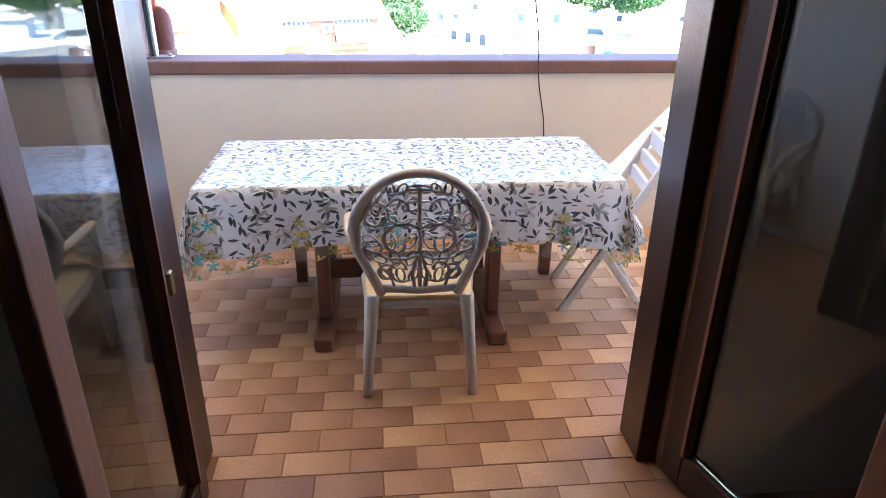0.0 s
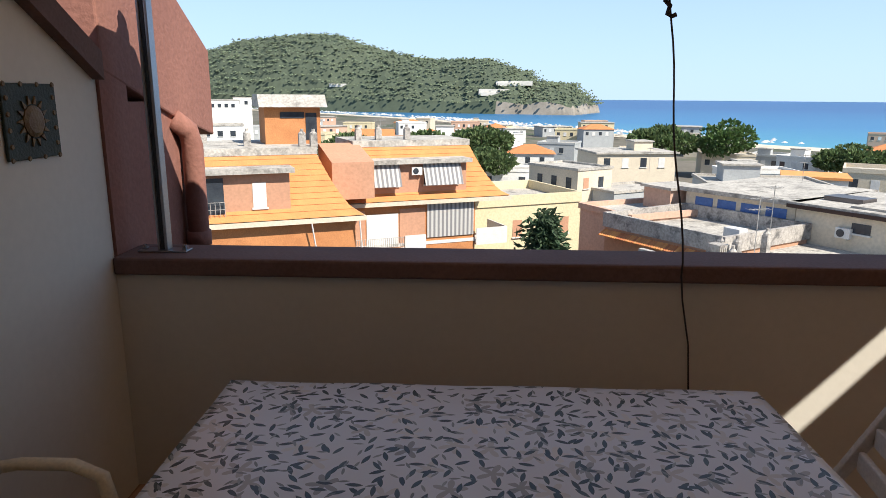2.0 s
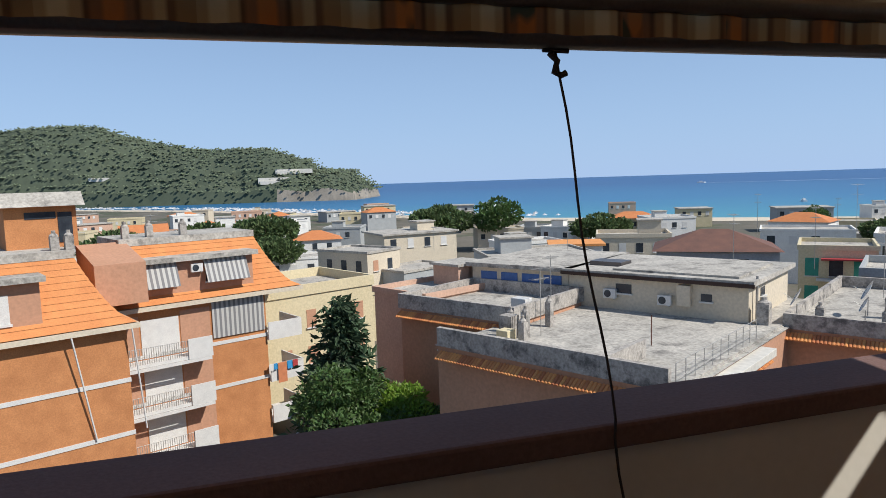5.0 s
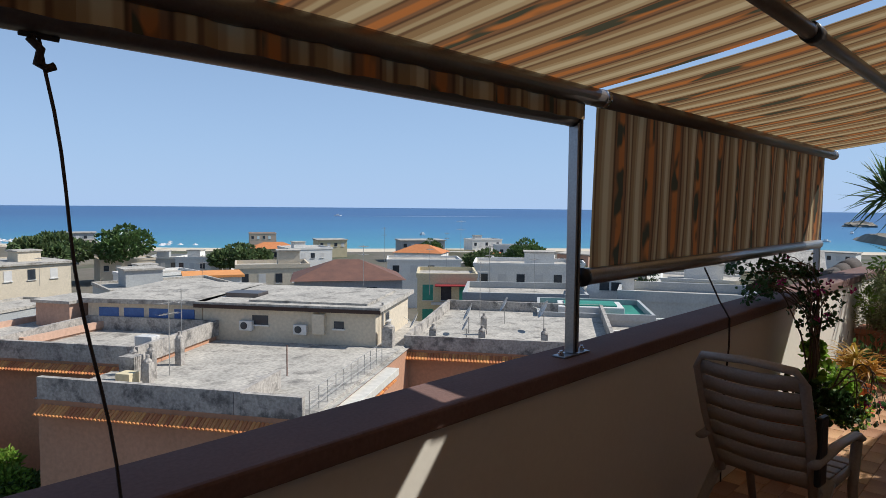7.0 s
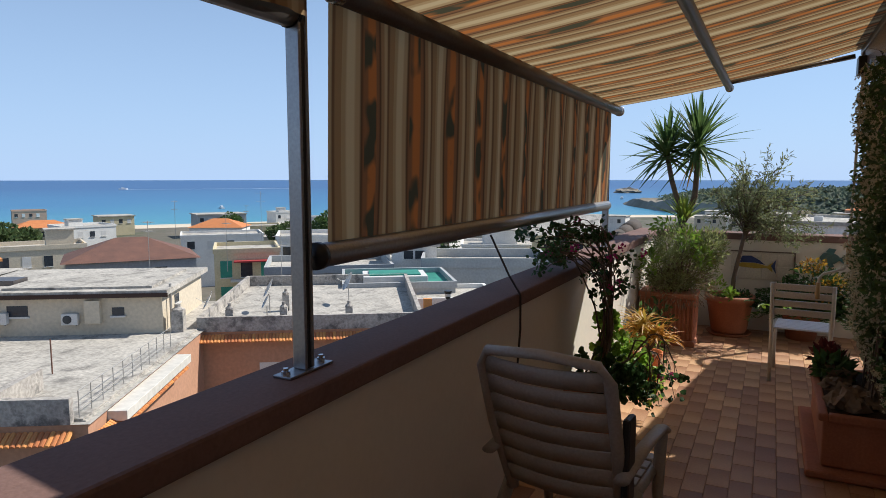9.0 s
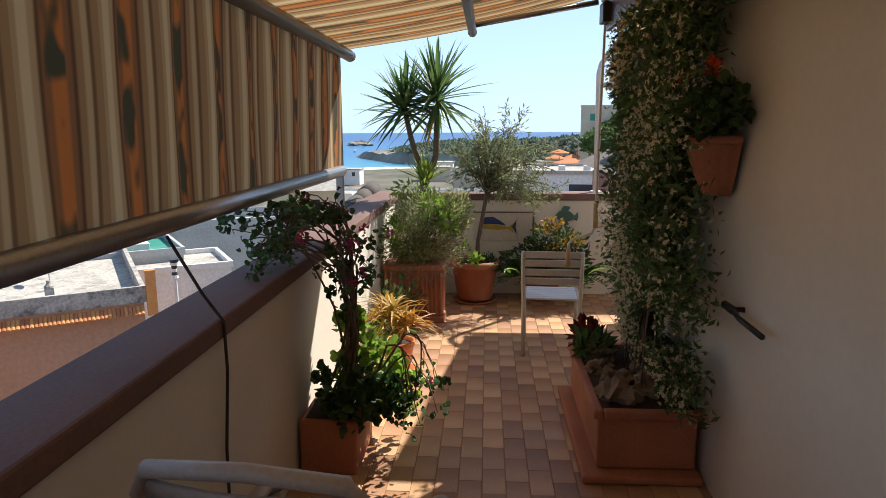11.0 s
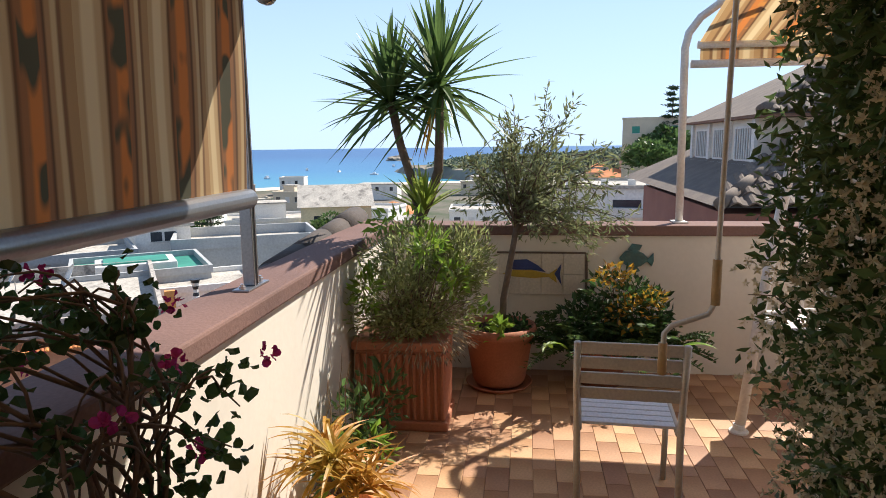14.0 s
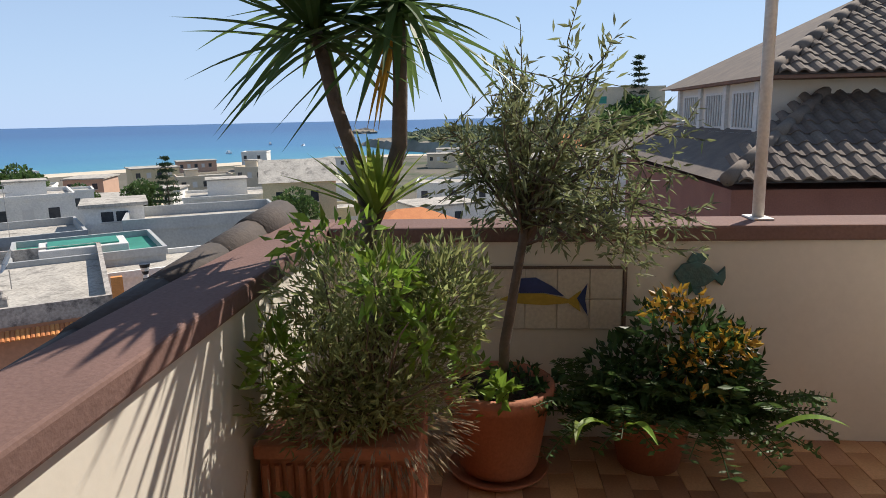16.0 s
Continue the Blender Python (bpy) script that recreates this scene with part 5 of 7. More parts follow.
def mansard(x0, x1, y0, y1, ze, zt, inset, parent):
    """Steep tiled skirt round a flat roof, in courses."""
    for k in range(12):
        vs, fs = [], []
        q0, q1 = k / 12, (k + 1) / 12 + 0.012
        i0, i1 = inset * q0 ** 0.62, inset * min(q1, 1.0) ** 0.62
        z0, z1 = ze + (zt - ze) * q0 + 0.06, ze + (zt - ze) * q1
        o = len(vs)
        for i_, z in ((i0, z0), (i1, z1)):
            vs += [tuple(mO @ Vector(v)) for v in ((x0 + i_, y0 + i_, z), (x1 - i_, y0 + i_, z), (x1 - i_, y1 - i_, z), (x0 + i_, y1 - i_, z))]
        fs += [(o + j, o + (j + 1) % 4, o + 4 + (j + 1) % 4, o + 4 + j) for j in range(4)]
        part("roof_course", (vs, [], fs), M_ROOFTILE, parent)
    part("gutter", box(x0 - 0.1, x1 + 0.1, y0 - 0.1, y1 + 0.1, ze - 0.28, ze - 0.0, m=mO), M_BEIGE, parent, "pale eave gutter")
    part("flat_roof", box(x0 + inset - 0.2, x1 - inset + 0.2, y0 + inset - 0.2, y1 - inset + 0.2, zt - 0.4, zt + 0.05, m=mO), M_ROOFDECK, parent)


for x0, x1, y0, y1, over in ((-13.0, 0.0, 0.0, 12.0, 0.0), (0.01, 10.6, 4.6, 14.0, 2.2)):
    part("wall", box(x0 + 0.5, x1 - 0.5, y0 + 0.5, y1, GROUND_Z, -5.9, m=mO), M_BRICKW, hO, "orange brick wall")
    mansard(x0 - (1.3 if over else 0.0), x1 + over, y0, y1 + 1, -5.68, -1.52, 2.6, hO)
    for z in (-9.1, -12.2):
        part("band_course", box(x0 + 0.46, x1 - 0.46, y0 + 0.46, y1, z, z + 0.25, m=mO), M_SHUT, hO, "pale floor band")
# dormers with their openings, a loggia in each
M_ORANGEDOOR = mat("orange_shutter_wood", (0.55, 0.20, 0.05), None, 0.6, 2, 20, 0.05)
for x0, x1, y0, zt, wins in ((-11.6, -4.5, 0.75, -2.82, ((-6.73, 0.8, -4.9, 1.5, M_SHUT),)), (-0.2, 9.4, 5.3, -3.02, ((2.2, 1.8, -4.6, 1.4, M_PANE), (6.0, 2.7, -4.6, 1.4, M_PANE)))):
    part("dormer", box(x0, x1, y0, y0 + 3.0, -5.3, zt, m=mO), M_SALMON, hO, "salmon dormer front")
    part("dormer_roof", box(x0 - 0.9 if x0 > -5 else x0, x1 + 0.25, y0 - 0.55, y0 + 3.0, zt + 0.002, zt + 0.3, m=mO), M_ROOFDECK, hO, "weathered concrete slab")
    for s, w, z, h, f in wins:
        part("window", box(s, s + w, y0 - 0.03, y0 - 0.001, z, z + h, m=mO), f, hO)
        part("window_sill", box(s - 0.08, s + w + 0.08, y0 - 0.1, y0 - 0.002, z - 0.12, z - 0.004, m=mO), M_SHUT, hO)
# flat dark panels stand in for the shade inside the loggias
for x0, x1, y0, y1 in ((-11.4, -8.4, 0.62, 0.748), (-0.75, 1.5, 5.17, 5.298)):
    part("loggia", box(x0, x1, y0, y1, -5.3, -3.05, m=mO), M_PANE, hO, "loggia opening, its shade made as a flat dark panel")
    part("loggia_pier", box(x0 + 1.45, x0 + 1.85, y0 - 0.05, y0 - 0.002, -5.3, -3.05, m=mO), M_SALMON, hO)
part("loggia_door", box(-0.35, 0.25, 5.12, 5.168, -5.3, -3.5, m=mO), M_ORANGEDOOR, hO, "orange wooden shutter")
railing(mO, [(-11.4, 0.4, -5.3), (-8.4, 0.4, -5.3)], 0.85, step=0.25, wires=2)
railing(mO, [(-0.7, 4.95, -5.3), (1.4, 4.95, -5.3)], 0.85, step=0.2, wires=2)
part("cheek_wall", prism([(0.9, -5.1), (0.9, -2.6), (5.2, -1.6), (5.2, -5.1)], -4.3, -1.4, "x"), M_SALMON, hO, "salmon wall between the roofs, its paint flaking").matrix_basis = mO @ pose(3.0, 2.3, 0)
aircon(mO @ pose(5.35, 5.3, 0, 0, 0, 90), 0, 0, -3.85)
part("brick_hut", box(-5.2, -1.5, 5.5, 8.5, -1.47, 0.97, m=mO), M_BRICKW, hO, "orange brick stair hut")
part("hut_window", box(-2.5, -1.75, 5.46, 5.499, -1.2, 0.6, m=mO), M_PANE, hO)
part("hut_clerestory", box(-4.2, -2.6, 5.46, 5.499, 0.25, 0.65, m=mO), M_PANE, hO)
part("hut_roof", prism([(4.9, 0.98), (9.1, 0.98), (8.4, 1.8), (5.7, 1.8)], -5.6, -1.1, "x"), M_ROOFDECK, hO, "grey hipped hut roof").matrix_basis = mO
for x, y in ((-10, 4), (-3.2, 3.2), (-2.5, 3.0), (1.8, 8.0), (3.4, 8.2), (5.6, 8.0), (-9.0, 8), (-6.5, 4.5)):
    chimney(mO, x, y, -1.46, hO, 0.75, 0.22)
for x0, x1 in ((-3.4, -2.5), (-0.35, 0.15)):
    part("downpipe", tube([mO @ Vector((x0, -0.05, -5.9)), mO @ Vector((x1, 0.38, -12))], 0.05, n=6), M_SHUT, hO)
for i, z in enumerate((-9.2, -12.3, -15.4)):
    b = part("balcony", box(0.2, 5.6, 3.9, 5.09, z - 0.2, z + 0.02, m=mO), M_SHUT, hO, "white balcony")
    part("balcony_front", box(4.0, 5.6, 3.8, 3.899, z - 0.2, z + 1.15, m=mO), M_SHUT, b)
    part("balcony_side", box(0.2, 0.32, 3.901, 5.09, z + 0.022, z + 0.8, m=mO), M_SHUT, b)
    part("shutter", box(1.5, 3.9, 5.06, 5.099, z + 0.1, z + 2.6, m=mO), M_SHUT, hO, "pale roller shutter")
    part("shaded_bay", box(0.1, 1.4, 5.06, 5.099, z + 0.1, z + 2.9, m=mO), M_SALMON, hO)
    part("shaded_bay", box(4.0, 6.0, 5.06, 5.099, z + 0.1, z + 2.9, m=mO), M_SALMON, hO)
    railing(mO, [(0.3, 3.95, z), (4.0, 3.95, z)], 1.05, step=0.14, wires=1)
    part("valance", box(0.3, 5.5, 3.78, 3.86, z - 0.42, z - 0.21, m=mO), M_SHUT, b, "scalloped white valance")
    c = part("side_balcony", box(10.102, 12.75, 4.9, 8.2, z - 0.2, z + 0.02, m=mO), M_SHUT, hO, "white side balcony")
    part("balcony_wall", box(10.102, 12.75, 4.8, 4.899, z - 0.2, z + 1.1, m=mO), M_SHUT, c)
    part("balcony_wall", box(12.65, 12.75, 4.901, 8.2, z + 0.022, z + 1.1, m=mO), M_SHUT, c)
M_GSTRIPE = striped("grey_striped_blind", [(0.0, (0.6, 0.58, 0.54)), (0.5, (0.26, 0.25, 0.25))], 0.34, 0, None, 0.2)
part("striped_blind", box(6.15, 9.93, 5.0, 5.05, -8.57, -6.04), M_GSTRIPE, hO, "grey and white striped balcony blind").matrix_basis = mO
for x0, x1 in ((2.0, 4.05), (5.86, 8.85)):
    part("striped_dormer_blind", prism([(4.50, -4.58), (4.54, -4.60), (5.24, -2.98), (5.20, -2.96)], x0, x1, "x"), M_GSTRIPE, hO, "grey striped window blind").matrix_basis = mO
M_WASH1 = mat("orange_towel", (0.6, 0.22, 0.1), None, 0.9, 3, 30, 0.2)
M_WASH2 = mat("blue_towel", (0.05, 0.3, 0.6), None, 0.9, 3, 30, 0.2)
wash = thing("laundry", "coloured towels hung on the side balcony", "laundry")
for x, w, h, f in ((10.6, 0.7, 1.5, M_WASH1), (11.35, 0.4, 0.6, M_WASH2), (11.8, 0.4, 0.5, M_REDCLOTH), (9.9, 0.35, 0.5, M_SHUT), (10.3, 0.25, 0.45, M_WASH2)):
    part("towel", box(x, x + w, 4.66, 4.70, -11.15 - h, -11.15, m=mO), f, wash)
part("line", tube([mO @ Vector((10.12, 4.68, -11.14)), mO @ Vector((12.7, 4.68, -11.14))], 0.012, n=5), M_RAIL, wash)

# pink, yellow and beige neighbours
P_, W_, S_, B_, G_ = M_PANE, M_WHITEH, M_SHUT, M_BLUEBLIND, M_GREENSHUT
house("tall pale salmon block with a roof terrace", 10.8, 42.3, 27, 8.4, 5.4, -5.9, M_PINK, parapet=0.4, hut=(4.6, 1.6, 3.0, 2.6, 1.5))
house("pale yellow house with brown shutters", -4.0, 53.2, 25, 16.0, 9, -7.4, M_YELLOW, parapet=0.9, wins_f=row(6, 2.0, 2.4, 2.8, 0.9, 1.5, [M_SALMON, P_, M_SALMON]) + row(6, 2.0, 2.4, 5.9, 0.9, 1.5, [M_SALMON]), hut=(4, 4, 4, 3, 1.1))
house("beige flats with a roof terrace", 13.5, 79.3, 37, 6.0, 8.5, -6.8, M_BEIGE, parapet=0.3, wins_f=row(2, 1, 2.6, 2.2, 0.9, 1.3, [M_SALMON, P_]), wins_l=row(3, 1, 2.5, 2.2, 0.9, 1.3, [P_]))
house("low grey wing beside the beige flats", 17.5, 77.5, 30, 9, 6, -9.2, M_GREY, parapet=0.3, wins_f=row(2, 2, 3, 1.8, 1.2, 1.0, [P_]))
house("beige villa near the beach", 20.0, 101.0, 10, 12.5, 9, -6.6, M_BEIGE, roof="slab", wins_f=row(4, 1, 2.9, 2.0, 1.0, 1.4, [P_, S_]), hut=(7, 3, 3, 3, 1.6))
house("pale grey flats with roof railings", 24.0, 66.0, -8, 11.5, 8, -6.6, M_GREY, parapet=0.3, wins_f=row(5, 0.8, 2.2, 2.2, 1.0, 1.4, [P_, S_]), hut=(2, 3, 3.5, 3, 1.7))
house("white house with terracotta trim", 37.1, 78.4, -24, 6.5, 6, -7.2, W_, roof="slab", deck=M_ROOFTILE, wins_f=row(3, 0.6, 2.0, 1.8, 0.9, 1.2, [P_]))
house("beige house with a tower and terrace", 49.6, 88.8, -30, 10.5, 8, -7.6, M_BEIGE, parapet=0.6, wins_f=row(4, 0.8, 2.4, 2.2, 1.0, 1.4, [P_, S_]), hut=(6.0, 1.0, 3.2, 3.0, 2.4))
house("olive house with a brown hipped roof", 37.0, 55.5, -36, 10.5, 8, -5.6, M_GREY, roof="hip", deck=M_DARKTILE, wins_f=row(3, 1.0, 3.0, 1.7, 1.0, 1.0, [P_]))
house("white flats near the shore", 80.8, 90.7, -43, 13.5, 9, -8.4, W_, parapet=0.4, wins_f=row(4, 1.0, 3.2, 2.0, 1.2, 1.3, [P_, S_]))
hy, my = house("yellow house with green balconies and a red awning", 53.2, 55.0, -46, 6.8, 8, -6.4, M_YELLOW, parapet=0.5, wins_f=row(3, 0.6, 2.1, 2.6, 1.2, 1.8, [G_, P_]) + row(3, 0.6, 2.1, 5.4, 1.2, 1.8, [G_]))
part("red_awning", box(2.0, 6.6, -1.2, -0.05, -7.3, -7.15, m=my), M_REDCLOTH, hy, "red cloth awning")
part("balcony", box(1.6, 6.7, -1.0, -0.05, -9.4, -9.2, m=my), M_SHUT, hy)
house("long white flats with a roof terrace", 69.0, 60.0, -52, 13.5, 9, -6.4, W_, parapet=0.5, wins_f=row(5, 0.8, 2.5, 2.3, 1.1, 1.3, [P_, S_]), hut=(7, 2, 4, 3, 1.8))
house("grey block with a stained deck", 47.0, 42.5, -52, 11.5, 9, -7.0, M_GREY, parapet=0.7, wins_f=row(3, 1.0, 3.5, 2.5, 1.1, 1.3, [P_]))
hg, mg = house("grey roof with a green covered skylight", 42.0, 30.5, -55, 8.5, 8, -6.7, M_GREY, parapet=0.5, deck=M_TEAL)
part("skylight", box(1.5, 6.5, 1.0, 4.5, -6.5, -5.9, m=mg), M_SHUT, hg, "white skylight frame", bevel=0.05)
part("skylight_cloth", box(2.0, 6.0, 1.5, 4.0, -5.898, -5.8, m=mg), M_TEAL, hg)
house("small house with an orange roof by the pines", 8.8, 141.6, -4, 10, 8, -10.0, W_, roof="hip", wins_f=row(3, 1, 3, 2, 1, 1.3, [P_]))
house("white villa among pines", -25.0, 149.0, 8, 9, 8, -8.0, W_, roof="gable", wins_f=row(3, 1, 2.6, 2, 1, 1.3, [P_]))
house("white stepped villa by the beach", -9.5, 151.0, 2, 9.5, 8, -7.2, W_, parapet=0.6, wins_f=row(3, 1, 2.8, 2.2, 1.1, 1.4, [P_]), hut=(3, 2, 4, 4, 2.2))
house("white house behind the yellow one", 2.5, 111.5, -3, 9, 8, -10.5, W_, parapet=0.4, wins_f=row(3, 1, 2.8, 2.2, 1.1, 1.4, [P_, S_]))
house("white roof hut with two windows", 56.5, 35.0, -60, 4.4, 5, -5.0, W_, roof="slab", base=-12, wins_f=row(2, 1.2, 1.1, 1.2, 0.9, 0.8, [P_]))
house("long grey roof with a dark parapet", 53.5, 30.0, -64, 11.5, 8, -6.4, M_GREY, parapet=0.9)
house("white villa with a roof terrace and awning", 87.0, 41.5, -66, 11, 9, -8.2, W_, parapet=0.4, wins_f=row(4, 0.8, 2.6, 2.2, 1.1, 1.4, [P_, S_]), hut=(3, 2, 5, 4, 2.2))
house("pale peach gabled house", 81.6, 29.2, -72, 8.5, 9, -5.6, M_YELLOW, roof="gable", deck=M_ROOFDECK, wins_f=row(2, 1.5, 4.0, 2.4, 0.9, 1.3, [P_]), wins_l=row(2, 1.5, 4.0, 2.4, 0.9, 1.3, [P_]))
house("small white house by the trees", 95.7, 66.3, -55, 6.5, 6, -8.2, W_, parapet=0.4, wins_f=row(2, 1.0, 2.6, 2.0, 1.0, 1.2, [P_]))
hm, mm_ = house("white modern house with recessed balconies", 49.5, 0.8, -97, 8.0, 9, -1.3, W_, parapet=0.25, wins_f=((4.2, 1.7, 1.8, 1.0, P_), (4.2, 3.9, 1.8, 1.3, P_), (1.0, 1.6, 1.0, 0.9, S_), (7.0, 1.7, 0.8, 1.0, P_)), base=-12)
part("balcony", box(3.9, 6.3, -0.6, -0.05, -3.1, -2.5, m=mm_), M_SHUT, hm, "white balcony front")
for x in (1.0, 3.4, 5.2, 6.4):
    part("roof_vent", box(x, x + 0.5, 2.5, 3.0, -1.2, -0.85, m=mm_), M_SHUT, hm)
house("low white roofs with a green edge", 40.8, 26.2, -58, 8.0, 6, -7.2, W_, parapet=0.4)
house("pale villa with green shutters on the hill", 154.6, -18.5, -100, 15.5, 12, 6.6, M_BEIGE, parapet=0.4, wins_f=((2.0, 3.0, 1.6, 1.5, G_), (10.0, 3.0, 1.6, 1.5, G_), (6.0, 6.4, 1.6, 1.5, P_)), base=-14)
house("far white flats on the plain", -85.0, 214.5, 20, 12, 9, -0.2, W_, parapet=0.3, wins_f=row(5, 1, 2.1, 2.2, 1.1, 1.2, [P_]))
house("far white tower on the plain", -79.0, 228.0, 18, 6, 6, 0.6, W_, parapet=0.3, wins_f=row(2, 1, 2.6, 2.2, 1.1, 1.2, [P_]))
house("white flats behind the brick house", -56.0, 140.0, 20, 9, 8, -4.8, W_, parapet=0.3, wins_f=row(3, 1, 2.6, 2.2, 1.1, 1.2, [P_]))
house("house with a small orange roof", -13.0, 171.0, 4, 8, 7, -8.2, W_, roof="hip", wins_f=row(2, 1, 3.6, 2.2, 1.1, 1.2, [P_]))
# scattered houses farther off, each built the same way with its own size and tone
rng = np.random.default_rng(21)
walls = [W_, W_, M_BEIGE, M_GREY, M_YELLOW, M_PINK]
tones = {id(W_): "white", id(M_BEIGE): "beige", id(M_GREY): "grey", id(M_YELLOW): "pale yellow", id(M_PINK): "pale salmon"}


def shore_dist(x, y):
    return min(math.hypot(x - a, y - b) for a, b in shore)


taken = [(28, 38), (14, 60), (0, 60), (40, 60), (60, 60), (75, 60), (40, 25), (95, 45), (85, 28), (20, 75), (28, 72), (5, 145), (-20, 150), (55, 95), (88, 95), (25, 105)]
placed = 0
for k in range(900):
    az, D = rng.uniform(-22, 99), rng.uniform(62, 420)
    x, y = D * math.sin(radians(az)), D * math.cos(radians(az))
    if shore_dist(x, y) < 34 or any(math.hypot(x - a, y - b) < 13 for a, b in taken) or placed > 95:
        continue
    if x * 0.62 + y * 0.55 > 255 and az > 12 or (az > 60 and D > 270):
        continue
    inland = min(abs(x - a) + abs(y - b) for a, b in shore)
    taken.append((x, y))
    placed += 1
    wl = walls[rng.integers(0, len(walls))]
    rf = ("flat", "flat", "flat", "slab", "flat", "slab", "flat", "hip")[rng.integers(0, 8)]
    w, d = rng.uniform(8, 15), rng.uniform(7, 11)
    house(f"far {tones[id(wl)]} house with a {'tiled' if rf == 'hip' else 'flat'} roof", x, y, -az + rng.uniform(-25, 25), w, d, rng.uniform(-13.0, -9.6), wl, roof=rf,
          wins_f=row(int(w / 2.6), 0.8, 2.5, 2.2, 1.1, 1.3, [P_, S_]), hut=(2, 2, 3, 3, 1.8) if rf == "flat" and rng.uniform() < 0.5 else None)
for k in range(46):
    x, y = rng.uniform(190, 330), rng.uniform(-150, -20)
    zz = -14 + 0.16 * max(0, -y - 20) + 0.02 * (330 - x) + rng.uniform(0, 6)
    wl = walls[rng.integers(0, len(walls))]
    house(f"{tones[id(wl)]} villa on the wooded slope", x, y, -95 + rng.uniform(-20, 20), rng.uniform(7, 12), 8, zz, wl, roof=("slab", "hip")[rng.integers(0, 2)], base=zz - 7,
          wins_f=row(3, 0.8, 2.4, 2.2, 1.1, 1.3, [P_]))
for x, y, z, h in ((36, 44, -6, 4.5), (58, 66, -7, 6.0), (64, 58, -7, 7), (47, 47, -7, 5.5), (70, 66, -7, 5), (30, 60, -7, 4), (44, 37, -6.5, 5), (22, 80, -7, 3), (-12.5, 50, -3, 3.4), (-6.5, 52.5, -3, 3.0), (52, 38, -6.5, 4.0), (38, 33, -6.5, 4.2)):
    aerial(x, y, z, h, x * 7 % 90)

# ---- neighbouring tiled roof beyond the end wall ----
hn = thing("neighbour_house", "brown rendered house with a weathered grey-brown tiled roof and dormer", "house")
M_NTILE = mat("grey_brown_concrete_tile", (0.185, 0.145, 0.115), (0.125, 0.10, 0.085), 0.9, 3, 30, 0.3, rand=0.2, stain=((0.26, 0.23, 0.2), 3, 0.66))
EX, EY, EZ = 17.0, -1.05, 0.55          # eave corner
part("wall", box(EX - 0.1, EX + 8, EY - 12, EY - 0.15, GROUND_Z, EZ - 0.12), M_BROWN, hn, "brown-red rendered wall")
# one tile shape shared by all tiles of the slopes
me = bpy.data.meshes.new("roof_tile")
W2, LEN = 0.30, 0.40
prof = [(-0.5, 0.0), (-0.32, 0.055), (-0.14, 0.075), (0.04, 0.05), (0.2, 0.012), (0.5, 0.0)]
tv = [(yy, -a * W2 * 1.04, z + up) for yy, up in ((0.0, 0.03), (LEN, 0.0)) for a, z in prof] + [(0.0, -a * W2 * 1.04, z - 0.005) for a, z in prof]
k6 = len(prof)
tf = [(i, i + 1, k6 + i + 1, k6 + i) for i in range(k6 - 1)] + [(2 * k6 + i, 2 * k6 + i + 1, i + 1, i) for i in range(k6 - 1)]
me.from_pydata(tv, [], tf)
me.materials.append(M_NTILE)
rng = np.random.default_rng(5)


def tiled_slope(x0, y0, z0, run, rise, cols, hips):
    """A hipped slope that rises along +x from its eave; the hip runs back from the corner (x0, y0)."""
    bm = bmesh.new()
    q = [bm.verts.new(v) for v in ((x0, y0, z0), (x0, y0 - 12, z0), (x0 + run, y0 - 12, z0 + rise), (x0 + run, y0 - run, z0 + rise), (x0 + 2 * run, y0, z0))]
    for f in ((q[0], q[1], q[2], q[3]), (q[0], q[3], q[4]), (q[2], q[1], q[4], q[3])):
        bm.faces.new(f)
    part("roof_deck", bm, M_NTILE, hn, "dark brown roof underlay")
    length = math.hypot(run, rise)
    sm = pose(x0, y0, z0 + 0.01, 0, -math.degrees(math.atan2(rise, run)), 0)
    for c in range(int(length / 0.34)):
        s = c * 0.34
        j0 = int(s / length * run / W2) + 1
        for j in range(j0, j0 + cols):
            o = new("roof_tile", me)
            o.parent = hn
            o.matrix_basis = sm @ pose(s, -(j + 0.1) * W2 + rng.uniform(-0.008, 0.008), rng.uniform(0, 0.008))
    for i in range(hips):
        k0, k1 = i / hips, (i + 1.12) / hips
        a = Vector((x0 + run * k0, y0 - run * k0, z0 + rise * k0 + 0.06))
        b = Vector((x0 + run * k1, y0 - run * k1, z0 + rise * k1 + 0.06))
        part("hip_tile", tube([a, b], 0.115, n=10, r2=0.095), M_NTILE, hn, smooth=True)


tiled_slope(EX - 0.3, EY, EZ, 5.6, 3.0, 11, 15)
tiled_slope(18.4, -2.2, 2.2, 3.8, 2.0, 10, 10)
# the dormer stands on the side slope, its shuttered front turned to the bay
part("dormer", box(19.1, 24.4, -7.0, -2.4, 0.6, 2.14), M_WALL, hn, "pale dormer wall")
part("dormer_eave", box(18.42, 24.6, -7.0, -2.21, 2.142, 2.198), M_DARKTILE, hn, "dark dormer eave")
for i in range(3):
    xa = 19.35 + i * 1.7
    wd = part("window", box(xa, xa + 1.2, -2.399, -2.37, 1.25, 2.0), M_SHUT, hn, "pale slatted shutter")
    for k in range(7):
        part("slat", box(xa + 0.06 + k * 0.16, xa + 0.13 + k * 0.16, -2.369, -2.35, 1.3, 1.95), M_RAIL, wd)
for i in range(4):
    part("pilaster", box(19.1 + i * 1.7, 19.3 + i * 1.7, -2.399, -2.33, 1.2, 2.13), M_SHUT, hn, "white pilaster")
part("dormer_sill", box(19.0, 24.5, -2.399, -2.26, 1.15, 1.199), M_SHUT, hn, "white sill")

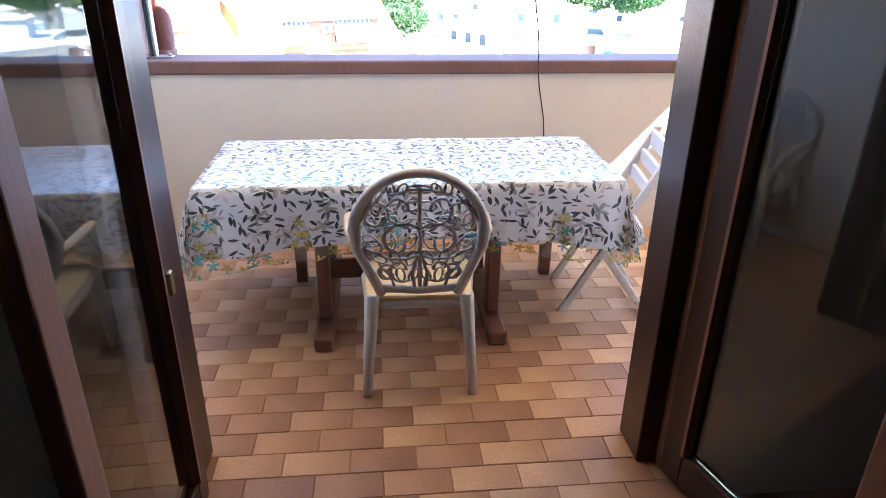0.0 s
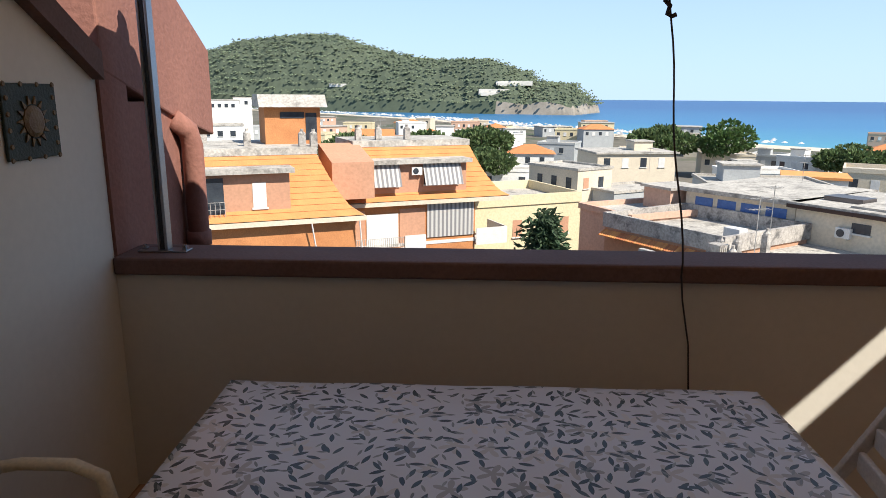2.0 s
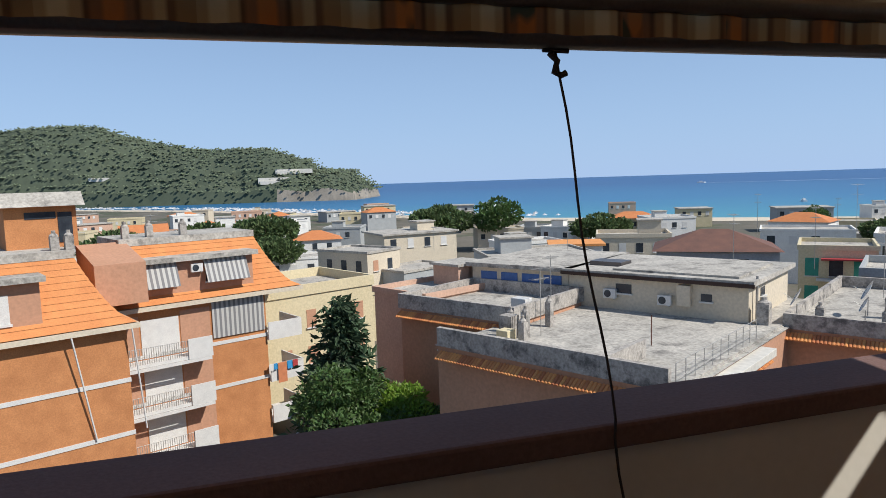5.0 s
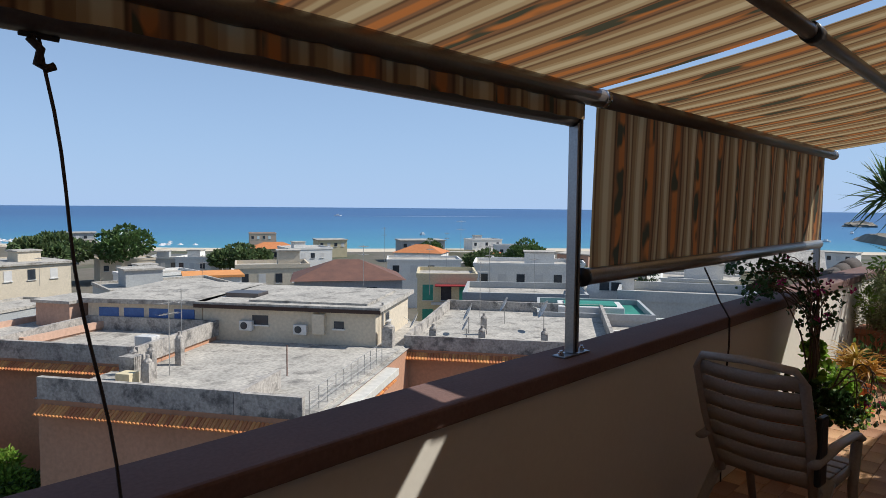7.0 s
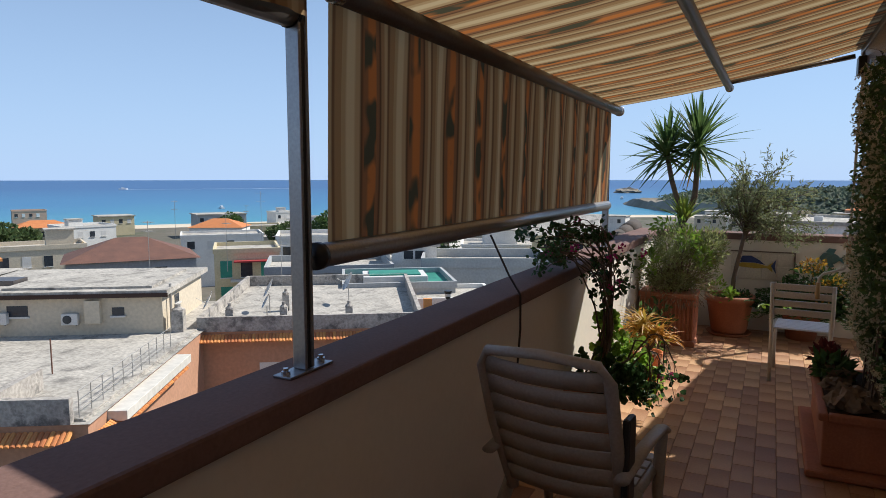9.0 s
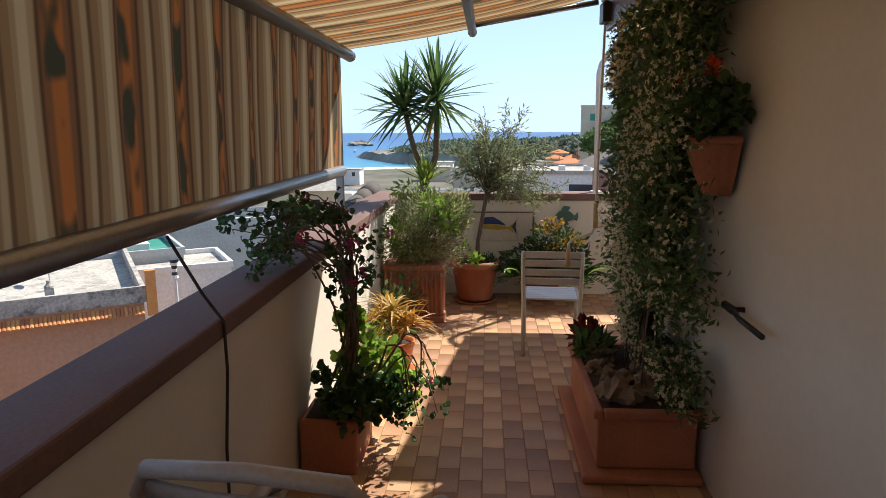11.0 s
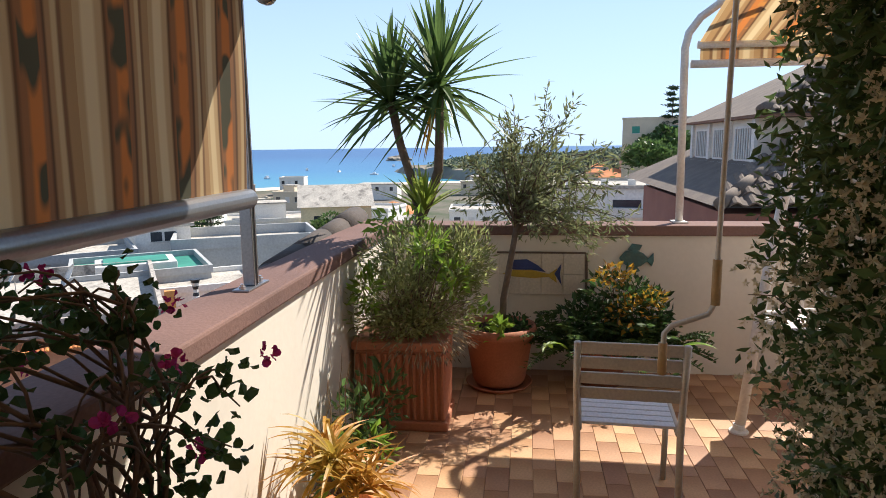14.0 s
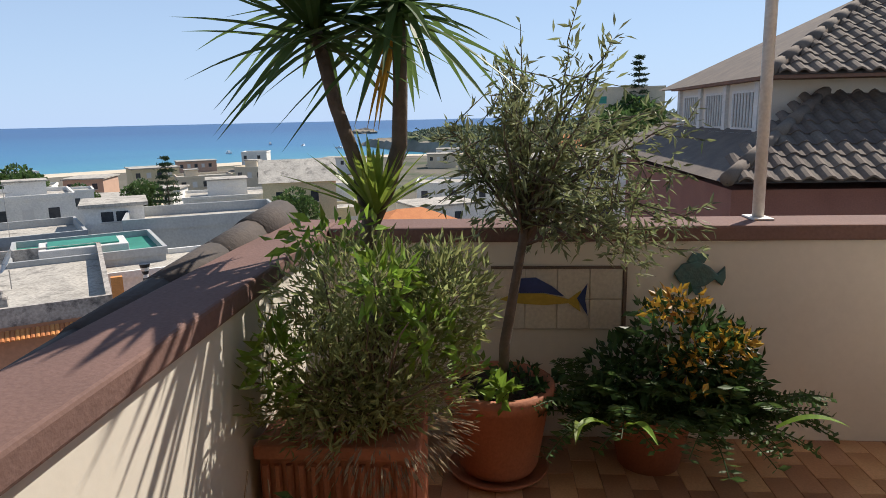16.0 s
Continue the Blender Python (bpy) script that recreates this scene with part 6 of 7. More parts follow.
# ---- floor tiles ----
TLX, TLY, JT = 0.24, 0.12, 0.002
tile_me = bpy.data.meshes.new("floor_tile")
bm = box(JT / 2, TLX - JT / 2, JT / 2, TLY - JT / 2, -0.012, -0.003)
top = [f for f in bm.faces if f.normal.z > 0.5]
ext = bmesh.ops.inset_region(bm, faces=top, thickness=0.003, depth=0.003)
bm.to_mesh(tile_me)
bm.free()
tile_me.materials.append(M_TILE)


def tile_uv(me):
    """Along and across each tile, 0 to 1."""
    lay = me.uv_layers.new(name="UVMap")
    idx = np.zeros(len(me.loops), int)
    me.loops.foreach_get("vertex_index", idx)
    base = np.array([(v[0] / TLX, v[1] / TLY) for v in vs0], np.float32)
    lay.data.foreach_set("uv", base[idx % len(vs0)].ravel())


vs0 = [tuple(v.co) for v in tile_me.vertices]
tile_uv(tile_me)
floor = tagged(thing("floor", "terracotta klinker tiles laid in staggered rows", "floor"), kind="structure")
rng = np.random.default_rng(8)
rest, count = [], 0
fs0 = [tuple(p.vertices) for p in tile_me.polygons]
jv, jf = [], []
rows_y = [(YP - 0.005 - TLY * (j + 1)) for j in range(47)]
for j, y in enumerate(rows_y):
    x = XW + 0.01 - (j % 2) * TLX * 0.5
    while x < XE - 0.01:
        x0, x1 = max(x, XW + 0.004), min(x + TLX, XE - 0.004)
        indoor = YH - 0.32 < y < YH and x1 > DX0 + 0.01 and x0 < DX1 - 0.01
        if indoor:
            x0, x1 = max(x0, DX0 + 0.005), min(x1, DX1 - 0.005)
        inside = y > YH or indoor or (x > XC and y > -2.4)
        if inside and x1 - x0 > 0.03:
            dz, rt = rng.uniform(-0.001, 0.001), rng.uniform(-0.25, 0.25)
            near = (-0.75 < x < 1.0 and YH < y < 2.15) or (5.6 < x < 8.6 and 1.7 < y < 2.75)
            full = x1 - x0 > TLX - 0.001
            if near and full and count < 300:
                o = new("tile", tile_me)
                o.parent = floor
                o.matrix_basis = pose(x, y, dz, 0, 0, rt)
                count += 1
            else:
                o = len(jv)
                sx = (x1 - x0) / TLX
                jv += [(x0 + a * sx, y + b, c + dz) for a, b, c in vs0]
                jf += [tuple(k + o for k in f) for f in fs0]
        x += TLX
field = part("tile_field", (jv, [], jf), M_TILE_I, floor)
tile_uv(field.data)
tagged(field, "terracotta floor tiles in staggered rows", kind="stuff")

# ---- recliner ----
rec = thing("recliner", "beige resin reclining chair with slatted back, seen from behind", "recliner", "", (4.20, 2.79, 0), -6)
# faces local +x; the back leans toward local -x
def rb(y, s):   # point of the back: across, along from seat to top
    return (-0.30 * s - 0.02 * (1 - (y / 0.27) ** 2) * 0.0 - 0.05 + 0.03 * s * s, y, 0.36 + 0.68 * s)
rim = [rb(-0.24, 0.0), rb(-0.265, 0.5), rb(-0.265, 0.9), rb(-0.23, 1.0), rb(0, 1.02), rb(0.23, 1.0), rb(0.265, 0.9), rb(0.265, 0.5), rb(0.24, 0.0)]
part("back_frame", tube(rim, 0.026, n=10, flat=0.8), M_TAUPE, rec, smooth=True)
for i in range(7):
    s0, s1 = 0.09 + i * 0.128, 0.09 + i * 0.128 + 0.109
    bm = bmesh.new()
    k = 6
    lo = [bm.verts.new(Vector(rb(-0.25 + 0.5 * q / k, s0)) + Vector((0.02 * math.sin(math.pi * q / k) * -1, 0, -0.012 * math.sin(math.pi * q / k)))) for q in range(k + 1)]
    hi = [bm.verts.new(Vector(rb(-0.25 + 0.5 * q / k, s1)) + Vector((0.02 * math.sin(math.pi * q / k) * -1, 0, -0.012 * math.sin(math.pi * q / k)))) for q in range(k + 1)]
    for q in range(k):
        bm.faces.new((lo[q], lo[q + 1], hi[q + 1], hi[q]))
    sl = part("back_slat", bm, M_TAUPE, rec, smooth=True)
    md = sl.modifiers.new("thick", "SOLIDIFY")
    md.thickness = 0.012
for i in range(6):
    part("seat_slat", box(-0.02 + i * 0.09, 0.06 + i * 0.09, -0.24, 0.24, 0.375 + i * 0.004, 0.393 + i * 0.004), M_TAUPE, rec, bevel=0.006)
for s in (-1, 1):
    part("arm", tube([(-0.20, s * 0.285, 0.57), (0.1, s * 0.29, 0.605), (0.36, s * 0.29, 0.60), (0.44, s * 0.285, 0.56)], 0.035, n=10, flat=0.55), M_TAUPE, rec, smooth=True)
    part("arm_post", tube([(0.40, s * 0.285, 0.56), (0.38, s * 0.28, 0.30), (0.46, s * 0.275, 0.0)], 0.03, n=8, r2=0.022), M_TAUPE, rec, smooth=True)
    part("leg", tube([(0.05, s * 0.275, 0.42), (-0.18, s * 0.28, 0.2), (-0.30, s * 0.28, 0.0)], 0.03, n=8, r2=0.022), M_TAUPE, rec, smooth=True)
    part("side_rail", tube([(-0.06, s * 0.255, 0.37), (0.5, s * 0.255, 0.39)], 0.022, n=8), M_TAUPE, rec, smooth=True)
bag = part("dark_cushion", box(-0.16, -0.06, -0.30, -0.268, 0.45, 0.80), M_BLACK, rec, "dark strap bag at the side", bevel=0.014)

# ---- white metal garden chair ----
M_CHAIRMETAL = mat("pale_champagne_metal", (0.55, 0.50, 0.42), (0.48, 0.44, 0.37), 0.4, 3, 80, 0.05, metal=0.2)
# seat slats: the light they catch is put into a blue-white colour
M_LITSLAT = mat("lit_seat_slat", (0.70, 0.72, 0.76), (0.64, 0.66, 0.70), 0.45, 3, 80, 0.05)
gc = thing("garden_chair", "pale metal garden chair with seat slats in lit blue-white, back turned", "chair", "", (7.87, 1.785, 0), -4)
for s in (-1, 1):   # faces local +x
    part("back_post", tube([(-0.24, s * 0.215, 0.0), (-0.19, s * 0.22, 0.42), (-0.20, s * 0.225, 0.62), (-0.25, s * 0.225, 0.845)], 0.016, n=8), M_CHAIRMETAL, gc, smooth=True)
    part("front_leg", tube([(0.24, s * 0.215, 0.0), (0.20, s * 0.215, 0.43)], 0.015, n=8), M_CHAIRMETAL, gc, smooth=True)
    part("seat_rail", tube([(-0.19, s * 0.212, 0.43), (0.21, s * 0.212, 0.445)], 0.014, n=8), M_CHAIRMETAL, gc, smooth=True)
for i, z in enumerate((0.60, 0.675, 0.75, 0.82)):
    xx = -0.197 - 0.053 * (z - 0.62) / 0.225
    part("back_slat", box(xx - 0.007, xx + 0.007, -0.21, 0.21, z - 0.027, z + 0.027), M_CHAIRMETAL, gc, bevel=0.004)
for i in range(7):
    part("seat_slat", box(-0.18 + i * 0.058, -0.132 + i * 0.058, -0.20, 0.20, 0.447, 0.462), M_LITSLAT, gc, "seat slat with the light on it put into a blue-white", bevel=0.004)

# ---- crank rod hanging from the awning ----
crank = thing("awning_crank", "pale metal awning crank with wooden grips, hanging from its eye", "awning crank", "", (0, 0.035, 0.03))
cr = [(7.46, 1.46, 2.55), (7.48, 1.47, 1.9), (7.50, 1.475, 1.18), (7.50, 1.48, 1.02), (7.50, 1.50, 0.98), (7.50, 1.64, 0.93), (7.50, 1.665, 0.90), (7.50, 1.668, 0.74)]
part("rod", tube(cr, 0.011, n=8), M_CHAIRMETAL, crank, smooth=True)
M_GRIP = mat("worn_wooden_grip", (0.45, 0.30, 0.14), (0.36, 0.23, 0.1), 0.6, 6, 60, 0.1)
part("grip", tube([(7.50, 1.475, 1.02), (7.50, 1.475, 1.20)], 0.018, n=10), M_GRIP, crank, "wooden grip", True)
part("grip", tube([(7.50, 1.668, 0.73), (7.50, 1.668, 0.86)], 0.018, n=10), M_GRIP, crank, "wooden grip", True)
part("hook", tube([(7.46, 1.46, 2.55), (7.45, 1.46, 2.60), (7.42, 1.47, 2.62), (7.40, 1.48, 2.58)], 0.009, n=6), M_ALU, crank, smooth=True)

# ---- second, smaller awning beyond the corner ----
cano = thing("corner_awning", "striped orange awning on a bent white post over the far corner", "awning")
part("post", tube([(9.88, 1.13, 1.105), (9.88, 1.14, 2.34), (9.87, 1.12, 2.44), (9.85, 1.05, 2.54), (9.80, 0.94, 2.62), (9.6, 0.62, 2.78)], 0.028, n=12), M_WPAINT, cano, smooth=True)
part("foot_plate", box(9.80, 9.96, 1.08, 1.18, 1.099, 1.108), M_WPAINT, cano, bevel=0.002)
part("front_bar", tube([(9.86, 1.10, 2.225), (9.86, -1.6, 2.225)], 0.028, n=10), M_WPAINT, cano, smooth=True)
part("rear_bar", tube([(9.86, 1.06, 2.355), (9.86, -1.6, 2.355)], 0.026, n=10), M_WPAINT, cano, smooth=True)
vs = [(9.86 - 2.0 * q, 1.05 - 2.6 * r, 2.37 + 0.56 * q) for q in (0, 0.25, 0.5, 0.75, 1) for r in np.linspace(0, 1, 12).tolist()]
M_AWN2 = striped("orange_striped_cloth", STRIPES, 0.34, 1, ((0.5, 0.2, 0.05), 0.33, 0.47), 0.6)
part("valance", ([(9.862, 1.04 - 2.6 * i / 11, z) for z in (2.335, 2.25) for i in range(12)], [], [(i, i + 1, i + 13, i + 12) for i in range(11)]), M_AWN2, cano, "striped strip between the bars")
part("cloth", (vs, [], [(j * 12 + i, j * 12 + i + 1, j * 12 + i + 13, j * 12 + i + 12) for j in range(4) for i in range(11)]), M_AWN2, cano, "orange and brown striped cloth", True)

# ---- garden swing ----
sw = thing("garden_swing", "white painted garden swing frame with a resin tray on its leg", "garden swing")
part("leg", tube([(8.70, 1.005, 0.0), (8.77, 0.88, 0.9), (8.83, 0.74, 1.75)], 0.030, n=12), M_WPAINT, sw, smooth=True)
part("leg", tube([(9.45, 0.42, 0.0), (9.15, 0.55, 0.95), (8.90, 0.64, 1.75)], 0.030, n=12), M_WPAINT, sw, smooth=True)
part("foot_ring", lathe([(0.055, 0), (0.055, 0.012), (0.034, 0.02), (0.034, 0.05)], 14, at=(8.70, 1.005, 0)), M_WPAINT, sw)
part("joint", tube([(8.84, 0.70, 1.58), (8.88, 0.64, 1.78)], 0.045, n=12), M_WPAINT, sw, smooth=True)
part("joint_band", tube([(8.845, 0.69, 1.62), (8.855, 0.675, 1.66)], 0.051, n=12), M_WPAINT, sw, smooth=True)
part("top_tube", tube([(8.87, 0.65, 1.76), (8.87, -1.2, 1.76)], 0.030, n=12), M_WPAINT, sw, smooth=True)
part("tray", prism([(8.62, 0.80), (8.78, 0.86), (9.02, 0.80), (9.10, 0.50), (9.0, 0.30), (8.75, 0.30), (8.62, 0.5)], 0.605, 0.625, "z"), M_PLASTIC, sw, "white resin tray", bevel=0.008)
part("tray_rim", tube([(8.62, 0.80, 0.64), (8.78, 0.86, 0.64), (9.02, 0.80, 0.64), (9.10, 0.50, 0.64), (9.0, 0.30, 0.64), (8.75, 0.30, 0.64), (8.62, 0.5, 0.64), (8.62, 0.80, 0.64)], 0.016, n=8), M_PLASTIC, sw, smooth=True)
part("seat", box(8.7, 9.2, -1.3, 0.25, 0.42, 0.46), M_PLASTIC, sw, bevel=0.01)
part("hanger", tube([(8.9, 0.22, 0.46), (8.88, 0.22, 1.74)], 0.012, n=8), M_WPAINT, sw, smooth=True)

# ---- plaques on the end wall ----
XF = XE - 0.002
M_WTILE = mat("cream_glazed_tile", (0.62, 0.57, 0.48), (0.56, 0.51, 0.43), 0.3, 4, 60, 0.05)
M_BLUE = mat("blue_glaze", (0.04, 0.07, 0.22), (0.03, 0.05, 0.14), 0.3, 10, 60, 0.1)
M_OCHRE = mat("yellow_glaze", (0.50, 0.36, 0.06), None, 0.3, 10, 60, 0.1)
M_TEALG = mat("verdigris_glaze", (0.06, 0.16, 0.16), (0.08, 0.12, 0.10), 0.4, 14, 60, 0.4)
pan = thing("tile_panel", "cream glazed tile panel painted with a blue and yellow sailfish", "wall plaque")
for i in range(4):
    for j in range(2):
        y1 = 2.45 - i * 0.158
        part("tile", box(XF - 0.012, XF, y1 - 0.155, y1, 0.58 + j * 0.155, 0.58 + j * 0.155 + 0.152), M_WTILE, pan, bevel=0.003)
part("border", box(XF - 0.016, XF, 1.80, 1.816, 0.575, 0.895), M_STEM, pan)
part("border", box(XF - 0.016, XF, 1.817, 2.46, 0.888, 0.90), M_STEM, pan)
part("fish_body", prism([(2.42, 0.735), (2.34, 0.765), (2.2, 0.765), (2.08, 0.735), (2.02, 0.78), (2.03, 0.72), (2.02, 0.67), (2.08, 0.715), (2.2, 0.705), (2.34, 0.715)], XF - 0.018, XF - 0.0125, "x"), M_OCHRE, pan, "yellow fish")
part("fish_back", prism([(2.36, 0.768), (2.34, 0.84), (2.24, 0.845), (2.16, 0.80), (2.10, 0.75), (2.2, 0.768)], XF - 0.019, XF - 0.0125, "x"), M_BLUE, pan, "blue sail fin")
part("fish_tail", prism([(2.04, 0.74), (1.99, 0.815), (2.0, 0.735), (1.985, 0.65)], XF - 0.0195, XF - 0.0125, "x"), M_BLUE, pan)
fsh = thing("fish_plaque", "blue-green ceramic fish hung on the end wall", "wall plaque")
part("body", prism([(1.58, 0.86), (1.54, 0.91), (1.47, 0.925), (1.41, 0.895), (1.375, 0.86), (1.34, 0.90), (1.335, 0.84), (1.35, 0.80), (1.385, 0.835), (1.43, 0.80), (1.5, 0.79), (1.55, 0.82)], XF - 0.022, XF, "x"), M_TEALG, fsh, bevel=0.006)
part("fin", prism([(1.52, 0.92), (1.49, 0.965), (1.42, 0.955), (1.44, 0.915)], XF - 0.017, XF, "x"), M_TEALG, fsh)
part("lower_fin", prism([(1.50, 0.795), (1.47, 0.755), (1.43, 0.765), (1.45, 0.80)], XF - 0.017, XF, "x"), M_TEALG, fsh)

# ---- pots and plants ----
rng = np.random.default_rng(31)


def clump(name, centres, k, leaf_l, leaf_w, material, parent, label="", hollow=0.2, up=0.3, droop=0.0):
    sets_p, sets_d = [], []
    for c, r in centres:
        p, d = ball(rng, k, c, r, hollow)
        sets_p.append(p)
        sets_d.append(d + rng.normal(size=d.shape) * 0.7 + [0, 0, up])
    return part(name, leaves(np.concatenate(sets_p), np.concatenate(sets_d), leaf_l, leaf_w, rng, droop=droop, rounded=leaf_w > leaf_l * 0.7), material, parent, label)


def stem(a, b, bend, k=7):
    a, b, bend = Vector(a), Vector(b), Vector(bend)
    return [a.lerp(b, i / k) + bend * math.sin(math.pi * i / k) + Vector(rng.normal(size=3) * 0.006) for i in range(k + 1)]


# jasmine in its trough against the house corner
trough = thing("planter_trough", "long terracotta planter trough with tray, soil and rough stones", "planter")
part("box", prism([(5.80, 1.24), (6.86, 1.24), (6.86, 1.74), (5.80, 1.74)], 0.05, 0.36, "z"), M_POT, trough, bevel=0.015)
part("rim", box(5.775, 6.885, 1.715, 1.765, 0.325, 0.375), M_POT, trough, bevel=0.012)
part("rim", box(5.775, 5.825, 1.23, 1.714, 0.325, 0.375), M_POT, trough, bevel=0.012)
part("rim", box(6.835, 6.885, 1.23, 1.714, 0.325, 0.375), M_POT, trough, bevel=0.012)
part("tray", box(5.72, 6.93, 1.22, 1.82, 0.002, 0.048), M_POT, trough, bevel=0.015)
part("soil", box(5.826, 6.834, 1.25, 1.714, 0.361, 0.366), M_SOIL, trough)
for x, y, s in ((5.95, 1.62, 0.13), (6.18, 1.58, 0.10), (6.35, 1.66, 0.09), (6.05, 1.45, 0.12), (6.55, 1.60, 0.11), (6.28, 1.42, 0.10)):
    bm = bmesh.new()
    bmesh.ops.create_icosphere(bm, subdivisions=3, radius=1)
    for v in bm.verts:
        v.co = Vector((x, y, 0.38)) + v.co * s * 0.75 * (0.75 + 0.8 * noise.noise(v.co * 1.7 + Vector((x * 9, y * 7, 0))) + 0.4 * noise.noise(v.co * 4.6 + Vector((x * 5, y * 3, 2)))) * Vector((1, 0.75, 0.9)).length / 1.3
    tagged(part("stone", bm, M_ROCK), "rough brown stone lying in the planter trough", "stone", "stones in the trough")
jas = thing("jasmine", "star jasmine in white flower climbing up the house corner", "climbing plant")
p_all = []
for k in range(34000):
    z = rng.uniform(0.42, 2.40)
    # the mass widens toward the top and leans off the wall
    x = rng.normal(6.24 + 0.06 * (z - 1), 0.36)
    deep = 0.30 + 0.16 * math.sin(z * 3.1 + x * 5) + 0.10 * noise.noise((x * 4, z * 4, 1.0))
    y = YH + 0.04 + abs(rng.normal(0, 1)) * 0.11 + deep * rng.uniform(0, 0.75)
    if y > 1.57 or x < 5.5 or x > 7.0 or (z < 0.95 and y > 1.42 + max(0.0, z - 0.5) * 0.4):
        continue
    if noise.noise((x * 3.2, y * 3.2, z * 3.2)) < -0.28:
        continue
    p_all.append((x, y, z))
P = np.array(p_all)
part("foliage", leaves(P, rng.normal(size=P.shape) + [0, 0.5, 0.1], 0.046, 0.019, rng), M_JAS, jas, "glossy dark green leaves")
sel = P[(P[:, 1] > 1.36) | (P[:, 0] < 5.95)]
sel = sel[rng.integers(0, len(sel), 7400)] + [-0.03, 0.05, 0]
sel = sel[[noise.noise((a * 2.1, b * 2.1, c * 2.1)) > -0.12 for a, b, c in sel.tolist()]]
part("blossom", stars(sel, rng.normal(size=sel.shape) * 0.6 + [-0.5, 0.9, 0.2], 0.0155, rng), M_PETAL, jas, "small white star flowers")
for i in range(22):
    x0 = rng.uniform(6.0, 6.75)
    part("stem", tube(stem((x0, rng.uniform(1.3, 1.5), 0.36), (rng.normal(6.15, 0.2), rng.uniform(1.25, 1.4), rng.uniform(1.5, 2.4)), (rng.uniform(-0.08, 0.08), rng.uniform(0, 0.05), 0)), 0.006, None, 5, 0.002), M_STEM, jas, smooth=True)
for i in range(30):
    p = P[rng.integers(0, len(P))]
    q = p + [rng.uniform(-0.14, 0.14), rng.uniform(0.03, 0.14), rng.uniform(-0.05, 0.18)]
    part("shoot", tube([p, (p + q) / 2 + [0, 0, 0.03], q], 0.002, None, 4, 0.001), M_STEM, jas, smooth=True)
lamp = thing("wall_lantern", "dark metal wall lantern half hidden by jasmine", "wall lamp")
part("cage", lathe([(0.05, 0), (0.085, 0.16), (0.09, 0.17), (0.02, 0.26)], 6, at=(6.22, 1.47, 1.97)), M_BRONZE, lamp)
part("bracket", tube([(6.22, 1.47, 2.22), (6.22, 1.42, 2.31), (6.22, 1.21, 2.25)], 0.012), M_BRONZE, lamp, smooth=True)
red = thing("red_leaved_plant", "small dark red and green leafed plant in the trough", "plant")
clump("leaves", [((6.72, 1.66, 0.47), (0.11, 0.09, 0.10))], 110, 0.07, 0.04, M_DEEPRED, red, "dark red leaves")
clump("green_leaves", [((6.58, 1.66, 0.44), (0.12, 0.09, 0.08)), ((6.70, 1.62, 0.42), (0.12, 0.08, 0.06))], 130, 0.08, 0.035, M_FERN, red, "green leaves")

# hanging pot on the wall
hp = thing("wall_pot", "ribbed terracotta half pot fixed on the wall with a red geranium", "wall planter")
part("pot", lathe([(0.09, 0.0), (0.135, 0.10), (0.172, 0.21), (0.182, 0.236)], 40, at=(5.72, 1.225, 1.47), ribs=20, depth=0.022, arc=math.pi), M_POT, hp, smooth=True)
part("rim", lathe([(0.180, 0.232), (0.190, 0.240), (0.194, 0.256), (0.188, 0.268), (0.158, 0.268), (0.148, 0.235)], 40, at=(5.72, 1.225, 1.47), arc=math.pi), M_POT, hp, "thick rolled rim", smooth=True)
part("soil", lathe([(0.152, 0.240), (0.08, 0.248), (0.002, 0.250)], 20, at=(5.72, 1.225, 1.47), arc=math.pi), M_SOIL, hp, "dark soil", smooth=True)
gp = thing("wall_geranium", "red flowered geranium in the wall pot", "plant")
clump("leaves", [((5.70, 1.36, 1.80), (0.22, 0.14, 0.10)), ((5.84, 1.38, 1.76), (0.10, 0.10, 0.10)), ((5.55, 1.34, 1.86), (0.16, 0.12, 0.12))], 200, 0.042, 0.04, M_GER, gp)
clump("blossom", [((5.78, 1.42, 1.985), (0.03, 0.03, 0.03)), ((5.58, 1.36, 2.02), (0.03, 0.03, 0.03))], 26, 0.03, 0.026, M_RED, gp, "red blossom")
for i in range(9):
    part("stem", tube(stem((5.68, 1.33, 1.72), (5.68 + rng.uniform(-0.2, 0.2), 1.35 + rng.uniform(0, 0.12), rng.uniform(1.85, 2.05)), (0.03, 0.02, 0)), 0.006, None, 5), M_STEM, gp, smooth=True)
tap = thing("water_tap", "black pipe valve on the house wall", "tap")
part("pipe", tube([(5.44, 1.201, 1.0), (5.44, 1.25, 1.0), (5.34, 1.26, 0.99), (5.1, 1.26, 0.985)], 0.012, n=10), M_BLACK, tap, smooth=True)
part("nozzle", tube([(5.42, 1.252, 1.0), (5.51, 1.26, 1.005)], 0.018, n=10), M_BLACK, tap, smooth=True)

# trailing geranium on the parapet
gpot = thing("square_pot", "dark terracotta square pot against the parapet", "planter")
part("body", prism([(5.74, 2.97), (6.20, 2.97), (6.20, 3.27), (5.74, 3.27)], 0.0, 0.30, "z"), M_POT, gpot, bevel=0.015)
part("soil", box(5.77, 6.17, 3.0, 3.24, 0.301, 0.306), M_SOIL, gpot)
ger = thing("trailing_geranium", "woody trailing geranium with magenta flowers leaning over the coping", "plant")
tips = []
